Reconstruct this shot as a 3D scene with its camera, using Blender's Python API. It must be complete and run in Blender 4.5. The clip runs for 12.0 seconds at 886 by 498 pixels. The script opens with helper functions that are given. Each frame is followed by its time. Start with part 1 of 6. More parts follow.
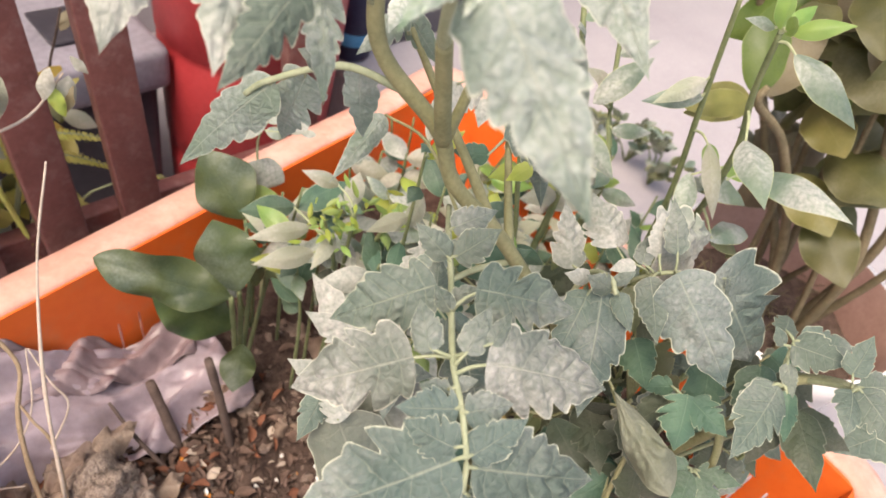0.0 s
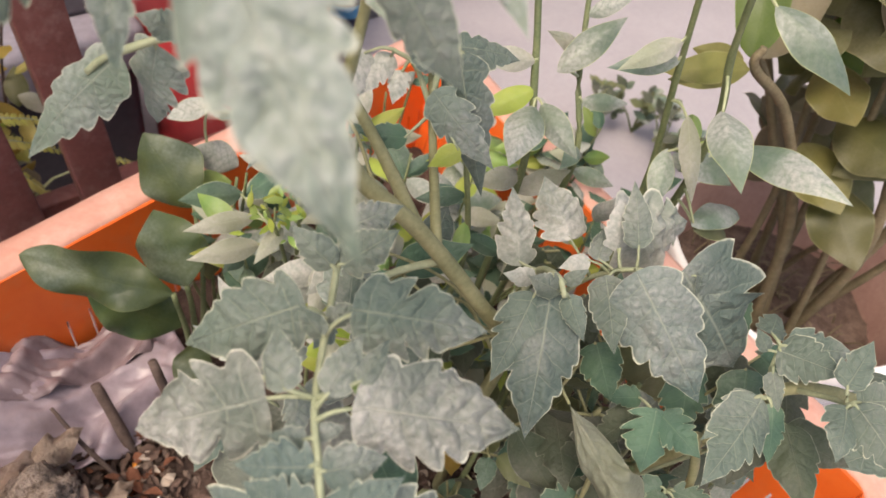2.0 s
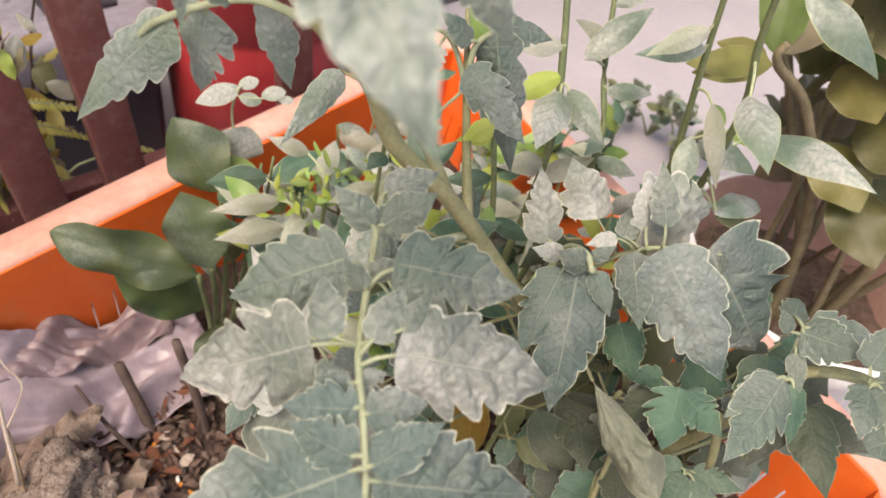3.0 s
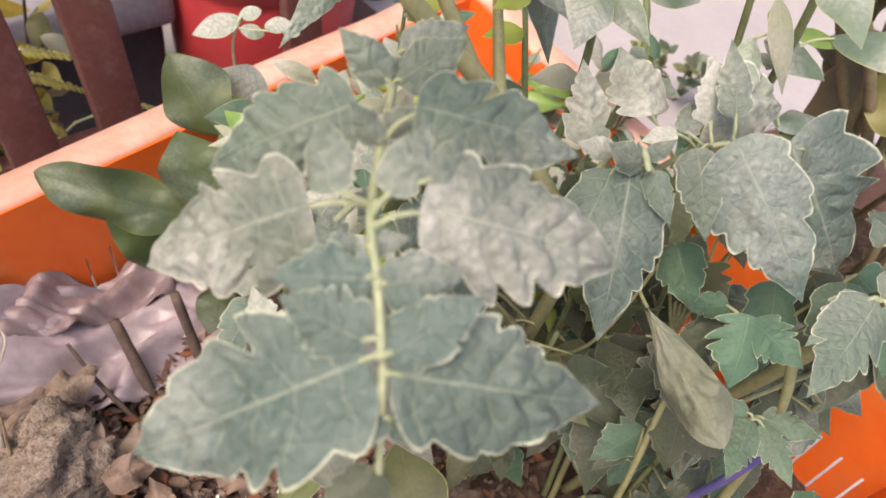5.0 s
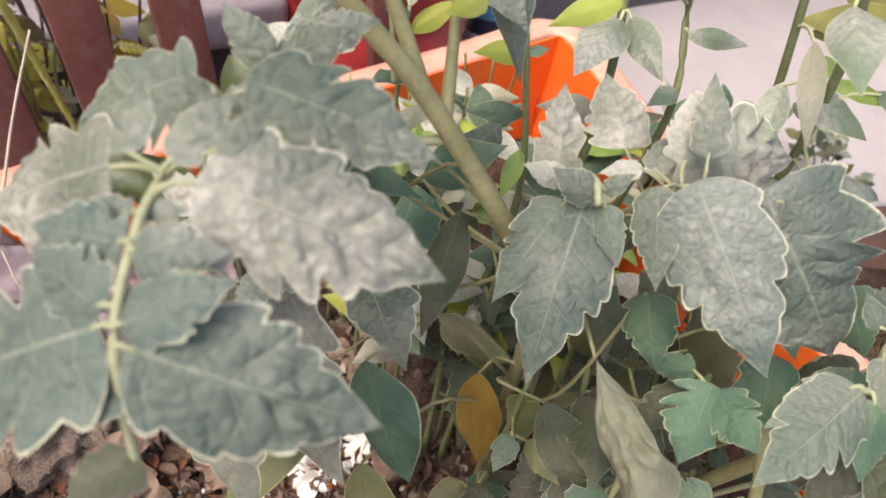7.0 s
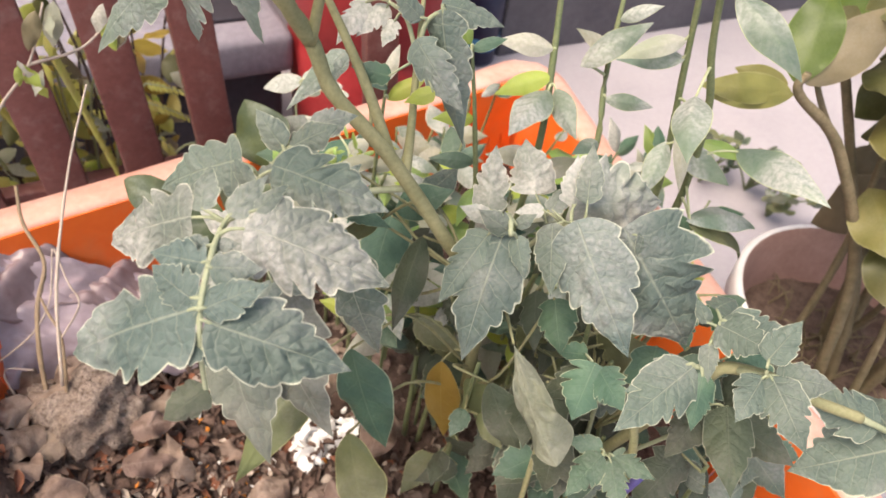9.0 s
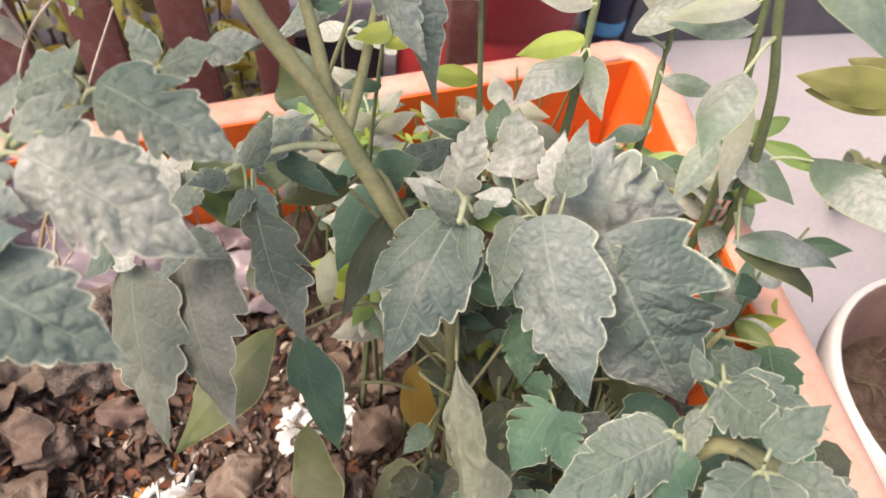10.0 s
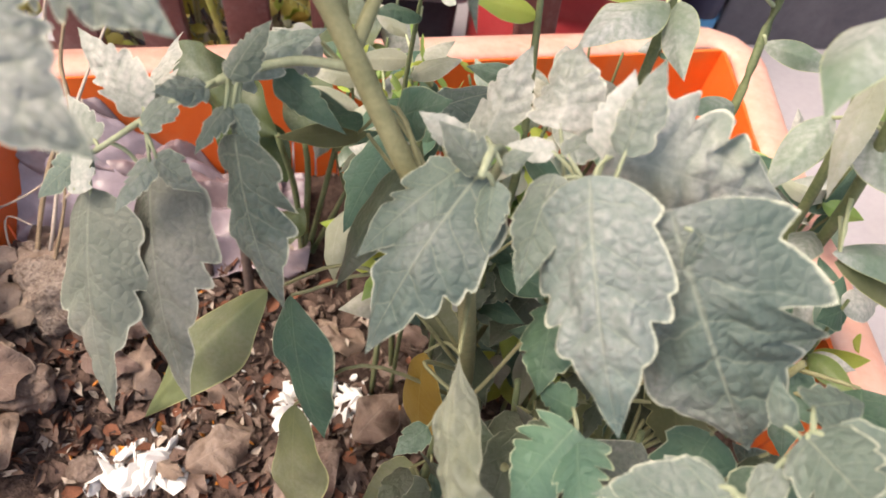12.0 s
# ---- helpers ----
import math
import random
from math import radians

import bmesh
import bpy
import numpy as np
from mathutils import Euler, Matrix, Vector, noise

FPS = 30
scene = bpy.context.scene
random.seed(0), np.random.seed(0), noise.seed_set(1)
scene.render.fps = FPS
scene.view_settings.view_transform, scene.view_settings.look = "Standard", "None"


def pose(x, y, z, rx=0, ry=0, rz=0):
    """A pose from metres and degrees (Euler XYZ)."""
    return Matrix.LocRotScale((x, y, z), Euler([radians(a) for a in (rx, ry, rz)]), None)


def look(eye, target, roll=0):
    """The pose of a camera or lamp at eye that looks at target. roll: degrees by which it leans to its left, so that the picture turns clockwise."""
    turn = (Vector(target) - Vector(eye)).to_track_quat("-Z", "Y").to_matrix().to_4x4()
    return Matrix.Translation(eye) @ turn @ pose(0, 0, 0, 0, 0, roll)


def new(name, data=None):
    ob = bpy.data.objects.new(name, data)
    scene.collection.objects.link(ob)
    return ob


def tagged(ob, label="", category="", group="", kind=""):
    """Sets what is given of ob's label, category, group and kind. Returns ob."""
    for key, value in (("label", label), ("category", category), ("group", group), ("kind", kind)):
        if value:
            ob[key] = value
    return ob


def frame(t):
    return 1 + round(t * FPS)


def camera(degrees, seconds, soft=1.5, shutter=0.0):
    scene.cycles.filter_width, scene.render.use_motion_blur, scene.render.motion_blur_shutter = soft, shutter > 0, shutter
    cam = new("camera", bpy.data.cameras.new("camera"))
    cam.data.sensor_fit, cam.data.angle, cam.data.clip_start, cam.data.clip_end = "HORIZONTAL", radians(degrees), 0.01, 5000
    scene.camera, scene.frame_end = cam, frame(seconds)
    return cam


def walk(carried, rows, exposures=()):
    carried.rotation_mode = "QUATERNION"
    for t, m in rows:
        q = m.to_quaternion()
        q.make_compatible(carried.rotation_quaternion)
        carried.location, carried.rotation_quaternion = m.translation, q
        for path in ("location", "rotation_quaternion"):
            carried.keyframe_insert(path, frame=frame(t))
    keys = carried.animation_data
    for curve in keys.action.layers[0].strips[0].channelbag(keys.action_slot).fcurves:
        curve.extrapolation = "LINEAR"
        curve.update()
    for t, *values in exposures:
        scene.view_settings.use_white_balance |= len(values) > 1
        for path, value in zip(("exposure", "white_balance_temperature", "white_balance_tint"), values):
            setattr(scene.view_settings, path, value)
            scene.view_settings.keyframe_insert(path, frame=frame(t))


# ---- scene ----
cam = camera(63.6, 12.0, soft=1.6)
PATH = [
    (0, (0.02756, -0.37394, 0.64948), (0.32513, -0.17208, 0.30206), 17.803),
    (0.5, (0.05976, -0.34191, 0.66184), (0.34682, -0.15988, 0.29515), 17.654),
    (1, (0.08389, -0.35094, 0.65941), (0.37503, -0.14930, 0.30645), 14.141),
    (1.5, (0.09393, -0.36610, 0.63962), (0.37118, -0.16773, 0.27386), 15.143),
    (2, (0.08620, -0.37663, 0.63268), (0.36431, -0.17525, 0.26921), 15.519),
    (2.5, (0.07465, -0.38092, 0.62951), (0.35111, -0.17377, 0.26804), 15.575),
    (3, (0.07183, -0.38151, 0.62639), (0.34790, -0.17305, 0.26537), 15.939),
    (3.5, (0.06564, -0.38187, 0.61929), (0.34081, -0.17578, 0.25624), 16.150),
    (3.7, (0.06009, -0.38324, 0.60079), (0.33348, -0.18093, 0.23428), 15.683),
    (5.5, (0.08584, -0.38012, 0.57173), (0.35002, -0.15575, 0.21136), 13.281),
    (6, (0.08968, -0.39888, 0.56719), (0.34543, -0.13970, 0.22453), 12.203),
    (6.5, (0.11211, -0.40960, 0.56593), (0.35210, -0.14043, 0.21959), 12.595),
    (7, (0.13025, -0.41305, 0.56867), (0.34090, -0.13593, 0.20974), 11.869),
    (7.2, (0.14648, -0.41000, 0.55509), (0.36151, -0.16041, 0.17897), 14.251),
    (8.8, (0.10290, -0.48019, 0.62163), (0.32192, -0.19340, 0.27554), 13.205),
    (9, (0.10761, -0.46949, 0.63749), (0.32006, -0.18701, 0.28384), 12.114),
    (9.5, (0.16845, -0.46054, 0.61302), (0.33753, -0.16127, 0.24991), 11.354),
    (10, (0.19430, -0.45798, 0.60061), (0.32377, -0.14950, 0.22901), 10.478),
    (10.5, (0.20686, -0.44956, 0.57671), (0.32361, -0.13727, 0.20410), 11.489),
    (11, (0.22067, -0.44754, 0.55256), (0.33458, -0.14105, 0.17428), 12.687),
    (11.5, (0.22022, -0.44753, 0.55241), (0.33497, -0.14307, 0.17276), 13.540),
    (12, (0.21811, -0.43338, 0.55680), (0.31096, -0.12243, 0.17642), 13.004),
]
walk(cam, [(t, look(eye, target, roll)) for t, eye, target, roll in PATH],
     exposures=[(0.0, 1.14, 7400, 11), (0.5, 0.96, 7400, 11), (1.0, 0.89, 7400, 11), (1.5, 0.79, 7400, 11), (2.0, 0.80, 7400, 11), (2.5, 0.91, 7400, 11), (3.5, 1.0, 7400, 11), (5.5, 1.1, 7400, 11), (7.0, 1.1, 7400, 11), (9.0, 1.22, 7400, 11), (10.5, 1.14, 7400, 11), (12.0, 1.26, 7400, 11)])
cam.data.dof.use_dof, cam.data.dof.focus_distance, cam.data.dof.aperture_fstop = True, 0.30, 16.0

# ---- world and light: a bright hazy sky, one wide soft sun ----
world = bpy.data.worlds.new("world")
scene.world = world
world.use_nodes = True
sky = world.node_tree.nodes.new("ShaderNodeTexSky")
sky.sky_type, sky.sun_disc = "NISHITA", False
sky.sun_elevation, sky.sun_rotation = radians(60), radians(263)
sky.dust_density, sky.air_density, sky.ozone_density = 4.0, 1.0, 0.6
background = world.node_tree.nodes["Background"]
background.inputs["Strength"].default_value = 0.15
world.node_tree.links.new(sky.outputs[0], background.inputs[0])
sun_data = bpy.data.lights.new("sun", "SUN")
sun_data.energy, sun_data.angle, sun_data.color = 1.25, radians(30), (1.0, 0.95, 0.9)
sun = new("sun", sun_data)
sun.matrix_world = look((-1.2, -0.15, 2.1), (0.0, 0.0, 0.0))


# ---- materials ----
class Nodes:
    """A material under work: shorthand for making and linking its nodes."""

    def __init__(self, name):
        self.mat = bpy.data.materials.new(name)
        self.mat.use_nodes = True
        self.tree = self.mat.node_tree
        self.bsdf = self.tree.nodes["Principled BSDF"]
        self.out = self.tree.nodes["Material Output"]

    def add(self, kind, **values):
        node = self.tree.nodes.new(kind)
        for key, value in values.items():
            if key in node.inputs:
                node.inputs[key].default_value = value
        return node

    def link(self, a, b):
        self.tree.links.new(a, b)

    def math(self, op, a, b=None, clamp=False):
        node = self.tree.nodes.new("ShaderNodeMath")
        node.operation, node.use_clamp = op, clamp
        for n, v in enumerate((a, b)):
            if v is None:
                continue
            if isinstance(v, (int, float)):
                node.inputs[n].default_value = v
            else:
                self.link(v, node.inputs[n])
        return node.outputs[0]

    def noise(self, scale, detail=3.0, rough=0.6, coords=None):
        node = self.add("ShaderNodeTexNoise", Scale=scale, Detail=detail, Roughness=rough)
        if coords is not None:
            self.link(coords, node.inputs["Vector"])
        return node.outputs["Fac"]

    def ramp(self, fac, stops):
        node = self.tree.nodes.new("ShaderNodeValToRGB")
        band = node.color_ramp
        while len(band.elements) < len(stops):
            band.elements.new(0.5)
        for e, (pos, colour) in zip(band.elements, stops):
            e.position, e.color = pos, (*colour, 1) if len(colour) == 3 else colour
        self.link(fac, node.inputs[0])
        return node.outputs[0]

    def mix(self, fac, a, b, blend="MIX"):
        node = self.tree.nodes.new("ShaderNodeMix")
        node.data_type, node.blend_type = "RGBA", blend
        for n, v in ((0, fac), (6, a), (7, b)):
            if isinstance(v, (int, float)):
                node.inputs[n].default_value = v
            elif isinstance(v, tuple):
                node.inputs[n].default_value = (*v, 1)
            else:
                self.link(v, node.inputs[n])
        return node.outputs[2]

    def place(self):
        return self.tree.nodes.new("ShaderNodeNewGeometry").outputs["Position"]

    def chance(self):
        return self.tree.nodes.new("ShaderNodeObjectInfo").outputs["Random"]

    def bump(self, height, strength, distance):
        node = self.add("ShaderNodeBump", Strength=strength, Distance=distance)
        self.link(height, node.inputs["Height"])
        self.link(node.outputs[0], self.bsdf.inputs["Normal"])

    def done(self, colour, rough=0.6, spec=0.4):
        if isinstance(colour, tuple):
            self.bsdf.inputs["Base Color"].default_value = (*colour, 1)
        else:
            self.link(colour, self.bsdf.inputs["Base Color"])
        if isinstance(rough, (int, float)):
            self.bsdf.inputs["Roughness"].default_value = rough
        else:
            self.link(rough, self.bsdf.inputs["Roughness"])
        self.bsdf.inputs["Specular IOR Level"].default_value = spec
        return self.mat


def leaf_material(name, blade, young, vein, dust, dusty, rough=0.55, through_light=0.25, veins=6.0, vein_show=0.8, spec=0.35, blotch=(0.3, 0.3, 0.2), blotchy=0.0, edge=None, patch=(0.44, 0.64)):
    """A leaf: blade colour with paler veins drawn along its length and width, patches of settled dust and a pale thin rim."""
    n = Nodes(name)
    uv = n.tree.nodes.new("ShaderNodeUVMap").outputs[0]
    sep = n.add("ShaderNodeSeparateXYZ")
    n.link(uv, sep.inputs[0])
    along = sep.outputs[0]
    across = n.math("ABSOLUTE", n.math("SUBTRACT", n.math("MULTIPLY", sep.outputs[1], 2.0), 1.0))
    where = n.place()
    wob = n.math("MULTIPLY", n.math("SUBTRACT", n.noise(160.0, 2.0, 0.5, where), 0.5), 0.07)
    # side veins sweep forward from the midrib
    s = n.math("FRACT", n.math("MULTIPLY", n.math("ADD", n.math("SUBTRACT", along, n.math("MULTIPLY", across, 0.17)), wob), veins))
    off = n.math("ABSOLUTE", n.math("SUBTRACT", s, 0.5))
    fade = n.math("SUBTRACT", 1.0, n.math("POWER", across, 3.0))
    side = n.math("MULTIPLY", n.math("SUBTRACT", 1.0, n.math("MULTIPLY", off, 17.0), True), fade)
    valley = n.math("MULTIPLY", n.math("SUBTRACT", 1.0, n.math("MULTIPLY", off, 3.6), True), fade)
    mid = n.math("SUBTRACT", 1.0, n.math("MULTIPLY", across, 22.0), True)
    net = n.tree.nodes.new("ShaderNodeTexVoronoi")
    net.feature = "DISTANCE_TO_EDGE"
    net.inputs["Scale"].default_value = 300.0
    n.link(where, net.inputs["Vector"])
    fine = n.math("SUBTRACT", 1.0, n.math("MULTIPLY", net.outputs["Distance"], 9.0), True)
    lines = n.math("MAXIMUM", n.math("MULTIPLY", mid, 0.55 * vein_show), n.math("MAXIMUM", n.math("MULTIPLY", side, 0.32 * vein_show), n.math("MULTIPLY", fine, 0.06 * vein_show)))
    colour = n.mix(n.ramp(n.noise(60.0, 3.0, 0.5, where), [(0.3, (0, 0, 0)), (0.7, (1, 1, 1))]), blade, young)
    hue = n.tree.nodes.new("ShaderNodeHueSaturation")
    n.link(colour, hue.inputs["Color"])
    n.link(n.math("ADD", 0.82, n.math("MULTIPLY", n.chance(), 0.36)), hue.inputs["Value"])
    n.link(n.math("ADD", 0.485, n.math("MULTIPLY", n.chance(), 0.03)), hue.inputs["Hue"])
    # dust settles in broad soft patches, less where the veins sink
    film = n.ramp(n.noise(26.0, 1.5, 0.45, where), [(patch[0], (0, 0, 0)), (patch[1], (1, 1, 1))])
    speck = n.ramp(n.noise(520.0, 3.0, 0.6, where), [(0.35, (0.55, 0.55, 0.55)), (0.65, (1, 1, 1))])
    settled = n.math("MULTIPLY", n.math("ADD", n.math("MULTIPLY", film, 0.75), 0.25), speck)
    # it lies on the small raised cushions between the veins, less in the creases
    puff = n.ramp(net.outputs["Distance"], [(0.0, (0, 0, 0)), (0.45, (1, 1, 1))])
    settled = n.math("MULTIPLY", settled, n.math("SUBTRACT", 1.0, n.math("MULTIPLY", valley, 0.28)))
    settled = n.math("MULTIPLY", settled, n.math("ADD", 1.0 - 0.22 * vein_show, n.math("MULTIPLY", puff, 0.36 * vein_show)))
    colour = n.mix(n.math("MULTIPLY", settled, dusty), hue.outputs[0], dust)
    colour = n.mix(lines, colour, vein)
    if blotchy:
        spots = n.ramp(n.noise(95.0, 2.0, 0.5, where), [(0.56, (0, 0, 0)), (0.66, (1, 1, 1))])
        colour = n.mix(n.math("MULTIPLY", spots, blotchy), colour, blotch)
    ragged = n.math("MULTIPLY", n.noise(330.0, 2.0, 0.5, where), 1.4)
    rim = n.math("SUBTRACT", n.math("MULTIPLY", across, 20.0), n.math("ADD", 18.2, ragged), True)
    colour = n.mix(n.math("MULTIPLY", rim, 0.85), colour, edge or vein)
    n.done(colour, rough, spec)
    grain = n.math("ADD", n.math("MULTIPLY", lines, -0.9), n.math("ADD", n.math("MULTIPLY", puff, 0.75 * vein_show), n.math("MULTIPLY", n.noise(1100.0, 3.0, 0.6, where), 0.25)))
    n.bump(grain, 0.35 + 0.35 * min(1.0, vein_show), 0.0009)
    glow = n.add("ShaderNodeBsdfTranslucent")
    n.link(n.mix(0.45, colour, young), glow.inputs["Color"])
    both = n.add("ShaderNodeMixShader", Fac=through_light)
    n.link(n.bsdf.outputs[0], both.inputs[1])
    n.link(glow.outputs[0], both.inputs[2])
    n.link(both.outputs[0], n.out.inputs[0])
    return n.mat


def grainy(name, dark, light, scale, rough=0.7, spec=0.3, relief=0.3, depth=0.001, fine=8.0, stain=None, stained=0.0):
    """A plain surface with variation at two scales, optional stains, and relief."""
    n = Nodes(name)
    where = n.place()
    both = n.math("ADD", n.math("MULTIPLY", n.noise(scale, 4.0, 0.6, where), 0.6), n.math("MULTIPLY", n.noise(scale * fine, 4.0, 0.7, where), 0.4))
    colour = n.mix(n.ramp(both, [(0.33, (0, 0, 0)), (0.68, (1, 1, 1))]), dark, light)
    if stain:
        marks = n.ramp(n.noise(scale * 2.3, 5.0, 0.65, where), [(0.5, (0, 0, 0)), (0.68, (1, 1, 1))])
        colour = n.mix(n.math("MULTIPLY", marks, stained), colour, stain)
    n.done(colour, rough, spec)
    n.bump(both, relief, depth)
    return n.mat


TOMATO = leaf_material("tomato_leaf", (0.062, 0.102, 0.080), (0.108, 0.156, 0.120), (0.40, 0.43, 0.33), (0.48, 0.47, 0.44), 0.56, vein_show=1.0, edge=(0.66, 0.67, 0.52), patch=(0.47, 0.68))
TOMATO_DUSTY = leaf_material("dusty_tomato_leaf", (0.12, 0.17, 0.14), (0.17, 0.22, 0.17), (0.50, 0.50, 0.43), (0.60, 0.58, 0.54), 0.98, vein_show=0.5, edge=(0.72, 0.71, 0.60), patch=(0.34, 0.56))
TOMATO_PATCH = leaf_material("patchy_tomato_leaf", (0.078, 0.115, 0.093), (0.125, 0.165, 0.132), (0.48, 0.49, 0.41), (0.56, 0.54, 0.51), 0.80, vein_show=1.0, edge=(0.72, 0.71, 0.59), patch=(0.48, 0.62))
TOMATO_PALE = leaf_material("silvery_tomato_leaf", (0.10, 0.165, 0.13), (0.20, 0.28, 0.20), (0.50, 0.53, 0.44), (0.58, 0.61, 0.58), 0.85, vein_show=1.1, through_light=0.4, edge=(0.74, 0.74, 0.62), patch=(0.38, 0.60))
TOMATO_TEAL = leaf_material("teal_tomato_leaf", (0.054, 0.096, 0.084), (0.090, 0.138, 0.118), (0.40, 0.43, 0.34), (0.47, 0.47, 0.44), 0.58, vein_show=1.0, edge=(0.68, 0.69, 0.54), patch=(0.45, 0.60))
TOMATO_GREEN = leaf_material("clean_tomato_leaf", (0.035, 0.09, 0.06), (0.07, 0.145, 0.085), (0.22, 0.31, 0.20), (0.34, 0.37, 0.32), 0.38, edge=(0.52, 0.56, 0.38), vein_show=0.7)
TOMATO_TIP = leaf_material("young_tomato_leaf", (0.045, 0.14, 0.055), (0.09, 0.20, 0.085), (0.42, 0.50, 0.30), (0.66, 0.69, 0.63), 1.45, edge=(0.76, 0.79, 0.68), patch=(0.40, 0.56), vein_show=1.0)
# dull leaf, darkened further: shade among dense lower foliage is put into its colour
TOMATO_DULL_SHADED = leaf_material("shaded_dull_tomato_leaf", (0.036, 0.056, 0.030), (0.064, 0.084, 0.048), (0.16, 0.165, 0.125), (0.18, 0.165, 0.145), 0.62, edge=(0.30, 0.30, 0.23))
TOMATO_GREY = leaf_material("greyed_tomato_leaf", (0.10, 0.12, 0.095), (0.15, 0.165, 0.13), (0.32, 0.33, 0.27), (0.36, 0.345, 0.31), 0.65, edge=(0.52, 0.52, 0.42))
OLIVE = leaf_material("olive_leaf", (0.10, 0.125, 0.055), (0.17, 0.19, 0.08), (0.34, 0.35, 0.18), (0.34, 0.32, 0.25), 0.45, edge=(0.55, 0.54, 0.26), through_light=0.35, vein_show=0.3)
PEPPER = leaf_material("pepper_leaf", (0.07, 0.14, 0.10), (0.14, 0.22, 0.12), (0.32, 0.40, 0.27), (0.60, 0.60, 0.57), 0.95, edge=(0.56, 0.60, 0.30), patch=(0.43, 0.60), through_light=0.35, rough=0.38, veins=6.0, vein_show=0.3, spec=0.5)
PEPPER_YOUNG = leaf_material("young_pepper_leaf", (0.16, 0.30, 0.07), (0.30, 0.42, 0.10), (0.45, 0.5, 0.22), (0.5, 0.52, 0.4), 0.25, rough=0.35, veins=6.0, vein_show=0.3, spec=0.5, through_light=0.4)
LIME = leaf_material("lime_leaf", (0.32, 0.42, 0.06), (0.46, 0.52, 0.10), (0.6, 0.62, 0.3), (0.6, 0.6, 0.4), 0.2, through_light=0.45, vein_show=0.3)
BROAD = leaf_material("broad_leaf", (0.020, 0.042, 0.013), (0.060, 0.082, 0.017), (0.12, 0.15, 0.06), (0.24, 0.28, 0.24), 0.48, rough=0.42, patch=(0.45, 0.6), edge=(0.10, 0.12, 0.05), veins=5.0, vein_show=0.3, spec=0.35, through_light=0.2)
SHRUB_DRY = leaf_material("beige_shrub_leaf", (0.155, 0.125, 0.065), (0.23, 0.185, 0.105), (0.32, 0.27, 0.18), (0.32, 0.285, 0.22), 0.5, rough=0.5, veins=5.0, vein_show=0.2, through_light=0.35)
SHRUB = leaf_material("shrub_leaf", (0.062, 0.074, 0.022), (0.130, 0.130, 0.042), (0.24, 0.23, 0.12), (0.24, 0.22, 0.15), 0.55, rough=0.42, veins=5.0, vein_show=0.2, through_light=0.35)
SHRUB_LIGHT = leaf_material("light_shrub_leaf", (0.15, 0.155, 0.04), (0.25, 0.23, 0.07), (0.42, 0.40, 0.2), (0.40, 0.36, 0.24), 0.35, rough=0.42, veins=5.0, vein_show=0.2, through_light=0.4)
GREEN = leaf_material("glossy_green_leaf", (0.060, 0.125, 0.015), (0.115, 0.19, 0.03), (0.22, 0.28, 0.09), (0.3, 0.34, 0.2), 0.2, rough=0.35, veins=5.0, vein_show=0.2, through_light=0.35)
PALE = leaf_material("bleached_leaf", (0.27, 0.30, 0.21), (0.38, 0.40, 0.28), (0.60, 0.60, 0.46), (0.64, 0.62, 0.57), 0.9, patch=(0.40, 0.58), vein_show=0.6, through_light=0.4)
YELLOW = leaf_material("yellowed_leaf", (0.30, 0.20, 0.03), (0.40, 0.28, 0.05), (0.5, 0.4, 0.15), (0.45, 0.36, 0.2), 0.3, through_light=0.35, vein_show=0.4)
WITHER = leaf_material("withered_leaf", (0.115, 0.13, 0.085), (0.17, 0.18, 0.12), (0.27, 0.27, 0.20), (0.30, 0.295, 0.25), 0.6, rough=0.7, through_light=0.2)
DRY = leaf_material("dry_leaf", (0.135, 0.085, 0.065), (0.26, 0.18, 0.14), (0.36, 0.28, 0.22), (0.40, 0.34, 0.30), 0.4, rough=0.8, through_light=0.12, blotch=(0.09, 0.055, 0.04), blotchy=0.5)
FERN = leaf_material("fern_leaf", (0.40, 0.40, 0.07), (0.58, 0.52, 0.15), (0.55, 0.5, 0.25), (0.5, 0.45, 0.3), 0.3, through_light=0.4, vein_show=0.2)
TOMATO_YOUNG = leaf_material("unfolding_tomato_leaf", (0.10, 0.18, 0.045), (0.20, 0.25, 0.07), (0.46, 0.48, 0.22), (0.48, 0.52, 0.38), 0.6, edge=(0.62, 0.66, 0.45), vein_show=1.0, through_light=0.35)
STEM = grainy("tomato_stem", (0.165, 0.165, 0.082), (0.29, 0.275, 0.15), 60.0, rough=0.6, relief=0.5, depth=0.0006)
STEM_PALE = grainy("pale_stem", (0.30, 0.34, 0.19), (0.45, 0.47, 0.30), 60.0, rough=0.6, relief=0.4, depth=0.0004)
RACHIS = grainy("leaf_stalk", (0.21, 0.24, 0.145), (0.35, 0.37, 0.245), 60.0, rough=0.6, relief=0.4, depth=0.0004)
STEM_DARK = grainy("pepper_stem", (0.10, 0.13, 0.06), (0.20, 0.22, 0.11), 90.0, rough=0.55, relief=0.4, depth=0.0005)
BARK = grainy("shrub_bark", (0.13, 0.105, 0.062), (0.25, 0.20, 0.125), 70.0, rough=0.85, relief=0.8, depth=0.002, stain=(0.12, 0.12, 0.06), stained=0.5)
TWIG = grainy("dead_twig", (0.06, 0.04, 0.035), (0.14, 0.10, 0.085), 120.0, rough=0.85, relief=0.6)
STALK = grainy("dead_stalk_bark", (0.17, 0.12, 0.075), (0.32, 0.24, 0.16), 110.0, rough=0.8, relief=0.6)
STRAW = grainy("dry_stalk", (0.34, 0.27, 0.22), (0.50, 0.42, 0.36), 90.0, rough=0.8, relief=0.4)
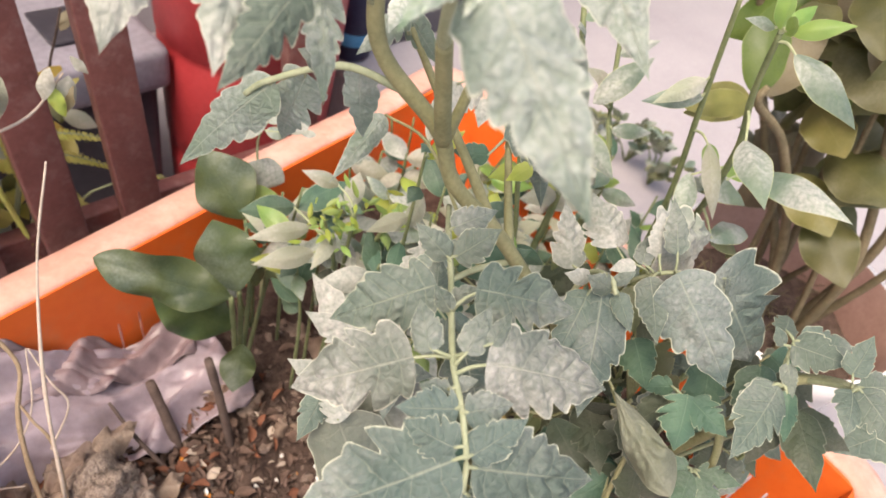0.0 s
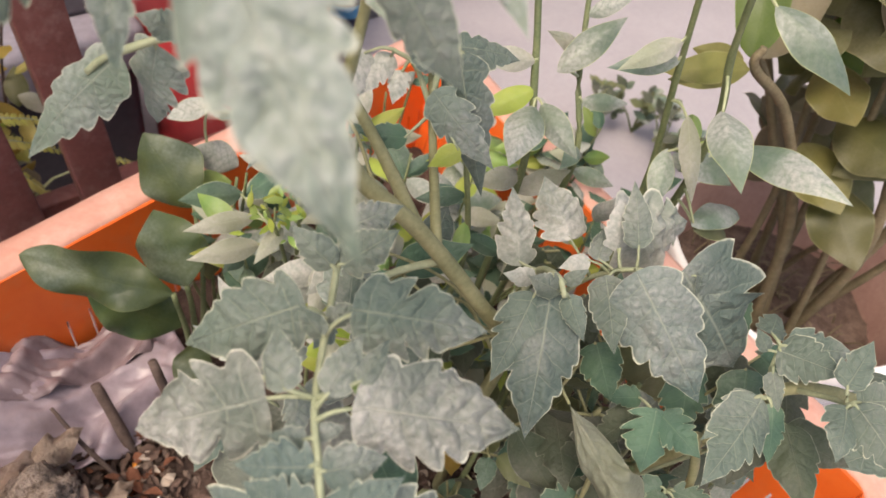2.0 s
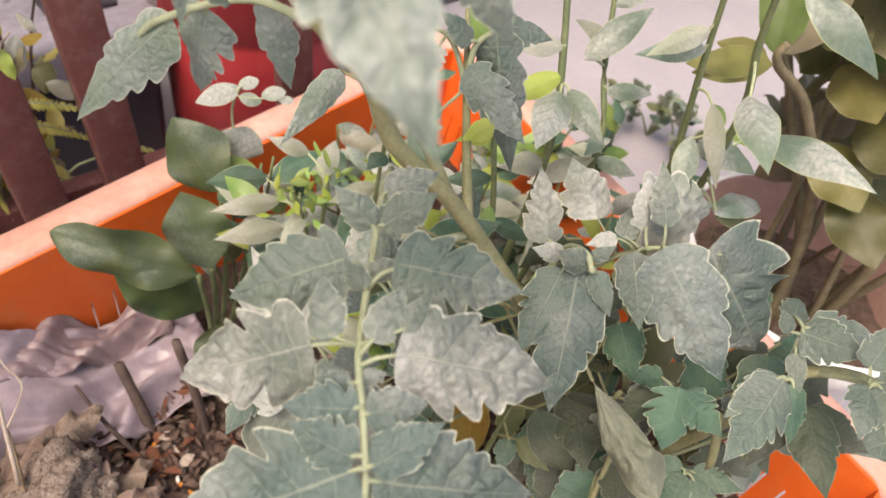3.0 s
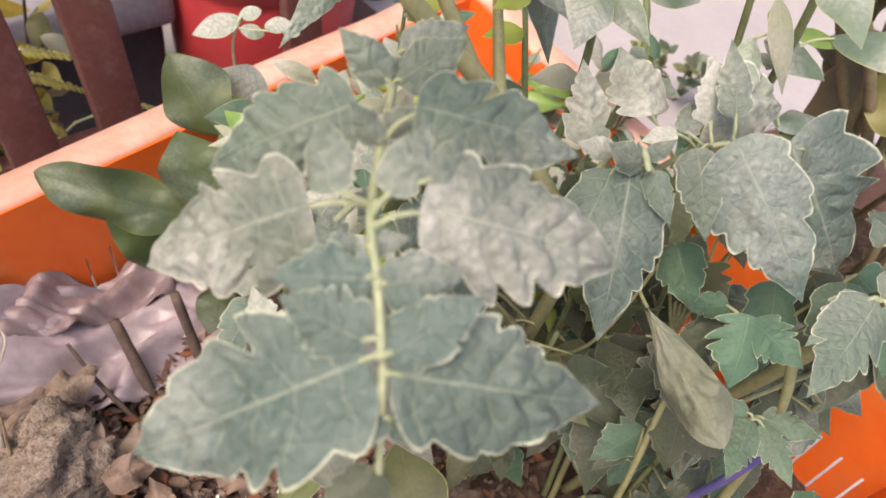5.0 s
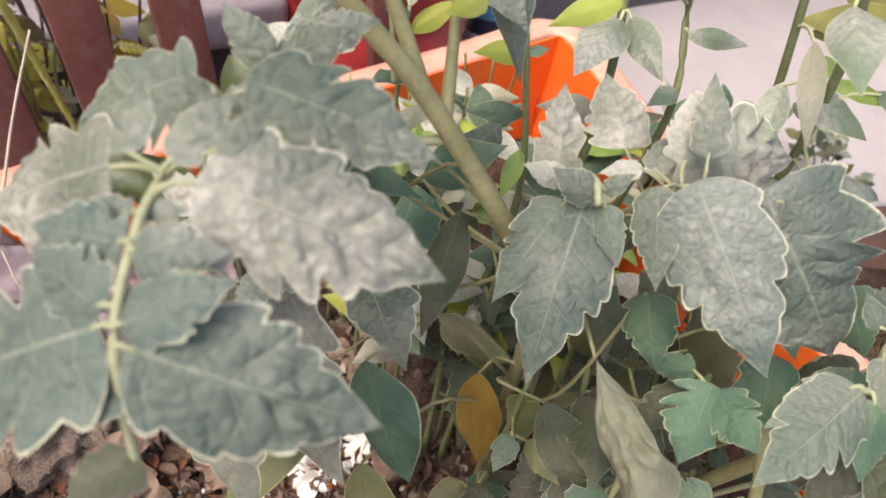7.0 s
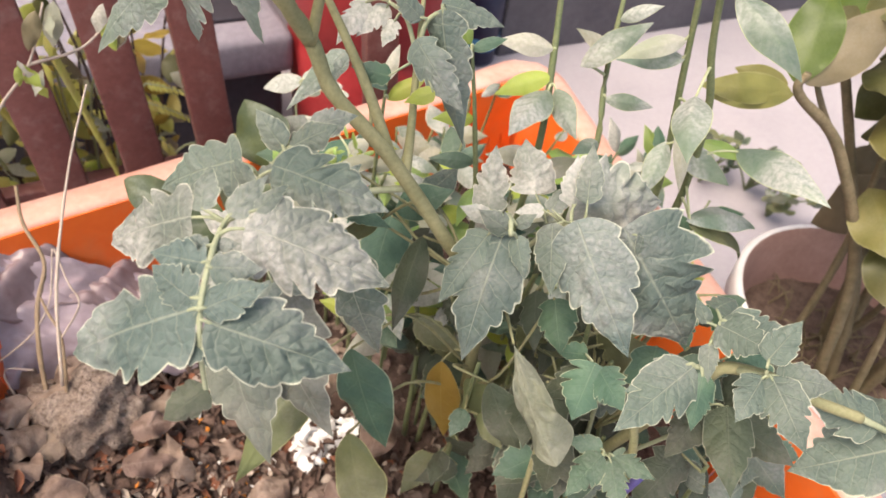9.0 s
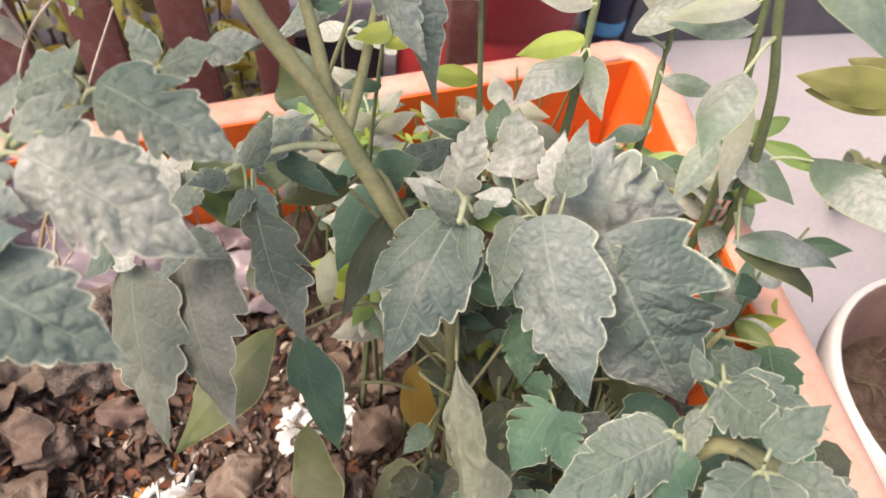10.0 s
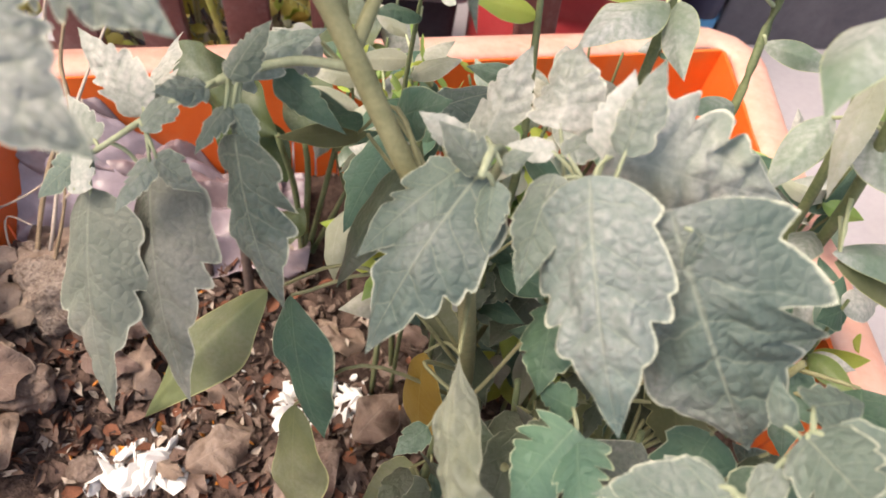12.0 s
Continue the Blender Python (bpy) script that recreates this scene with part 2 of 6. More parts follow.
ORANGE = grainy("orange_plastic", (0.72, 0.115, 0.018), (0.82, 0.16, 0.03), 9.0, rough=0.36, spec=0.5, relief=0.08, stain=(0.55, 0.22, 0.10), stained=0.35)
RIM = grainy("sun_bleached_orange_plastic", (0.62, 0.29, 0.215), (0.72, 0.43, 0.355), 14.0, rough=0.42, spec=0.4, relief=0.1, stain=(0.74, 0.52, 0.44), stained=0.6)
SOIL = grainy("potting_soil", (0.036, 0.023, 0.020), (0.125, 0.083, 0.068), 55.0, rough=0.95, spec=0.15, relief=1.0, depth=0.006, stain=(0.17, 0.12, 0.10), stained=0.6)
CLOD = grainy("dry_clod", (0.115, 0.078, 0.062), (0.28, 0.21, 0.175), 60.0, rough=0.95, spec=0.15, relief=1.0, depth=0.004)
CLOD_ROOT = grainy("rooty_clod", (0.17, 0.125, 0.10), (0.46, 0.375, 0.32), 150.0, rough=0.95, spec=0.15, relief=1.0, depth=0.006, fine=4.0, stain=(0.08, 0.05, 0.04), stained=0.7)
LITTER = grainy("leaf_litter", (0.055, 0.034, 0.028), (0.19, 0.125, 0.10), 110.0, rough=0.9, spec=0.2, relief=0.5)
LITTER_RED = grainy("red_brown_litter", (0.10, 0.040, 0.025), (0.24, 0.10, 0.06), 110.0, rough=0.9, spec=0.2, relief=0.5)
BAG = grainy("plastic_bag", (0.25, 0.195, 0.22), (0.40, 0.33, 0.375), 14.0, rough=0.3, spec=0.5, relief=0.3, depth=0.004, stain=(0.34, 0.26, 0.26), stained=0.5)
BAG_FLAP = grainy("brownish_plastic_film", (0.19, 0.135, 0.145), (0.31, 0.235, 0.25), 14.0, rough=0.32, spec=0.5, relief=0.2, depth=0.002, stain=(0.12, 0.08, 0.08), stained=0.4)
WOOD = grainy("maroon_paint", (0.13, 0.047, 0.042), (0.205, 0.08, 0.072), 30.0, rough=0.5, spec=0.4, relief=0.25, stain=(0.30, 0.20, 0.185), stained=0.34)
CONCRETE = grainy("pale_concrete", (0.33, 0.305, 0.33), (0.42, 0.39, 0.415), 5.0, rough=0.85, spec=0.25, relief=0.3, fine=22.0, stain=(0.40, 0.36, 0.38), stained=0.35)
POT_WHITE = grainy("white_pot_plastic", (0.72, 0.70, 0.70), (0.80, 0.78, 0.78), 12.0, rough=0.4, spec=0.4, relief=0.1)
COMPOST = grainy("pot_compost", (0.07, 0.046, 0.038), (0.22, 0.155, 0.125), 90.0, rough=0.95, spec=0.15, relief=1.0, depth=0.004)
POT_INNER = grainy("muddy_pot_inside", (0.32, 0.185, 0.155), (0.43, 0.265, 0.225), 25.0, rough=0.85, relief=0.4)
RED = grainy("red_plastic", (0.34, 0.028, 0.034), (0.44, 0.05, 0.055), 14.0, rough=0.42, spec=0.4, relief=0.15)
DARK_GREY = grainy("dark_grey_plastic", (0.030, 0.027, 0.036), (0.055, 0.05, 0.062), 12.0, rough=0.45, spec=0.4, relief=0.15)
WHITE_BIT = grainy("white_perlite", (0.68, 0.66, 0.64), (0.84, 0.82, 0.80), 90.0, rough=0.9, relief=0.5, depth=0.0008)
ORANGE_BIT = grainy("orange_peel", (0.62, 0.20, 0.03), (0.78, 0.32, 0.06), 90.0, rough=0.6, relief=0.4)
BLUE = grainy("blue_label", (0.05, 0.22, 0.42), (0.09, 0.30, 0.5), 30.0, rough=0.4, relief=0.1)
NAVY = grainy("dark_blue_plastic", (0.02, 0.02, 0.045), (0.035, 0.035, 0.07), 30.0, rough=0.4, relief=0.1)
VIOLET = grainy("violet_cord", (0.07, 0.06, 0.20), (0.12, 0.10, 0.28), 60.0, rough=0.6)


# ---- tools for meshes ----
HOME = {}


def put(ob, parent, m):
    """Sets ob at the world pose m, under parent where one is given."""
    HOME[ob.name] = m
    if parent is not None:
        ob.parent = parent
        ob.matrix_basis = HOME[parent.name].inverted() @ m
    else:
        ob.matrix_basis = m
    return ob


def mesh_of(name, verts, faces, mat, uvs=None, smooth=True):
    me = bpy.data.meshes.new(name)
    me.from_pydata([tuple(v) for v in verts], [], faces)
    if uvs is not None:
        layer = me.uv_layers.new(name="UVMap")
        flat = np.array([uvs[v] for f in faces for v in f], dtype=np.float32).ravel()
        layer.data.foreach_set("uv", flat)
    me.polygons.foreach_set("use_smooth", [smooth] * len(me.polygons))
    me.materials.append(mat)
    me.update()
    return me


def part(name, me, parent=None, m=None, label=""):
    ob = put(new(name, me), parent, m if m is not None else Matrix())
    return tagged(ob, label=label) if label else ob


def thing(name, at, label, category, group=""):
    ob = put(new(name), None, Matrix.Translation(at))
    ob.empty_display_size = 0.02
    return tagged(ob, label=label, category=category, group=group)


def smooth_line(points, steps=6):
    """Points along a rounded line through the given ones."""
    p = [Vector(q) for q in points]
    p = [p[0] * 2 - p[1], *p, p[-1] * 2 - p[-2]]
    out = []
    for a, b, c, d in zip(p, p[1:], p[2:], p[3:]):
        for k in range(steps):
            t = k / steps
            out.append(0.5 * (2 * b + (c - a) * t + (2 * a - 5 * b + 4 * c - d) * t * t + (3 * b - a - 3 * c + d) * t**3))
    return out + [p[-2]]


def tube(points, r0, r1, sides=8, steps=6, knots=0.0, seed=1):
    """Vertices and faces of a tapering stalk along a rounded line, closed at both ends; knots: uneven swelling."""
    line = smooth_line(points, steps)
    rng = random.Random(seed)
    verts, faces = [], []
    ref = Vector((0.31, 0.52, 0.79))
    for k, c in enumerate(line):
        ahead = (line[min(k + 1, len(line) - 1)] - line[max(k - 1, 0)]).normalized()
        u = ahead.cross(ref).normalized()
        w = ahead.cross(u)
        t = k / (len(line) - 1)
        r = (r0 + (r1 - r0) * t) * (1 + knots * rng.uniform(-1, 1))
        for s in range(sides):
            a = 2 * math.pi * s / sides
            verts.append(c + u * (r * math.cos(a)) + w * (r * math.sin(a)))
    for k in range(len(line) - 1):
        for s in range(sides):
            e = (s + 1) % sides
            faces.append((k * sides + s, k * sides + e, (k + 1) * sides + e, (k + 1) * sides + s))
    faces.append(tuple(range(sides))[::-1])
    faces.append(tuple(range(len(verts) - sides, len(verts))))
    return verts, faces


def joined(pieces):
    verts, faces = [], []
    for v, f in pieces:
        base = len(verts)
        verts += list(v)
        faces += [tuple(i + base for i in face) for face in f]
    return verts, faces


def half_width(kind, u, rng_side):
    """Half the width of a blade at u of its length, as part of its greatest half width."""
    if kind == "tomato":
        if not 0 < u < 1:
            return 0.0
        e = math.sin(math.pi * u**0.47) ** 0.72 * (1 - u) ** 0.40 * min(1.0, u / 0.08) ** 0.45
        valleys, depths = rng_side
        for a, b, da, db in zip(valleys, valleys[1:], depths, depths[1:]):
            if a <= u <= b:
                # each lobe swells slowly from the notch behind it and ends in a short blunt step
                s = (u - a) / (b - a)
                drop = da * (1 - s / 0.55) ** 1.5 if s < 0.55 else db * max(0.0, (s - 0.70) / 0.30) ** 1.7
                return e * max(0.30, 1 - drop)
        return e
    if kind == "long":
        return math.sin(math.pi * u**0.72) ** 1.05 if 0 < u < 1 else 0.0
    if kind == "club":
        return math.sin(math.pi * u**1.6) ** 0.7 if 0 < u < 1 else 0.0
    if kind == "round":
        return math.sin(math.pi * u**0.9) ** 0.6 if 0 < u < 1 else 0.0
    return math.sin(math.pi * u**0.8) ** 0.85 if 0 < u < 1 else 0.0


def blade(seed, kind="tomato", ratio=0.58, bend=0.5, fold=0.14, pucker=0.05, curl=0.12, lobed=0.5, wave=0.05, rows=50, cols=7, veins=6.0):
    """A leaf blade one long along x, from its base at 0 to its tip at (1, 0, 0), facing z: vertices, faces and UVs."""
    rng = random.Random(seed)
    sides, even = [], (0.0, 0.13, 0.27, 0.42, 0.58, 0.75, 1.0)
    for _ in range(2):
        v, d = [0.0], [0.0]
        for at, deep, cap in zip(even[1:-1], (0.95, 0.85, 0.75, 0.45, 0.14), (0.65, 0.55, 0.36, 0.20, 0.08)):
            v.append(at + rng.uniform(-0.025, 0.025))
            d.append(min(cap, lobed * deep * rng.choice((0.25, 0.5, 0.8, 1.3))))
        v.append(1.0)
        d.append(0.0)
        sides.append((v, d))
    phase, wob = rng.uniform(0, 6), rng.uniform(0.8, 1.2)
    # the midrib as an arc, turned and scaled so that its ends stay at 0 and 1
    mid, x, z = [(0.0, 0.0)], 0.0, 0.0
    for k in range(rows):
        a = -bend * ((k + 0.5) / rows - 0.35)
        x, z = x + math.cos(a) / rows, z + math.sin(a) / rows
        mid.append((x, z))
    chord, turn = math.hypot(x, z), math.atan2(z, x)
    c, s = math.cos(-turn) / chord, math.sin(-turn) / chord
    mid = [(c * a - s * b, s * a + c * b) for a, b in mid]
    verts, uvs, faces = [], [], []
    wide = 2 * cols + 1
    for k in range(rows + 1):
        u = k / rows
        for j in range(wide):
            v = (j - cols) / cols
            side = sides[0 if v < 0 else 1]
            hw = ratio / 2 * half_width(kind, u, side)
            y = v * hw
            if kind == "tomato":
                # side veins run forward into the lobes; the blade swells between them in small cushions
                lobe = next(n + (u - p) / (q - p) for n, (p, q) in enumerate(zip(even, even[1:])) if u <= q)
                sweep = abs(y) * min(0.80, -0.10 + 4.5 * u) * min(1.0, 0.62 / ratio)
                swell = min(1, abs(v) * 3) * math.sin(math.pi * min(1, u * 1.02)) * (1 - 0.7 * abs(v) ** 3)
                ribs = abs(math.cos(math.pi * (lobe - 0.2)))
                lift = 0.42 * pucker * ratio * (ribs**0.8 - 0.5) * swell
                lift += 0.16 * pucker * ratio * math.sin(7.5 * abs(v) * math.pi + 2.1 * math.floor(lobe + 0.3) + phase) * ribs * swell
                lift += 0.7 * pucker * ratio * noise.noise(Vector((u * 7.0, v * 2.6, seed * 1.7))) * min(1, abs(v) * 4) * math.sin(math.pi * min(1, u * 1.02))
            else:
                sweep = 0.2 * abs(y) * (1 - u * u)
                bulge = abs(math.sin(math.pi * ((u - 0.17 * abs(v)) * veins + 0.5)))
                lift = 0.38 * pucker * ratio * (bulge**0.7 - 0.5) * (1 - abs(v) ** 3) * min(1, abs(v) * 3) * math.sin(math.pi * min(1, u * 1.02))
                lift += 0.8 * pucker * ratio * noise.noise(Vector((u * 8.5, v * 3.2, seed * 1.7))) * min(1, abs(v) * 4) * math.sin(math.pi * min(1, u * 1.02))
            lift += -fold * abs(y) - curl * abs(v) ** 3 * hw + wave * abs(v) ** 2 * math.sin(11 * wob * u + phase + (2.0 if v < 0 else 0.0)) * hw * 3
            verts.append((mid[k][0] + sweep, y, mid[k][1] + lift))
            uvs.append((((lobe - 0.2) / 6.0 + 0.17 * abs(v)) if kind == "tomato" else u * veins / 6.0, 0.5 + 0.5 * v))
    for k in range(rows):
        for j in range(wide - 1):
            a = k * wide + j
            faces.append((a, a + wide, a + wide + 1, a + 1))
    return verts, faces, uvs


LIGHT_SIDE = Vector((-0.55, -0.25, 0.80))


def leaf_pose(base, tip, face=None, roll=0.0):
    """The pose that lays a blade of length one from base to tip, its upper side towards face."""
    base, tip = Vector(base), Vector(tip)
    x = tip - base
    size = x.length
    x.normalize()
    z = Vector(face) if face is not None else LIGHT_SIDE.copy()
    z = (z - x * z.dot(x)).normalized()
    if roll:
        z = Matrix.Rotation(radians(roll), 3, x) @ z
    y = z.cross(x)
    m = Matrix((x, y, z)).transposed().to_4x4()
    m = m @ Matrix.Diagonal((size, size, size, 1))
    m.translation = base
    return m


SEED = [100]
POOL = {}


def one_leaf(name, parent, base, tip, mat, face=None, roll=0.0, label="", pooled=0, **shape):
    """One blade from base to tip as a mesh of its own; pooled: choose among that many shared shapes."""
    SEED[0] += 1
    if pooled:
        key = (mat.name, SEED[0] % pooled, tuple(sorted(shape.items())))
        if key not in POOL:
            v, f, uv = blade(SEED[0], **shape)
            POOL[key] = mesh_of(name, v, f, mat, uv)
        me = POOL[key]
    else:
        v, f, uv = blade(SEED[0], **shape)
        me = mesh_of(name, v, f, mat, uv)
    return part(name, me, parent, leaf_pose(base, tip, face, roll), label)


def nearest_on(line, p):
    p = Vector(p)
    return min(line, key=lambda q: (q - p).length)


def compound_leaf(plant, stalk, leaflets, mat=None, r0=0.0018, r1=0.0009, stalk_mat=None, label=""):
    """A tomato leaf: its stalk with short side stalks as one mesh, and each leaflet as a mesh under it.
    leaflets: (base, tip, width by length, face or None, roll, extra shape values)."""
    mat = mat or TOMATO
    line = smooth_line(stalk, 8)
    pieces = [tube(stalk, r0, r1, 8, 6, 0.05)]
    for base, tip, *_ in leaflets:
        near = nearest_on(line, base)
        if (near - Vector(base)).length > 0.001:
            reach = Vector(base) + (Vector(tip) - Vector(base)) * 0.06
            pieces.append(tube([near, (near + Vector(base)) / 2 + Vector((0, 0, 0.0008)), reach], r1 * 0.95, r1 * 0.6, 6, 3))
    leaf = part("leaf", mesh_of("leaf_stalk", *joined(pieces), stalk_mat or RACHIS), plant, Matrix(), label)
    for base, tip, ratio, face, roll, extra in leaflets:
        shape = dict(kind="tomato", ratio=ratio)
        extra = dict(extra)
        if (Vector(tip) - Vector(base)).length < 0.030:
            extra.setdefault("pucker", 0.025)
            extra.setdefault("veins", 3.6)
            extra.setdefault("wave", 0.035)
        own = extra.pop("mat", mat)
        shape.update(extra)
        one_leaf("leaflet", leaf, base, tip, own, face, roll, **shape)
    return leaf


# ---- ground and surroundings ----
def slab(x0, x1, y0, y1, z0, z1, bevel=0.002):
    """A block with rounded edges: vertices and faces."""
    bm = bmesh.new()
    bmesh.ops.create_cube(bm, size=1.0)
    for v in bm.verts:
        v.co = ((x0 + x1) / 2 + v.co.x * (x1 - x0), (y0 + y1) / 2 + v.co.y * (y1 - y0), (z0 + z1) / 2 + v.co.z * (z1 - z0))
    bmesh.ops.bevel(bm, geom=bm.edges[:], offset=bevel, segments=2, profile=0.6, affect="EDGES")
    verts, faces = [v.co.copy() for v in bm.verts], [tuple(v.index for v in f.verts) for f in bm.faces]
    bm.free()
    return verts, faces


def turned(profile, sides=40, squash=None):
    """A shape turned about z from (radius, height) pairs."""
    verts, faces = [], []
    for k, (r, z) in enumerate(profile):
        for s in range(sides):
            a = 2 * math.pi * s / sides
            verts.append((r * math.cos(a), r * math.sin(a), z))
    for k in range(len(profile) - 1):
        for s in range(sides):
            e = (s + 1) % sides
            faces.append((k * sides + s, k * sides + e, (k + 1) * sides + e, (k + 1) * sides + s))
    return verts, faces


# one sheet to the horizon; behind the fence the yard lies a step lower
GX, GY = [-40, -3.0, -2.995, 0.725, 0.73, 40], [-40, 0.150, 0.154, 0.93, 0.935, 40]
gv = [(x, y, -0.22 if 2 <= i <= 3 and 2 <= j <= 3 else 0.0) for j, y in enumerate(GY) for i, x in enumerate(GX)]
gf = [(j * 6 + i, j * 6 + i + 1, j * 6 + i + 7, j * 6 + i + 6) for j in range(5) for i in range(5)]
tagged(part("ground", mesh_of("ground", gv, gf, CONCRETE, smooth=False)),
       "pale lilac-grey concrete yard with faint stains", "ground", kind="structure")

WALL = grainy("dark_grey_wall", (0.085, 0.078, 0.092), (0.135, 0.125, 0.14), 10.0, rough=0.7, spec=0.3, relief=0.3)
# dark wall at the far side of the yard
tagged(part("wall_far", mesh_of("wall_far", *joined([slab(-3.0, 0.80, 0.95, 1.10, 0.0, 1.6, 0.004), slab(0.803, 4.5, 0.42, 1.10, 0.0, 1.6, 0.004)]), WALL)),
       "dark grey wall behind the yard, stepping forward", "wall", kind="structure")

# ---- the crate ----
CRATE_TOP = 0.24
CORNERS = [Vector((0.035, -0.032)), Vector((0.565, 0.048)), Vector((0.482, -0.475)), Vector((-0.065, -0.475))]


def wall_sheet(a, b, out, top, low, thick, slots=True):
    """One side of the crate between the plan corners a and b: a solid upper band, upright slots, a solid foot, as a shell with thickness."""
    along = b - a
    long = along.length
    along = along / long
    bm = bmesh.new()
    bars = max(4, int(long / 0.017))
    levels = [low, low + 0.03, top - 0.062, top - 0.045, top]

    def at(s, z, d):
        lean = (z - top) * 0.10
        p = a + along * s - out * (d - lean)
        return (p.x, p.y, z)

    cells = []
    for k in range(bars):
        s0, s1, s2 = long * k / bars, long * (k + 0.90) / bars, long * (k + 1) / bars
        for n, (z0, z1) in enumerate(zip(levels, levels[1:])):
            cells.append((s0, s1, z0, z1))
            if not (slots and n == 1):
                cells.append((s1, s2, z0, z1))
    for s0, s1, z0, z1 in cells:
        outer = [bm.verts.new(at(s, z, 0)) for s, z in ((s0, z0), (s1, z0), (s1, z1), (s0, z1))]
        inner = [bm.verts.new(at(s, z, thick)) for s, z in ((s0, z0), (s1, z0), (s1, z1), (s0, z1))]
        bm.faces.new(outer)
        bm.faces.new(inner[::-1])
        for i in range(4):
            j = (i + 1) % 4
            if slots:
                bm.faces.new((outer[j], outer[i], inner[i], inner[j]))
    bmesh.ops.remove_doubles(bm, verts=bm.verts[:], dist=1e-5)
    verts, faces = [v.co.copy() for v in bm.verts], None
    bm.verts.index_update()
    faces = [tuple(v.index for v in f.verts) for f in bm.faces]
    bm.free()
    return verts, faces


def rim_strip(corners, top, wide, drop):
    """The flange round the crate's top: a rounded lip that hangs over outwards."""
    section = [(-0.004, -0.010), (-0.004, -0.002), (-0.002, 0.0005), (0.003, 0.002), (wide * 0.6, 0.001), (wide - 0.003, -0.001), (wide, -0.004), (wide, -drop), (wide - 0.0025, -drop), (wide - 0.003, -0.006), (0.0, -0.004)]
    n = len(corners)
    verts, faces = [], []
    ring = []
    for k in range(n):
        before, here, after = corners[k - 1], corners[k], corners[(k + 1) % n]
        d0, d1 = (here - before).normalized(), (after - here).normalized()
        n0, n1 = Vector((-d0.y, d0.x)), Vector((-d1.y, d1.x))
        for t in (0.0, 0.25, 0.5, 0.75, 1.0):
            out = (n0 * (1 - t) + n1 * t).normalized()
            inset = here - (n0 + n1).normalized() * 0.018
            ring.append((inset + out * 0.018, out))
        for t in (0.2, 0.4, 0.6, 0.8):
            sag = math.sin(math.pi * t) * 0.004
            ring.append((here.lerp(after, t) + n1 * sag, n1))
    for p, out in ring:
        for d, z in section:
            q = p + out * d
            verts.append((q.x, q.y, top + z))
    m, c = len(section), len(ring)
    for k in range(c):
        for j in range(m):
            e, g = (k + 1) % c, (j + 1) % m
            faces.append((k * m + j, e * m + j, e * m + g, k * m + g))
    return verts, faces


crate = thing("plastic_crate", (0.28, -0.18, 0.0), "orange slotted plastic crate filled with soil, standing on the concrete", "crate")
centre = sum(CORNERS, Vector((0, 0))) / 4
for k in range(4):
    a, b = CORNERS[k], CORNERS[(k + 1) % 4]
    out = Vector((-(b - a).y, (b - a).x)).normalized()
    if out.dot((a + b) / 2 - centre) < 0:
        out = -out
    part("side", mesh_of("crate_side", *wall_sheet(a, b, out, CRATE_TOP - 0.002, 0.0, 0.003), ORANGE, smooth=False), crate)
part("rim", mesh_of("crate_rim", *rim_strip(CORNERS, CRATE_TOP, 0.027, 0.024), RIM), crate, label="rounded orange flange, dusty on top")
inner = [(centre + (p - centre) * 0.93) for p in CORNERS]
part("floor_panel", mesh_of("crate_floor", [(p.x, p.y, z) for z in (0.003, 0.008) for p in inner], [(0, 1, 2, 3), (7, 6, 5, 4), (0, 4, 5, 1), (1, 5, 6, 2), (2, 6, 7, 3), (3, 7, 4, 0)], ORANGE, smooth=False), crate)

# ---- soil in the crate ----
def soil_height(x, y):
    h = 0.135 + 0.014 * noise.noise(Vector((x * 14, y * 14, 0.3))) + 0.006 * noise.noise(Vector((x * 55, y * 55, 1.7))) + 0.003 * noise.noise(Vector((x * 160, y * 160, 4.1)))
    return h + 0.015 * math.exp(-((x - 0.07) ** 2 + (y + 0.14) ** 2) / 0.004) + 0.055 * math.exp(-((x - 0.01) / 0.035) ** 2) / (1 + math.exp((y + 0.115) * 90))


NX, NY = 150, 100


def in_crate(s, t, shrink=0.965):
    a = CORNERS[3].lerp(CORNERS[2], s)
    b = CORNERS[0].lerp(CORNERS[1], s)
    return centre + (a.lerp(b, t) - centre) * shrink


sv = []
for j in range(NY + 1):
    for i in range(NX + 1):
        p = in_crate(i / NX, j / NY)
        edge = min(i, NX - i, j, NY - j)
        sv.append((p.x, p.y, soil_height(p.x, p.y) if edge else 0.02))
sf = [(j * (NX + 1) + i, j * (NX + 1) + i + 1, (j + 1) * (NX + 1) + i + 1, (j + 1) * (NX + 1) + i) for j in range(NY) for i in range(NX)]
tagged(part("potting_soil", mesh_of("soil", sv, sf, SOIL)), "dark brown crumbly potting soil in the orange crate", "soil", kind="stuff")

# ---- fence of maroon pickets behind the crate ----
fence = thing("picket_fence", (-0.1, 0.12, 0.0), "maroon painted wooden picket fence with chipped paint", "fence")
PITCH = 0.0715
def leaning(block, slope=-0.09, pivot=0.28):
    verts, faces = block
    return [Vector((v.x + slope * (v.z - pivot), v.y, v.z)) for v in verts], faces


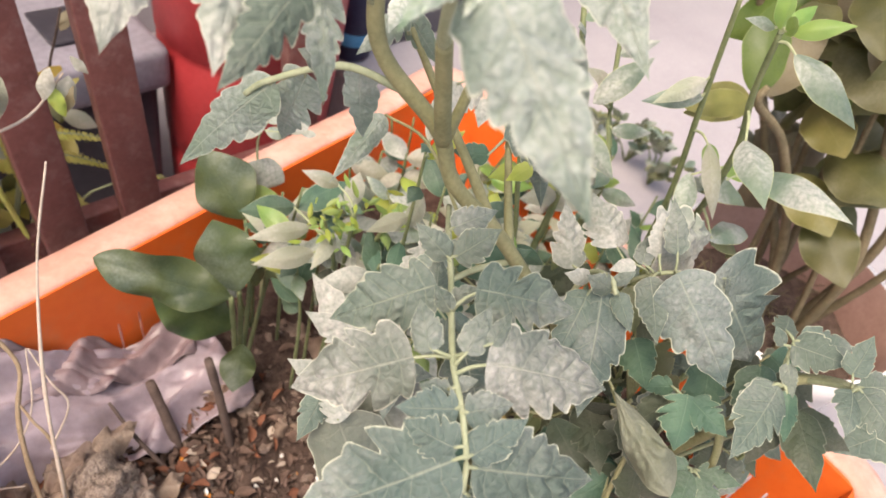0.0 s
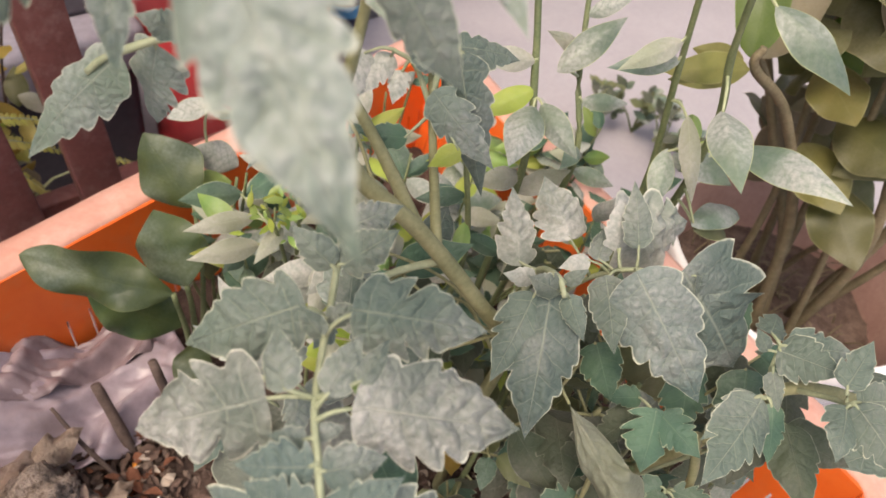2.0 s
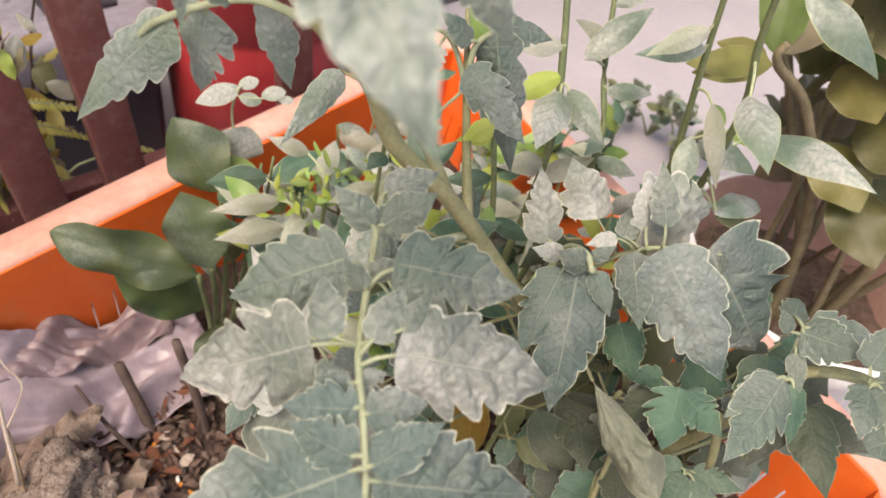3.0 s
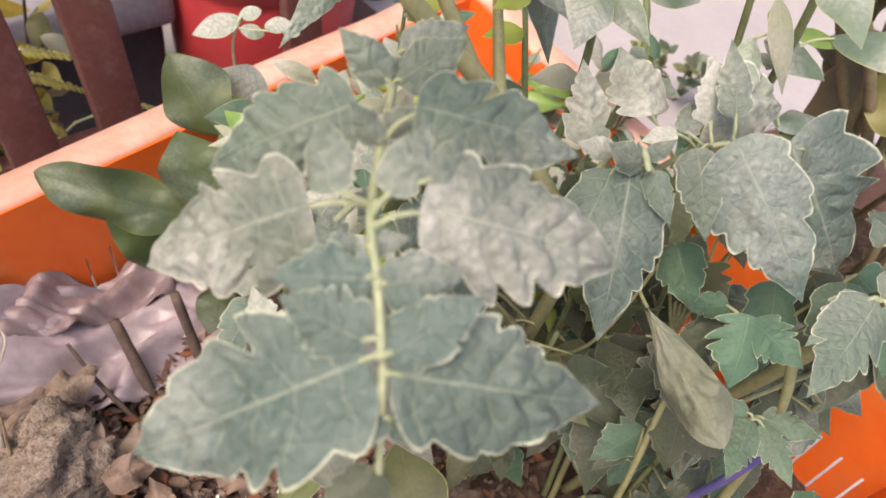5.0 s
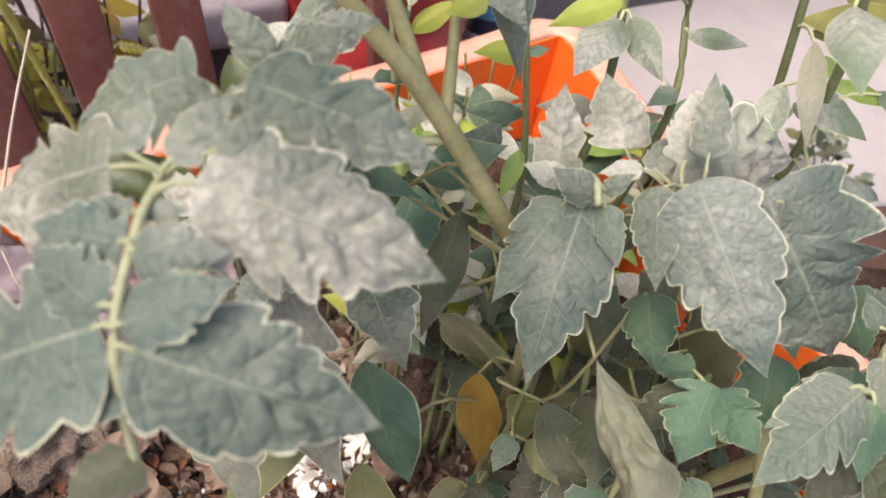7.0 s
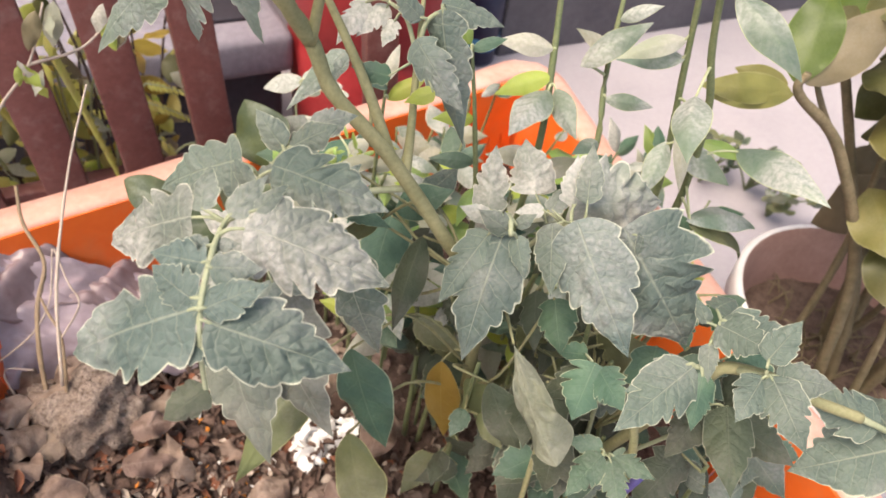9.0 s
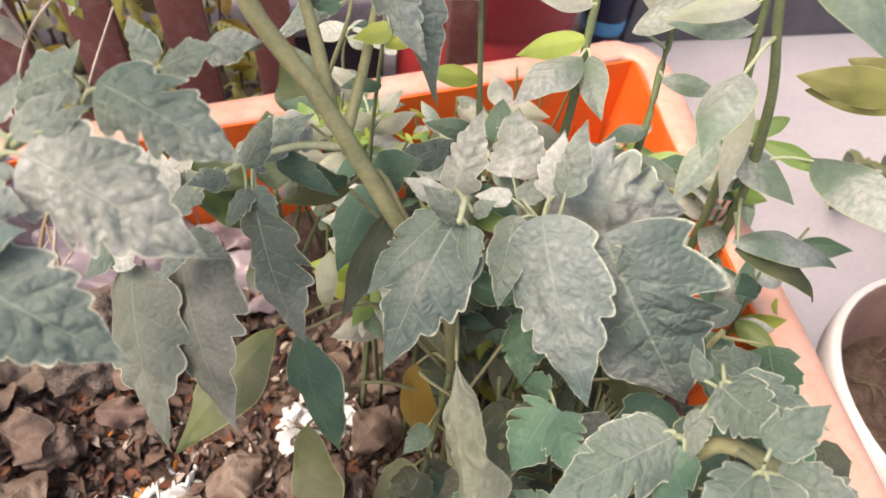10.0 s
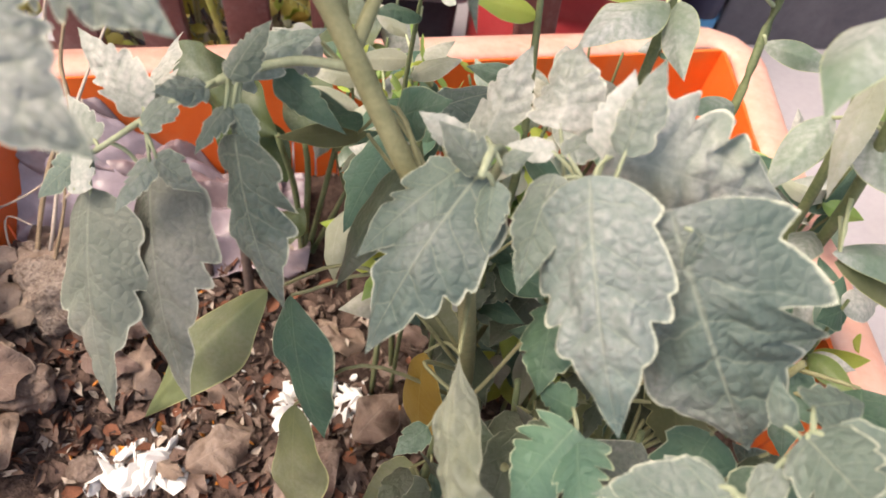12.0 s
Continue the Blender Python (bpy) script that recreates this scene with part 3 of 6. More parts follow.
for k in range(9):
    x1 = 0.2500 - PITCH * k
    jig = random.Random(k).uniform(-0.0015, 0.0015)
    part("picket", mesh_of("picket", *leaning(slab(x1 - 0.037, x1, 0.112 + jig, 0.126 + jig, 0.0, 0.62, 0.0016)), WOOD), fence)
part("picket", mesh_of("picket", *leaning(slab(0.395, 0.432, 0.112, 0.126, 0.0, 0.62, 0.0016)), WOOD), fence)
for z in (0.10, 0.52):
    part("rail", mesh_of("rail", *slab(-0.40, 0.45, 0.1285, 0.146, z, z + 0.04, 0.002), WOOD), fence)

# ---- things behind the fence ----
bin_box = thing("storage_bin", (0.16, 0.56, -0.22), "dark grey plastic storage box with a paler dusty lid", "box")
part("body", mesh_of("bin_body", *slab(-0.08, 0.418, 0.42, 0.72, -0.22, 0.042, 0.012), DARK_GREY), bin_box)
part("lid", mesh_of("bin_lid", *slab(-0.09, 0.428, 0.40, 0.73, 0.044, 0.105, 0.012), grainy("dusty_lid", (0.20, 0.185, 0.22), (0.33, 0.31, 0.36), 14.0, rough=0.5)), bin_box, label="dusty grey lid")
part("handle", mesh_of("bin_handle", *slab(0.30, 0.385, 0.45, 0.53, 0.1055, 0.112, 0.003), DARK_GREY), bin_box, label="dark grip plate")

DRUM = Vector((0.560, 0.420, -0.22))
drum = thing("red_drum", DRUM, "round red plastic drum with ribs, standing behind the fence", "drum")
part("body", mesh_of("drum_body", *turned([(0.0, 0.0), (0.104, 0.0), (0.112, 0.010), (0.118, 0.12), (0.115, 0.126), (0.115, 0.140), (0.120, 0.146), (0.128, 0.30), (0.125, 0.306), (0.125, 0.320), (0.130, 0.326), (0.134, 0.52), (0.125, 0.58), (0.090, 0.62), (0.05, 0.63), (0.0, 0.632)], 48), RED), drum, Matrix.Translation(DRUM))
part("cap", mesh_of("drum_cap", *turned([(0.0, 0.630), (0.040, 0.630), (0.044, 0.634), (0.044, 0.662), (0.040, 0.666), (0.0, 0.667)], 24), RED), drum, Matrix.Translation(DRUM))

can = thing("spray_bottle", (0.762, 0.43, 0.0), "dark blue plastic bottle with a light blue label", "bottle")
part("body", mesh_of("bottle_body", *turned([(0.0, 0.0), (0.03, 0.0), (0.034, 0.006), (0.034, 0.10), (0.03, 0.125), (0.014, 0.14), (0.014, 0.16), (0.0, 0.16)], 24), NAVY), can, Matrix.Translation((0.762, 0.43, 0.0)))
part("label", mesh_of("bottle_label", *turned([(0.0346, 0.030), (0.0352, 0.032), (0.0352, 0.050), (0.0346, 0.052)], 24), BLUE), can, Matrix.Translation((0.762, 0.43, 0.0)), "light blue wrap-round label")


def frond(parent, start, heading, long, pairs, mat, size=0.02, droop=0.5):
    """A feathery frond: a thin stalk as the part, its small leaflets under it."""
    heading = Vector(heading).normalized()
    pts = [Vector(start) + heading * (long * t) + Vector((0, 0, -droop * long * t * t)) for t in (0, 0.33, 0.66, 1.0)]
    stalk = part("frond", mesh_of("frond_stalk", *tube(pts, 0.0012, 0.0005, 6, 5), STEM_PALE), parent)
    line = smooth_line(pts, 8)
    for k in range(pairs):
        t = (k + 1.2) / (pairs + 1)
        i = min(int(t * (len(line) - 1)), len(line) - 2)
        ahead = (line[i + 1] - line[i]).normalized()
        side = ahead.cross(Vector((0, 0, 1))).normalized()
        for s in (-1, 1):
            tip = line[i] + (side * s + ahead * 0.35 + Vector((0, 0, -0.15))).normalized() * size * (1.15 - 0.6 * t)
            one_leaf("leaflet", stalk, line[i], tip, mat, (-0.15, -0.75, 0.6), pooled=3, kind="oval", ratio=0.30, rows=6, cols=2, pucker=0.0)
    return stalk


fern = thing("fern", (0.12, 0.17, -0.22), "yellow-green feathery fern growing behind the fence", "fern")
FRONDS = (
    ((0.116, 0.142, 0.292), (0.17, -0.01, -0.80), 0.205, 34, 0.021, 0.05),
    ((0.150, 0.156, 0.250), (0.10, 0.00, -0.90), 0.120, 22, 0.018, 0.05),
    ((0.110, 0.160, 0.260), (-0.20, -0.05, -0.90), 0.130, 22, 0.020, 0.05),
    ((0.188, 0.146, 0.229), (0.80, -0.05, -0.25), 0.046, 14, 0.010, 0.15),
    ((0.186, 0.146, 0.208), (0.80, -0.05, -0.42), 0.050, 14, 0.011, 0.15),
    ((0.262, 0.152, 0.150), (0.80, -0.05, -0.40), 0.050, 16, 0.007, 0.25),
    ((0.040, 0.160, 0.300), (0.30, 0.00, -0.85), 0.150, 24, 0.020, 0.10),
    ((0.070, 0.165, 0.200), (0.50, 0.00, -0.60), 0.110, 20, 0.018, 0.20),
    ((0.195, 0.165, 0.150), (0.40, -0.02, -0.70), 0.090, 18, 0.015, 0.20),
    ((-0.030, 0.165, 0.280), (0.20, 0.00, -0.90), 0.150, 24, 0.020, 0.10),
)
for start, heading, long, pairs, size, droop in FRONDS:
    frond(fern, start, heading, long, pairs, FERN, size, droop)
part("stalk", mesh_of("fern_stalk", *joined([tube([(0.12, 0.17, -0.22), (0.12 + (f[0][0] - 0.12) * 0.5, 0.175, f[0][2] * 0.6), f[0]], 0.002, 0.001, 6, 5) for f in FRONDS]), STEM_PALE), fern)

# a straggling yellowed shrub further back
weeds = thing("yellowed_shrub", (0.0, 0.24, -0.22), "straggly shrub with yellowing and olive leaves behind the fence", "shrub")
rng = random.Random(11)
twigs = []
for k in range(44):
    x0, y0 = rng.uniform(-0.30, 0.23) if k % 2 else rng.uniform(0.02, 0.22), rng.uniform(0.18, 0.30)
    top = (x0 + rng.uniform(-0.06, 0.06), y0 + rng.uniform(-0.04, 0.02), rng.uniform(0.10, 0.40))
    twigs.append([(x0, y0, -0.22), ((x0 + top[0]) / 2 + 0.01, y0, top[2] * 0.5), top])
for t in twigs:
    part("stem", mesh_of("shrub_stem", *tube(t, 0.002, 0.001, 6, 4), TWIG), weeds)
for t in twigs:
    for n in range(13):
        s = rng.uniform(0.45, 1.0)
        p = Vector(t[0]).lerp(Vector(t[2]), s)
        d = Vector((rng.uniform(-1, 1), rng.uniform(-1, 0.6), rng.uniform(-0.5, 0.6))).normalized()
        one_leaf("foliage", weeds, p, p + d * rng.uniform(0.020, 0.042), rng.choice([FERN, FERN, FERN, LIME, SHRUB, PALE, YELLOW, SHRUB_DRY]), (0, -0.5, 0.8), rng.uniform(-40, 40), pooled=3, kind="oval", ratio=0.5, rows=8, cols=2, pucker=0.0)

# ---- the white pot with its woody shrub ----
POT = Vector((0.695, -0.335, 0.0))
pot = thing("flower_pot", POT, "white plastic flower pot, muddy brown inside, on the concrete", "pot")
outer = [(0.0, 0.0), (0.088, 0.0), (0.092, 0.004), (0.112, 0.165), (0.120, 0.168), (0.124, 0.172), (0.126, 0.198), (0.123, 0.202), (0.119, 0.201)]
part("body", mesh_of("pot_body", *turned(outer, 56), POT_WHITE), pot, Matrix.Translation(POT))
part("inside", mesh_of("pot_inside", *turned([(0.1192, 0.2008), (0.116, 0.197), (0.108, 0.15), (0.10, 0.12)], 56), POT_INNER), pot, Matrix.Translation(POT), "mud-stained brown inner wall")


def pot_soil_z(x, y):
    return 0.140 + 0.006 * noise.noise(Vector((x * 50, y * 50, 2.0))) + 0.004 * noise.noise(Vector((x * 140, y * 140, 2.0)))


pv, pf = turned([(0.0005 + 0.1065 * k / 14, 0.0) for k in range(15)], 48)
pv = [(x, y, pot_soil_z(x, y)) for x, y, z in pv]
tagged(part("pot_soil", mesh_of("pot_soil", pv, pf, COMPOST), None, Matrix.Translation(POT)), "dark soil with dry roots in the white pot", "soil", kind="stuff")

shrub = thing("potted_shrub", POT + Vector((0, 0, 0.14)), "woody shrub with brown stems and broad olive leaves, potted", "shrub")
for pts, r0, r1 in (
    ([(0.650, -0.345, 0.135), (0.6150, -0.3180, 0.2800), (0.5534, -0.2822, 0.3856), (0.5080, -0.2596, 0.4253), (0.5060, -0.2590, 0.4400)], 0.0052, 0.0024),
    ([(0.5534, -0.2822, 0.3856), (0.5510, -0.2501, 0.4098), (0.5579, -0.2204, 0.4377)], 0.0024, 0.0016),
    ([(0.672, -0.345, 0.135), (0.660, -0.315, 0.236), (0.664, -0.259, 0.308), (0.639, -0.219, 0.385), (0.605, -0.197, 0.445), (0.580, -0.190, 0.50)], 0.0050, 0.0029),
    ([(0.675, -0.370, 0.135), (0.645, -0.372, 0.28), (0.625, -0.33, 0.40), (0.60, -0.28, 0.50)], 0.0054, 0.0032),
    ([(0.700, -0.360, 0.135), (0.672, -0.375, 0.30), (0.650, -0.345, 0.42), (0.62, -0.30, 0.54)], 0.0050, 0.0032),
    ([(0.690, -0.330, 0.135), (0.680, -0.310, 0.28), (0.655, -0.285, 0.42), (0.625, -0.25, 0.54)], 0.0047, 0.0029),
    ([(0.685, -0.320, 0.135), (0.668, -0.335, 0.22), (0.632, -0.345, 0.27), (0.600, -0.350, 0.31)], 0.0032, 0.0022),
    ([(0.660, -0.300, 0.135), (0.650, -0.290, 0.27), (0.640, -0.262, 0.40), (0.612, -0.240, 0.52)], 0.0037, 0.0023),
    ([(0.700, -0.310, 0.135), (0.690, -0.285, 0.28), (0.668, -0.262, 0.41), (0.645, -0.235, 0.53)], 0.0042, 0.0024),
    ([(0.655, -0.375, 0.135), (0.640, -0.352, 0.26), (0.622, -0.318, 0.38), (0.598, -0.300, 0.50)], 0.0036, 0.0022),
    ([(0.720, -0.370, 0.135), (0.700, -0.400, 0.30), (0.670, -0.390, 0.45)], 0.0043, 0.0029),
):
    part("stem", mesh_of("shrub_stem", *tube(pts, r0, r1, 10, 8, 0.06, int(r0 * 9e4)), BARK), shrub)
for base, tip, ratio, mat, face, bend in (
    ((0.5043, -0.2557, 0.4262), (0.4562, -0.2269, 0.4203), 0.34, SHRUB_LIGHT, (-0.3, -0.8, 0.45), 0.4),
    ((0.5052, -0.2584, 0.4246), (0.4623, -0.2305, 0.4141), 0.34, SHRUB_LIGHT, (-0.3, -0.8, 0.45), 0.4),
    ((0.5037, -0.2525, 0.4284), (0.4776, -0.2300, 0.4307), 0.40, SHRUB_LIGHT, (-0.3, -0.8, 0.45), 0.4),
    ((0.5082, -0.2549, 0.4292), (0.5433, -0.2231, 0.4757), 0.50, GREEN, (-0.6, -0.4, 0.5), 0.5),
    ((0.5127, -0.2574, 0.4299), (0.5777, -0.2529, 0.4725), 0.40, SHRUB_DRY, (-0.6, -0.5, 0.5), 0.4),
    ((0.612, -0.290, 0.345), (0.582, -0.345, 0.332), 0.66, SHRUB_LIGHT, (-0.7, -0.3, 0.5), 0.5),
    ((0.618, -0.300, 0.372), (0.588, -0.365, 0.378), 0.60, SHRUB, (-0.7, -0.3, 0.5), 0.5),
    ((0.610, -0.320, 0.330), (0.578, -0.378, 0.305), 0.62, SHRUB, (-0.7, -0.2, 0.5), 0.5),
    ((0.615, -0.270, 0.400), (0.575, -0.318, 0.395), 0.62, SHRUB_LIGHT, (-0.7, -0.2, 0.5), 0.5),
    ((0.606, -0.250, 0.430), (0.566, -0.285, 0.428), 0.60, SHRUB, (-0.7, -0.2, 0.5), 0.4),
    ((0.600, -0.215, 0.450), (0.556, -0.232, 0.430), 0.55, SHRUB, (-0.7, -0.3, 0.5), 0.4),
    ((0.60, -0.230, 0.470), (0.558, -0.262, 0.468), 0.55, SHRUB, (-0.7, -0.2, 0.5), 0.4),
    ((0.605, -0.260, 0.50), (0.562, -0.300, 0.470), 0.60, SHRUB, (-0.7, -0.3, 0.5), 0.4),
):
    one_leaf("leaf", shrub, base, tip, mat, face, 0, kind="oval", ratio=ratio, bend=bend, pucker=0.01, fold=0.12, curl=0.05, wave=0.05)
rng = random.Random(23)
for k in range(115):
    p = Vector((rng.uniform(0.61, 0.80), rng.uniform(-0.40, -0.22), rng.uniform(0.27, 0.54)))
    if p.z < 0.39:
        p.z += 0.13
    d = Vector((rng.uniform(-1, 0.6), rng.uniform(-1, 1), rng.uniform(-0.8, 0.4))).normalized()
    one_leaf("leaf", shrub, p, p + d * rng.uniform(0.045, 0.085), rng.choice([SHRUB, SHRUB, SHRUB, SHRUB, SHRUB_DRY, GREEN]), (-0.5, -0.3, 0.7), rng.uniform(-35, 35), pooled=5, kind="oval", ratio=0.58, rows=16, cols=3, pucker=0.01, bend=0.5)
rng = random.Random(31)
for k in range(16):
    p = Vector((rng.uniform(0.71, 0.82), rng.uniform(-0.31, -0.20), rng.uniform(0.25, 0.36)))
    d = Vector((rng.uniform(-0.6, 0.6), rng.uniform(-1, 0.6), rng.uniform(-0.5, 0.5))).normalized()
    one_leaf("leaf", shrub, p, p + d * rng.uniform(0.06, 0.09), rng.choice([SHRUB, SHRUB, SHRUB_DRY]), (-0.7, -0.3, 0.5), rng.uniform(-30, 30), pooled=5, kind="oval", ratio=0.62, rows=16, cols=3, pucker=0.01, bend=0.5)
rng = random.Random(29)
roots = []
for k in range(70):
    a, r = rng.uniform(0, 6.28), rng.uniform(0.01, 0.09)
    p = Vector((POT.x + r * math.cos(a), POT.y + r * math.sin(a), 0.142))
    q = p + Vector((rng.uniform(-0.03, 0.03), rng.uniform(-0.03, 0.03), rng.uniform(0.0, 0.03)))
    roots.append(tube([p, (p + q) / 2 + Vector((0.004, 0, 0.006)), q], rng.uniform(0.0006, 0.0013), 0.0004, 5, 3))
tagged(part("dry_roots", mesh_of("dry_roots", *joined(roots), BARK)), "pale dry roots and straw on the pot's soil", "straw", kind="stuff")

# small weeds on the concrete behind the pot
for at in ((0.977, -0.067), (0.990, -0.010), (0.93, 0.03)):
    weed = thing("floor_weed", (*at, 0.0), "small dusty weed growing from the concrete", "weed", "weeds on the concrete")
    rng = random.Random(int(at[0] * 1000))
    tops = [Vector((at[0] + rng.uniform(-0.04, 0.04), at[1] + rng.uniform(-0.04, 0.04), rng.uniform(0.03, 0.08))) for _ in range(7)]
    part("stem", mesh_of("weed_stem", *joined([tube([(*at, 0.0), (Vector((*at, 0.0)) + q) / 2 + Vector((0, 0, 0.012)), q], 0.0018, 0.001, 6, 4) for q in tops]), STEM_DARK), weed)
    for q in tops:
        for n in range(5):
            d = Vector((rng.uniform(-1, 1), rng.uniform(-1, 1), rng.uniform(-0.2, 0.5))).normalized()
            one_leaf("leaf", weed, q, q + d * rng.uniform(0.015, 0.032), rng.choice([PEPPER, TOMATO_DULL_SHADED, OLIVE]), None, 0, pooled=3, kind="oval", ratio=0.5, rows=8, cols=2, pucker=0.0)

# ---- the large tomato plant ----
def lf(base, tip, ratio=0.6, face=None, roll=0.0, **extra):
    return base, tip, ratio, face, roll, extra


tomato = thing("tomato_plant", (0.30, -0.27, 0.135), "tomato plant with thick pale stem and dusty grey-green lobed leaves", "tomato plant", "tomato plants in the crate")
MAIN = [(0.305, -0.270, 0.120), (0.290, -0.280, 0.26), (0.268, -0.294, 0.375), (0.247, -0.287, 0.412), (0.223, -0.266, 0.452), (0.204, -0.250, 0.476), (0.195, -0.243, 0.500), (0.176, -0.226, 0.528), (0.170, -0.225, 0.561), (0.166, -0.228, 0.60), (0.163, -0.230, 0.64)]
part("stem", mesh_of("main_stem", *tube(MAIN, 0.0036, 0.0027, 12, 8, 0.05), STEM), tomato)
for pts, r0, r1 in (
    ([(0.226, -0.264, 0.447), (0.222, -0.244, 0.470), (0.213, -0.226, 0.497), (0.200, -0.215, 0.525)], 0.0028, 0.0012),
    ([(0.230, -0.270, 0.441), (0.238, -0.256, 0.456), (0.246, -0.240, 0.478), (0.254, -0.225, 0.50)], 0.0024, 0.0009),
    ([(0.196, -0.245, 0.497), (0.186, -0.250, 0.514), (0.178, -0.253, 0.532), (0.169, -0.257, 0.550)], 0.0032, 0.0026),
    ([(0.196, -0.246, 0.496), (0.199, -0.248, 0.520), (0.200, -0.250, 0.54), (0.190, -0.260, 0.565)], 0.0022, 0.0012),
):
    part("side_stem", mesh_of("side_stem", *tube(pts, r0, r1, 10, 6), STEM), tomato)

def hung(plant, stalk, base, tip, ratio, mat, face=(-0.65, -0.5, 0.5), label="", **shape):
    leaf = part("leaf", mesh_of("leaf_stalk", *tube([*stalk, base], 0.0010, 0.0007, 6, 5), STEM), plant, Matrix(), label)
    one_leaf("leaflet", leaf, base, tip, mat, face, ratio=ratio, **shape)


# the leaf that hangs out over the crate's front
RIGHT, LEFT = (-0.40, -0.42, 0.85), (-0.65, -0.30, 0.72)
F = dict(lobed=0.50, bend=0.55, fold=0.16, pucker=0.11, curl=0.10, rows=64, cols=9)
EAR = dict(lobed=0.22, bend=0.6, pucker=0.07, fold=0.12, mat=TOMATO_TEAL)
compound_leaf(tomato, [(0.205, -0.250, 0.464), (0.187, -0.266, 0.472), (0.171, -0.2825, 0.4765), (0.1445, -0.310, 0.4795), (0.1347, -0.325, 0.4775), (0.129, -0.335, 0.470), (0.127, -0.3395, 0.456), (0.1265, -0.342, 0.440)], [
    lf((0.1632, -0.2985, 0.4880), (0.1955, -0.3200, 0.4765), 0.62, RIGHT, **F),
    lf((0.1480, -0.3190, 0.4850), (0.1850, -0.3445, 0.4700), 0.66, RIGHT, mat=TOMATO_PATCH, **F),
    lf((0.1300, -0.3365, 0.4690), (0.1660, -0.3602, 0.4560), 0.66, RIGHT, mat=TOMATO_TEAL, **F),
    lf((0.1565, -0.2885, 0.4845), (0.1333, -0.2670, 0.4600), 0.66, LEFT, **F),
    lf((0.1360, -0.3020, 0.4775), (0.1130, -0.2755, 0.4475), 0.66, LEFT, mat=TOMATO_PATCH, **F),
    lf((0.1275, -0.3325, 0.4710), (0.0930, -0.3060, 0.4330), 0.64, LEFT, mat=TOMATO_TEAL, **F),
    lf((0.1350, -0.3255, 0.4785), (0.1490, -0.3320, 0.4790), 0.80, RIGHT, **EAR),
    lf((0.1345, -0.3235, 0.4785), (0.1215, -0.3110, 0.4755), 0.78, LEFT, **dict(EAR, lobed=0.5)),
    lf((0.1302, -0.3345, 0.4720), (0.1490, -0.3380, 0.4790), 0.66, RIGHT, **dict(EAR, lobed=0.35)),
    lf((0.1285, -0.3310, 0.4730), (0.1210, -0.3150, 0.4745), 0.85, LEFT, **dict(EAR, lobed=0.5)),
    lf((0.1450, -0.3135, 0.4850), (0.1588, -0.3080, 0.4925), 0.62, RIGHT, **dict(EAR, lobed=0.3, mat=TOMATO)),
    lf((0.1385, -0.3055, 0.4820), (0.1462, -0.2912, 0.4872), 0.66, LEFT, **dict(EAR, mat=TOMATO)),
    lf((0.1520, -0.3165, 0.4875), (0.1640, -0.3125, 0.4915), 0.50, RIGHT, **dict(EAR, mat=TOMATO)),
    lf((0.1600, -0.2930, 0.4800), (0.1680, -0.2985, 0.4850), 0.66, RIGHT, **dict(EAR, mat=TOMATO)),
    lf((0.1560, -0.2970, 0.4800), (0.1540, -0.2890, 0.4870), 0.66, LEFT, **dict(EAR, mat=TOMATO)),
    lf((0.1760, -0.2790, 0.4770), (0.1930, -0.2830, 0.4860), 0.74, RIGHT, **dict(EAR, mat=TOMATO)),
    lf((0.1740, -0.2780, 0.4770), (0.1690, -0.2640, 0.4850), 0.66, LEFT, **dict(EAR, mat=TOMATO)),
    lf((0.1880, -0.2660, 0.4740), (0.2050, -0.2720, 0.4800), 0.70, RIGHT, **EAR),
    lf((0.1390, -0.3170, 0.4780), (0.1460, -0.3200, 0.4790), 0.70, RIGHT, **EAR),
    lf((0.1370, -0.3170, 0.4780), (0.1310, -0.3100, 0.4770), 0.70, LEFT, **EAR),
    lf((0.1280, -0.3385, 0.4620), (0.1180, -0.3340, 0.4540), 0.80, LEFT, **EAR),
    lf((0.1280, -0.3400, 0.4600), (0.1380, -0.3460, 0.4550), 0.75, (-0.4, -0.6, 0.6), **EAR),
    lf((0.1268, -0.3420, 0.4440), (0.1130, -0.3400, 0.4320), 0.70, (-0.5, -0.6, 0.5), mat=TOMATO_DULL_SHADED, lobed=0.3, bend=1.0),
], r0=0.0012, r1=0.0008)

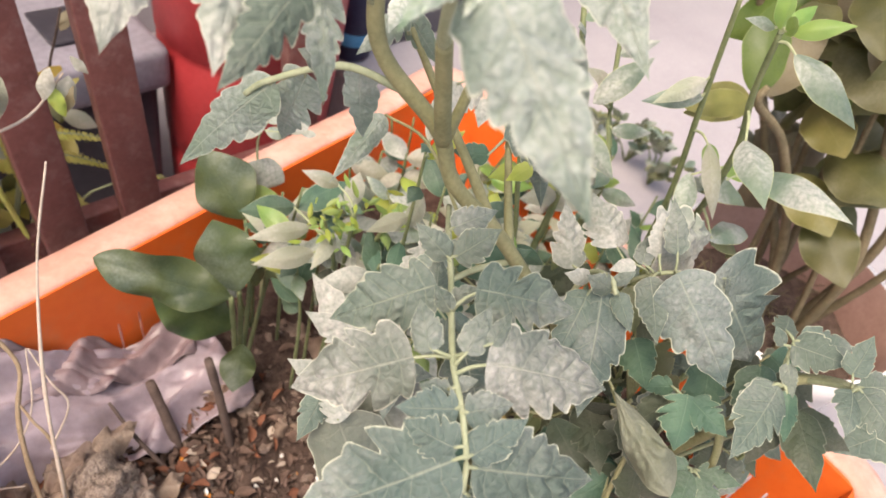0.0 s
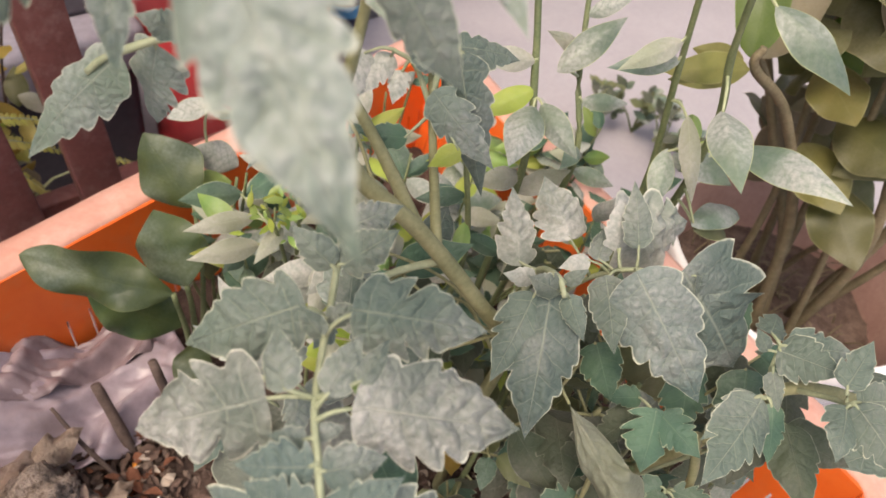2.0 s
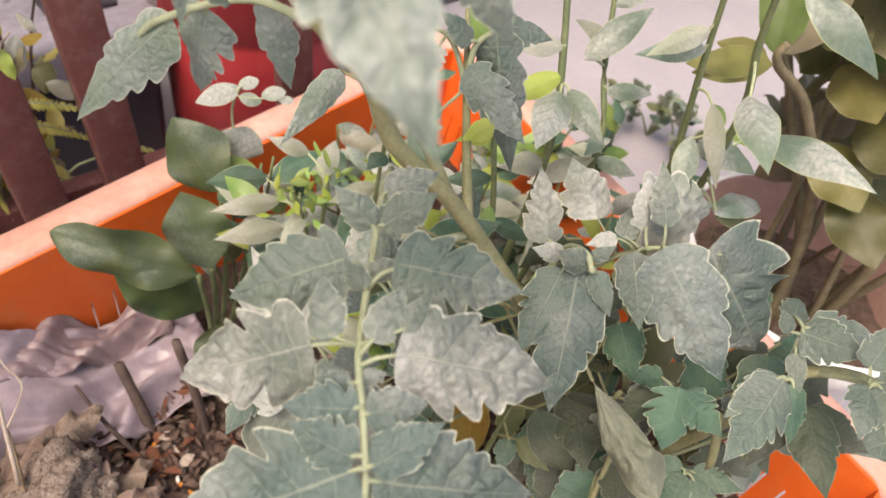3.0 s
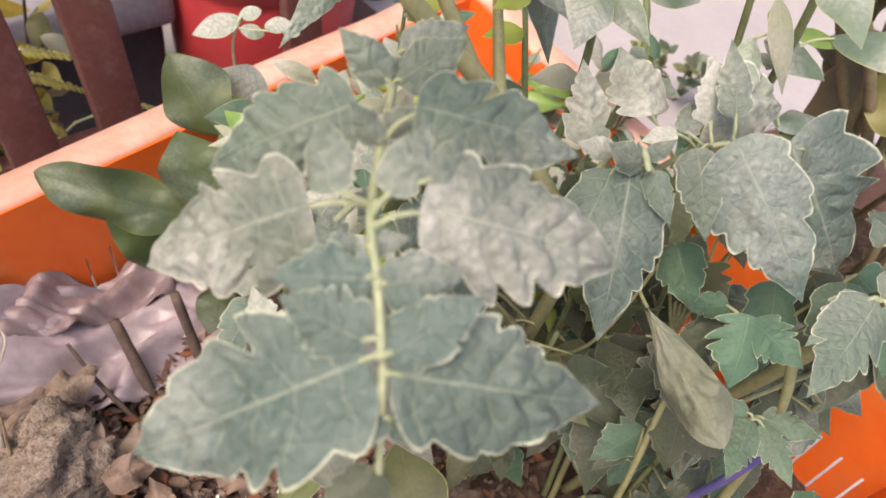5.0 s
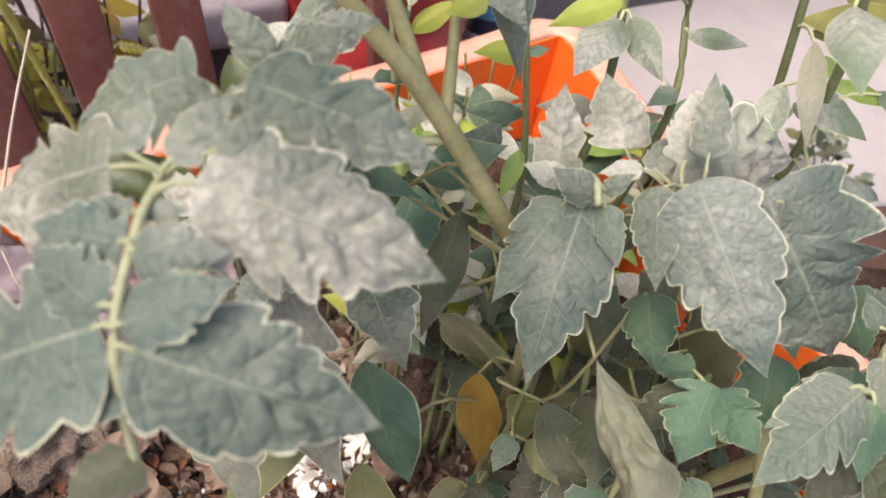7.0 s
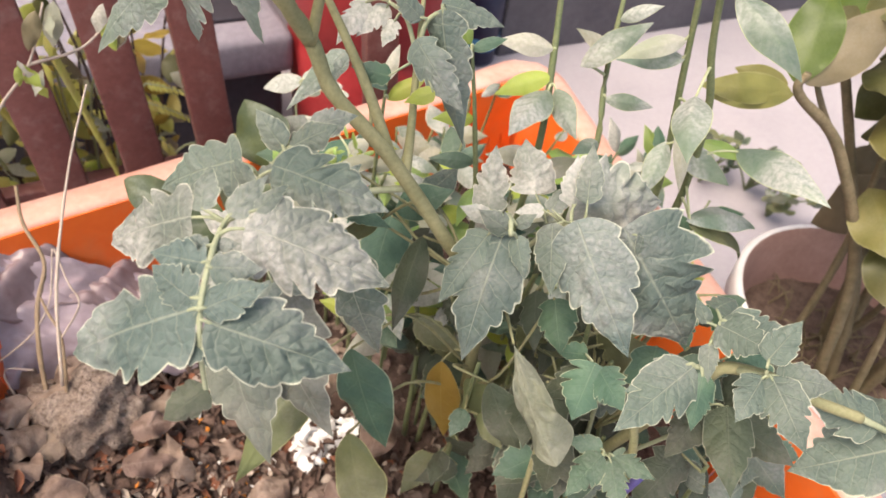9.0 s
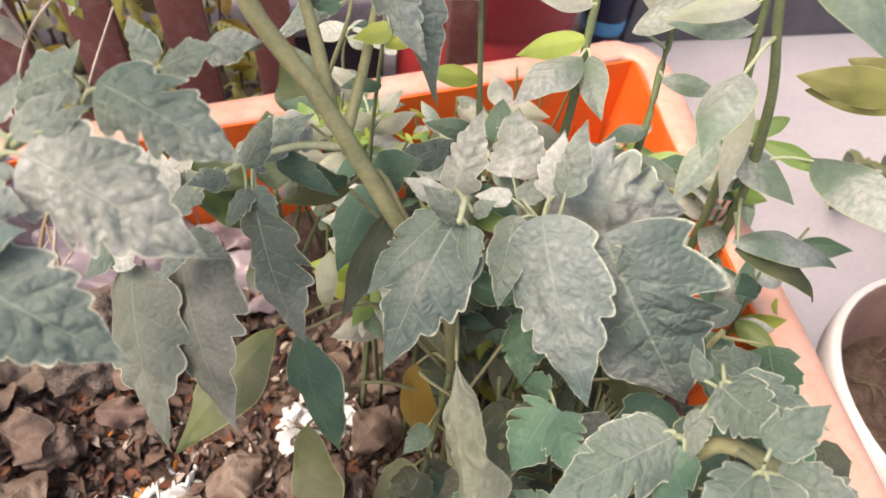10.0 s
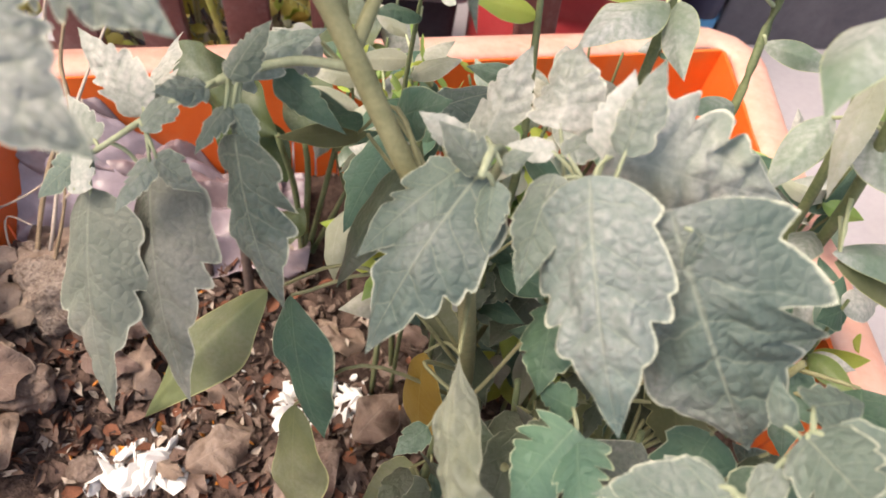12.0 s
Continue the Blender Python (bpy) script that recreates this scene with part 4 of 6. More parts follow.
# leaves of the growing top, close over the crate's front
TIP = dict(lobed=0.10, fold=0.55, pucker=0.16, mat=TOMATO_TIP, bend=0.8, wave=0.03)
TIP_FACE = (-0.62, -0.35, 0.70)
compound_leaf(tomato, [(0.1700, -0.2560, 0.548), (0.1520, -0.2700, 0.572), (0.1390, -0.2830, 0.591), (0.1320, -0.2895, 0.597)], [
    lf((0.1309, -0.2945, 0.5950), (0.126, -0.337, 0.567), 0.50, (-0.6, -0.35, 0.7), lobed=0.25, bend=0.6, pucker=0.19, fold=0.18, mat=TOMATO_PALE),
    lf((0.1290, -0.2885, 0.5968), (0.1062, -0.2903, 0.5960), 0.30, TIP_FACE, **TIP),
    lf((0.1290, -0.2905, 0.5955), (0.1052, -0.2990, 0.5900), 0.32, TIP_FACE, **TIP),
    lf((0.1355, -0.2915, 0.6005), (0.1560, -0.2985, 0.5985), 0.50, (-0.75, -0.10, 0.62), **dict(TIP, mat=TOMATO_GREEN)),
    lf((0.1330, -0.2945, 0.5965), (0.1450, -0.3055, 0.5985), 0.50, (-0.75, -0.15, 0.62), **dict(TIP, mat=TOMATO_GREEN)),
    lf((0.1345, -0.2905, 0.6001), (0.1495, -0.2900, 0.6110), 0.44, TIP_FACE, **dict(TIP, mat=TOMATO_PALE)),
    lf((0.1300, -0.2945, 0.5940), (0.1235, -0.2975, 0.5880), 0.45, TIP_FACE, **TIP),
    lf((0.1310, -0.2880, 0.5985), (0.1262, -0.2830, 0.5985), 0.50, TIP_FACE, **TIP),
    lf((0.1325, -0.2905, 0.5985), (0.1375, -0.2955, 0.6000), 0.50, TIP_FACE, **TIP),
    lf((0.1318, -0.2905, 0.5990), (0.1322, -0.2870, 0.6050), 0.40, TIP_FACE, **TIP),
    lf((0.1318, -0.2910, 0.5985), (0.1345, -0.2940, 0.6040), 0.40, TIP_FACE, **TIP),
    lf((0.1320, -0.2940, 0.5965), (0.1410, -0.3030, 0.5925), 0.50, TIP_FACE, **dict(TIP, mat=TOMATO_PALE)),
], r0=0.0022, r1=0.0007)
# a young leaf still half folded beside the top of the stem
compound_leaf(tomato, [(0.166, -0.228, 0.572), (0.157, -0.242, 0.574), (0.149, -0.254, 0.577)], [
    lf((0.1485, -0.2550, 0.5770), (0.1450, -0.2320, 0.5890), 0.62, (-0.75, -0.35, 0.45), lobed=0.5, fold=0.45, pucker=0.12, mat=TOMATO_YOUNG),
    lf((0.1530, -0.2480, 0.5765), (0.1490, -0.2330, 0.5700), 0.55, (-0.75, -0.35, 0.45), lobed=0.4, mat=TOMATO_TIP),
], r0=0.0018, r1=0.0010, stalk_mat=STEM)
HANG = (-0.45, -0.75, 0.45)
compound_leaf(tomato, [(0.170, -0.225, 0.545), (0.158, -0.226, 0.560), (0.140, -0.230, 0.571), (0.1245, -0.2295, 0.5745), (0.1130, -0.2120, 0.5710), (0.1060, -0.1990, 0.5680)], [
    lf((0.1205, -0.2310, 0.5750), (0.1015, -0.2492, 0.5520), 0.56, HANG, lobed=0.40, pucker=0.13, mat=TOMATO_DUSTY),
    lf((0.1083, -0.2015, 0.5655), (0.0897, -0.2175, 0.5422), 0.58, HANG, lobed=0.32, pucker=0.13, mat=TOMATO_DUSTY),
    lf((0.1055, -0.1980, 0.5690), (0.0830, -0.2030, 0.5620), 0.50, HANG, lobed=0.3, pucker=0.12, mat=TOMATO_DUSTY),
    lf((0.1255, -0.2480, 0.5705), (0.1009, -0.2515, 0.5495), 0.50, HANG, lobed=0.75, pucker=0.10, mat=TOMATO),
    lf((0.1225, -0.2285, 0.5755), (0.1290, -0.2360, 0.5800), 0.60, HANG, lobed=0.3, mat=TOMATO_DUSTY),
    lf((0.1215, -0.2265, 0.5755), (0.1110, -0.2270, 0.5790), 0.60, HANG, lobed=0.3, mat=TOMATO_TIP),
    lf((0.1110, -0.2080, 0.5690), (0.1175, -0.2150, 0.5745), 0.60, HANG, lobed=0.3, mat=TOMATO_DUSTY),
    lf((0.1090, -0.2050, 0.5690), (0.1010, -0.2010, 0.5740), 0.60, HANG, lobed=0.3, mat=TOMATO_PALE),
    lf((0.1470, -0.2275, 0.5600), (0.1337, -0.2505, 0.5350), 0.40, HANG, lobed=0.50, pucker=0.12, mat=TOMATO_PALE),
    lf((0.1500, -0.2265, 0.5660), (0.1545, -0.2130, 0.5760), 0.62, HANG, lobed=0.5, mat=TOMATO_DUSTY),
    lf((0.1440, -0.2290, 0.5680), (0.1370, -0.2390, 0.5650), 0.60, HANG, lobed=0.3, mat=TOMATO_TIP),
], r0=0.0011, r1=0.0009)
compound_leaf(tomato, [(0.184, -0.233, 0.514), (0.172, -0.213, 0.515), (0.154, -0.197, 0.504), (0.148, -0.192, 0.497)], [
    lf((0.156, -0.198, 0.504), (0.129, -0.179, 0.462), 0.40, (-0.7, -0.4, 0.6), lobed=0.6, mat=TOMATO_PALE),
    lf((0.164, -0.205, 0.509), (0.169, -0.187, 0.466), 0.46, (-0.7, -0.5, 0.5), lobed=0.45, mat=TOMATO_PALE),
    lf((0.176, -0.218, 0.515), (0.190, -0.211, 0.476), 0.36, (-0.7, -0.5, 0.5), lobed=0.4, mat=TOMATO_PALE),
    lf((0.170, -0.210, 0.514), (0.158, -0.206, 0.521), 0.7, (-0.5, -0.6, 0.6), lobed=0.2),
], r0=0.0016, r1=0.0010)
compound_leaf(tomato, [(0.190, -0.260, 0.565), (0.198, -0.262, 0.580), (0.205, -0.264, 0.586)], [
    lf((0.204, -0.264, 0.586), (0.187, -0.310, 0.565), 0.44, (-0.7, -0.3, 0.6), lobed=0.2, pucker=0.14, fold=0.1, mat=TOMATO_PALE),
    lf((0.176, -0.283, 0.568), (0.186, -0.299, 0.546), 0.52, (-0.6, -0.5, 0.5), lobed=0.25, mat=TOMATO),
    lf((0.204, -0.262, 0.588), (0.196, -0.268, 0.600), 0.5, (-0.6, -0.5, 0.5), lobed=0.2, mat=TOMATO_TIP),
    lf((0.200, -0.262, 0.584), (0.186, -0.264, 0.592), 0.5, (-0.6, -0.5, 0.5), lobed=0.2, mat=TOMATO_TIP),
    lf((0.192, -0.260, 0.570), (0.178, -0.268, 0.566), 0.6, (-0.6, -0.5, 0.5), lobed=0.2, mat=TOMATO_PALE),
    lf((0.190, -0.258, 0.560), (0.186, -0.276, 0.548), 0.6, (-0.6, -0.5, 0.5), lobed=0.2, mat=TOMATO_PALE),
], r0=0.0011, r1=0.0008)

# the leaf that hangs in the middle of the crate
DOWN = (-0.62, -0.42, 0.55)
compound_leaf(tomato, [(0.262, -0.292, 0.388), (0.272, -0.290, 0.420), (0.264, -0.303, 0.437), (0.260, -0.311, 0.435)], [
    lf((0.262, -0.304, 0.430), (0.2335, -0.332, 0.387), 0.60, DOWN, lobed=0.45, bend=0.6, fold=0.2, pucker=0.08, rows=60, cols=9, mat=TOMATO_TEAL),
    lf((0.258, -0.300, 0.428), (0.231, -0.310, 0.402), 0.55, DOWN, lobed=0.4),
    lf((0.262, -0.308, 0.434), (0.250, -0.298, 0.442), 0.7, DOWN, lobed=0.35),
    lf((0.264, -0.310, 0.433), (0.262, -0.325, 0.421), 0.55, DOWN, lobed=0.2),
    lf((0.266, -0.306, 0.434), (0.272, -0.310, 0.443), 0.6, DOWN, lobed=0.2),
    lf((0.267, -0.285, 0.423), (0.283, -0.260, 0.4395), 0.56, (-0.55, -0.55, 0.6), lobed=0.3, fold=0.3, pucker=0.14, mat=TOMATO_DUSTY),
    lf((0.258, -0.298, 0.434), (0.246, -0.290, 0.438), 0.6, DOWN, lobed=0.2, mat=TOMATO_DUSTY),
], r0=0.0017, r1=0.0010)
compound_leaf(tomato, [(0.268, -0.294, 0.378), (0.284, -0.302, 0.415), (0.287, -0.316, 0.438), (0.294, -0.327, 0.443), (0.300, -0.335, 0.444)], [
    lf((0.281, -0.323, 0.4485), (0.290, -0.3685, 0.407), 0.60, (-0.60, -0.45, 0.55), lobed=0.45, bend=0.6, fold=0.18, pucker=0.08, rows=60, cols=9, mat=TOMATO_TEAL),
    lf((0.2975, -0.3335, 0.4485), (0.3305, -0.368, 0.3945), 0.86, (-0.55, -0.45, 0.60), lobed=0.40, bend=0.5, fold=0.10, pucker=0.08, rows=60, cols=9, mat=TOMATO_TEAL),
    lf((0.277, -0.315, 0.441), (0.268, -0.336, 0.420), 0.55, DOWN, lobed=0.3),
    lf((0.291, -0.317, 0.449), (0.302, -0.299, 0.465), 0.50, (-0.6, -0.3, 0.7), lobed=0.2),
    lf((0.290, -0.309, 0.443), (0.3440, -0.314, 0.432), 0.84, (-0.42, -0.70, 0.55), lobed=0.55, fold=0.25, pucker=0.12, mat=TOMATO_DUSTY),
    lf((0.284, -0.293, 0.436), (0.294, -0.266, 0.445), 0.80, (-0.5, -0.5, 0.7), lobed=0.4, fold=0.25, wave=0.12, pucker=0.14, mat=TOMATO_DUSTY),
    lf((0.291, -0.310, 0.441), (0.2950, -0.2990, 0.4610), 0.62, (-0.35, -0.75, 0.4), lobed=0.2, mat=TOMATO_DUSTY),
    lf((0.281, -0.308, 0.440), (0.296, -0.300, 0.444), 0.6, (-0.5, -0.2, 0.8), lobed=0.2),
    lf((0.279, -0.306, 0.440), (0.268, -0.300, 0.436), 0.6, (-0.5, -0.2, 0.8), lobed=0.2, mat=TOMATO_DUSTY),
    lf((0.302, -0.338, 0.447), (0.330, -0.347, 0.428), 0.5, (-0.5, -0.3, 0.8), lobed=0.3),
], r0=0.0013, r1=0.0008)
# leaves that hang behind the front one
compound_leaf(tomato, [(0.232, -0.272, 0.437), (0.210, -0.262, 0.430), (0.180, -0.258, 0.412), (0.150, -0.258, 0.388)], [
    lf((0.150, -0.264, 0.380), (0.154, -0.313, 0.322), 0.54, (-0.55, -0.65, 0.45), lobed=0.42, bend=0.5, pucker=0.07, mat=TOMATO_GREY),
    lf((0.168, -0.259, 0.384), (0.1815, -0.320, 0.339), 0.58, (-0.6, -0.6, 0.45), lobed=0.42, bend=0.5, pucker=0.07, mat=TOMATO_GREY),
    lf((0.198, -0.279, 0.418), (0.211, -0.301, 0.364), 0.52, (-0.6, -0.55, 0.5), lobed=0.4, bend=0.5),
    lf((0.190, -0.262, 0.420), (0.176, -0.270, 0.424), 0.7, (-0.5, -0.5, 0.6), lobed=0.25),
    lf((0.170, -0.256, 0.405), (0.150, -0.236, 0.420), 0.6, (-0.5, -0.5, 0.6), lobed=0.4, mat=TOMATO_DUSTY),
    lf((0.178, -0.258, 0.410), (0.168, -0.240, 0.400), 0.6, (-0.5, -0.5, 0.6), lobed=0.25),
    lf((0.150, -0.256, 0.388), (0.132, -0.262, 0.372), 0.6, (-0.5, -0.6, 0.6), lobed=0.3),
    lf((0.152, -0.254, 0.390), (0.142, -0.238, 0.396), 0.6, (-0.5, -0.6, 0.6), lobed=0.3, mat=TOMATO_DUSTY),
    lf((0.196, -0.264, 0.425), (0.208, -0.250, 0.436), 0.6, (-0.5, -0.6, 0.6), lobed=0.3),
    lf((0.1686, -0.2564, 0.3995), (0.1755, -0.2085, 0.4020), 0.46, (-0.7, -0.2, 0.6), lobed=0.4, mat=TOMATO_DUSTY),
    lf((0.169, -0.264, 0.405), (0.184, -0.252, 0.414), 0.62, (-0.6, -0.4, 0.6), lobed=0.3),
    lf((0.147, -0.270, 0.383), (0.150, -0.254, 0.393), 0.75, (-0.6, -0.4, 0.6), lobed=0.4, mat=TOMATO_DUSTY),
    lf((0.194, -0.256, 0.420), (0.224, -0.241, 0.428), 0.58, (-0.6, -0.4, 0.6), lobed=0.35, mat=TOMATO_PALE),
    lf((0.208, -0.250, 0.417), (0.230, -0.266, 0.407), 0.42, (-0.5, -0.4, 0.7), lobed=0.2, mat=TOMATO_GREEN),
    lf((0.173, -0.270, 0.400), (0.188, -0.281, 0.396), 0.60, (-0.6, -0.4, 0.6), lobed=0.35),
    lf((0.172, -0.269, 0.398), (0.161, -0.281, 0.386), 0.60, (-0.6, -0.4, 0.6), lobed=0.35),
    lf((0.197, -0.272, 0.422), (0.206, -0.286, 0.414), 0.60, (-0.6, -0.4, 0.6), lobed=0.25),
    lf((0.196, -0.272, 0.422), (0.187, -0.282, 0.412), 0.60, (-0.6, -0.4, 0.6), lobed=0.25),
], r0=0.0016, r1=0.0009)
# young leaves closing the second branch
compound_leaf(tomato, [(0.200, -0.215, 0.522), (0.198, -0.213, 0.532), (0.194, -0.214, 0.540)], [
    lf((0.198, -0.214, 0.530), (0.184, -0.206, 0.512), 0.5, (-0.6, -0.5, 0.6), lobed=0.35, mat=TOMATO_PALE),
    lf((0.198, -0.213, 0.530), (0.212, -0.222, 0.510), 0.45, (-0.6, -0.5, 0.6), lobed=0.35, mat=TOMATO_PALE),
    lf((0.195, -0.214, 0.538), (0.182, -0.222, 0.530), 0.5, (-0.6, -0.5, 0.6), lobed=0.3, mat=TOMATO_TIP),
    lf((0.195, -0.214, 0.540), (0.204, -0.208, 0.552), 0.5, (-0.6, -0.5, 0.6), lobed=0.3, mat=TOMATO_TIP),
], r0=0.0012, r1=0.0008)
compound_leaf(tomato, [(0.246, -0.240, 0.478), (0.244, -0.230, 0.492), (0.238, -0.224, 0.497)], [
    lf((0.2319, -0.2170, 0.4945), (0.2160, -0.2237, 0.4797), 0.62, (-0.6, -0.5, 0.6), lobed=0.6, mat=TOMATO_DUSTY),
    lf((0.2390, -0.2230, 0.4943), (0.2240, -0.2245, 0.4825), 0.55, (-0.6, -0.5, 0.6), lobed=0.5, mat=TOMATO_DUSTY),
    lf((0.2400, -0.2280, 0.4905), (0.2325, -0.2330, 0.4815), 0.70, (-0.6, -0.5, 0.6), lobed=0.3, mat=TOMATO_DUSTY),
    lf((0.2330, -0.2425, 0.4735), (0.2190, -0.2325, 0.4745), 0.62, (-0.6, -0.5, 0.6), lobed=0.15, mat=TOMATO_GREEN),
    lf((0.2471, -0.2557, 0.4720), (0.2347, -0.2528, 0.4670), 0.62, (-0.6, -0.5, 0.6), lobed=0.15, mat=LIME),
], r0=0.0012, r1=0.0008)
hung(tomato, [(0.226, -0.244, 0.440), (0.244, -0.200, 0.446)], (0.2474, -0.1663, 0.4386), (0.2128, -0.1699, 0.4101), 0.34, TOMATO_PALE, (-0.5, -0.6, 0.6), kind="tomato", lobed=0.2)
for base, tip, ratio, mat, bend in (
    ((0.2221, -0.2408, 0.4227), (0.1936, -0.2417, 0.4109), 0.66, TOMATO_DUSTY, 0.5),
    ((0.2464, -0.2380, 0.3885), (0.2609, -0.2651, 0.4218), 0.40, TOMATO_GREEN, 0.5),
    ((0.2393, -0.2367, 0.3819), (0.2066, -0.2472, 0.3884), 0.26, OLIVE, 0.4),
    ((0.2352, -0.2091, 0.3107), (0.2302, -0.2344, 0.2888), 0.40, PALE, 1.3),
):
    hung(tomato, [(0.262, -0.290, 0.385), (0.250, -0.262, (base[2] + 0.385) / 2)], base, tip, ratio, mat, (-0.55, -0.55, 0.6), kind="tomato" if mat is TOMATO_DUSTY else "long", lobed=0.35, bend=bend)
# upright stem and leaf in the middle
compound_leaf(tomato, [(0.246, -0.240, 0.478), (0.250, -0.236, 0.492), (0.256, -0.240, 0.500)], [
    lf((0.244, -0.240, 0.488), (0.258, -0.265, 0.464), 0.5, (-0.6, -0.4, 0.6), lobed=0.35),
    lf((0.254, -0.240, 0.500), (0.266, -0.258, 0.440), 0.34, (-0.7, -0.6, 0.2), lobed=0.3, fold=0.5),
    lf((0.256, -0.236, 0.500), (0.285, -0.244, 0.490), 0.5, (-0.5, -0.3, 0.8), lobed=0.35),
    lf((0.248, -0.236, 0.494), (0.236, -0.228, 0.505), 0.6, (-0.5, -0.3, 0.8), lobed=0.35),
], r0=0.0014, r1=0.0009)

# ---- second tomato plant, leaning out at the crate's side ----
tomato2 = thing("tomato_plant", (0.335, -0.330, 0.135), "smaller tomato plant leaning over the crate's side, dusty lobed leaves", "tomato plant", "tomato plants in the crate")
part("stem", mesh_of("lean_stem", *tube([(0.330, -0.330, 0.12), (0.324, -0.356, 0.26), (0.319, -0.378, 0.355), (0.324, -0.386, 0.397), (0.331, -0.389, 0.405), (0.345, -0.402, 0.406), (0.359, -0.416, 0.401), (0.375, -0.430, 0.398)], 0.0032, 0.0024, 10, 7, 0.05), STEM), tomato2)
part("stem", mesh_of("upright_stem", *tube([(0.320, -0.400, 0.12), (0.312, -0.398, 0.26), (0.303, -0.388, 0.345), (0.296, -0.376, 0.385)], 0.0026, 0.0020, 8, 6, 0.03), STEM), tomato2)
compound_leaf(tomato2, [(0.325, -0.387, 0.398), (0.319, -0.386, 0.406), (0.312, -0.384, 0.410)], [
    lf((0.312, -0.384, 0.410), (0.271, -0.389, 0.393), 0.60, (-0.5, -0.3, 0.8), lobed=0.4, pucker=0.07),
    lf((0.311, -0.382, 0.410), (0.283, -0.378, 0.399), 0.55, (-0.5, -0.1, 0.8), lobed=0.35),
    lf((0.314, -0.388, 0.409), (0.303, -0.402, 0.392), 0.6, (-0.5, -0.4, 0.7), lobed=0.3, mat=TOMATO_GREEN),
], r0=0.0014, r1=0.0010)
compound_leaf(tomato2, [(0.326, -0.387, 0.400), (0.324, -0.380, 0.412), (0.328, -0.376, 0.423)], [
    lf((0.326, -0.376, 0.422), (0.330, -0.400, 0.430), 0.85, (-0.6, -0.1, 0.7), lobed=0.3),
    lf((0.329, -0.378, 0.424), (0.350, -0.398, 0.425), 0.7, (-0.5, -0.1, 0.8), lobed=0.3, mat=TOMATO),
    lf((0.323, -0.374, 0.421), (0.320, -0.365, 0.430), 0.55, (-0.6, -0.2, 0.6), lobed=0.1),
    lf((0.321, -0.380, 0.416), (0.314, -0.392, 0.407), 0.55, (-0.6, -0.3, 0.6), lobed=0.2),
    lf((0.330, -0.370, 0.423), (0.352, -0.366, 0.415), 0.6, (-0.5, -0.1, 0.8), lobed=0.3),
], r0=0.0014, r1=0.0009)
compound_leaf(tomato2, [(0.333, -0.391, 0.405), (0.326, -0.402, 0.420), (0.318, -0.407, 0.430)], [
    lf((0.317, -0.406, 0.430), (0.296, -0.415, 0.424), 0.7, (-0.5, -0.3, 0.8), lobed=0.35),
    lf((0.318, -0.408, 0.432), (0.312, -0.436, 0.424), 0.7, (-0.5, -0.2, 0.8), lobed=0.35),
    lf((0.322, -0.402, 0.432), (0.338, -0.398, 0.445), 0.7, (-0.5, -0.2, 0.8), lobed=0.35),
    lf((0.322, -0.408, 0.430), (0.342, -0.422, 0.430), 0.7, (-0.5, -0.2, 0.8), lobed=0.35, mat=TOMATO),
], r0=0.0014, r1=0.0009)
compound_leaf(tomato2, [(0.375, -0.430, 0.398), (0.388, -0.440, 0.392), (0.396, -0.448, 0.384)], [
    lf((0.394, -0.446, 0.386), (0.361, -0.427, 0.356), 0.80, (-0.5, -0.2, 0.8), lobed=0.35),
    lf((0.384, -0.436, 0.394), (0.366, -0.408, 0.392), 0.75, (-0.5, -0.2, 0.8), lobed=0.35),
    lf((0.390, -0.438, 0.392), (0.412, -0.412, 0.372), 0.70, (-0.5, -0.2, 0.8), lobed=0.35),
    lf((0.398, -0.450, 0.382), (0.392, -0.480, 0.372), 0.75, (-0.5, -0.2, 0.8), lobed=0.35),
], r0=0.0016, r1=0.0010)
compound_leaf(tomato2, [(0.316, -0.356, 0.30), (0.300, -0.358, 0.36), (0.287, -0.358, 0.388)], [
    lf((0.286, -0.358, 0.392), (0.271, -0.370, 0.372), 0.95, (-0.6, -0.4, 0.6), lobed=0.6, mat=TOMATO_GREEN),
    lf((0.287, -0.360, 0.390), (0.283, -0.383, 0.391), 0.8, (-0.6, -0.4, 0.6), lobed=0.5, mat=TOMATO_GREEN),
    lf((0.290, -0.350, 0.386), (0.284, -0.338, 0.376), 0.7, (-0.6, -0.4, 0.6), lobed=0.3, mat=TOMATO_GREEN),
    lf((0.296, -0.352, 0.372), (0.276, -0.346, 0.352), 0.6, (-0.6, -0.4, 0.6), lobed=0.3, mat=TOMATO_DULL_SHADED),
], r0=0.0013, r1=0.0009)
compound_leaf(tomato2, [(0.305, -0.390, 0.33), (0.296, -0.384, 0.345), (0.288, -0.382, 0.35)], [
    lf((0.288, -0.382, 0.350), (0.262, -0.390, 0.344), 0.6, (-0.5, -0.3, 0.8), lobed=0.5, mat=TOMATO_GREEN),
    lf((0.290, -0.386, 0.350), (0.280, -0.408, 0.345), 0.6, (-0.5, -0.3, 0.8), lobed=0.5, mat=TOMATO_GREEN),
    lf((0.292, -0.384, 0.350), (0.300, -0.404, 0.355), 0.6, (-0.5, -0.3, 0.8), lobed=0.5, mat=TOMATO_GREEN),
    lf((0.290, -0.380, 0.350), (0.276, -0.368, 0.350), 0.6, (-0.5, -0.3, 0.8), lobed=0.5, mat=TOMATO_GREEN),
], r0=0.0012, r1=0.0008)
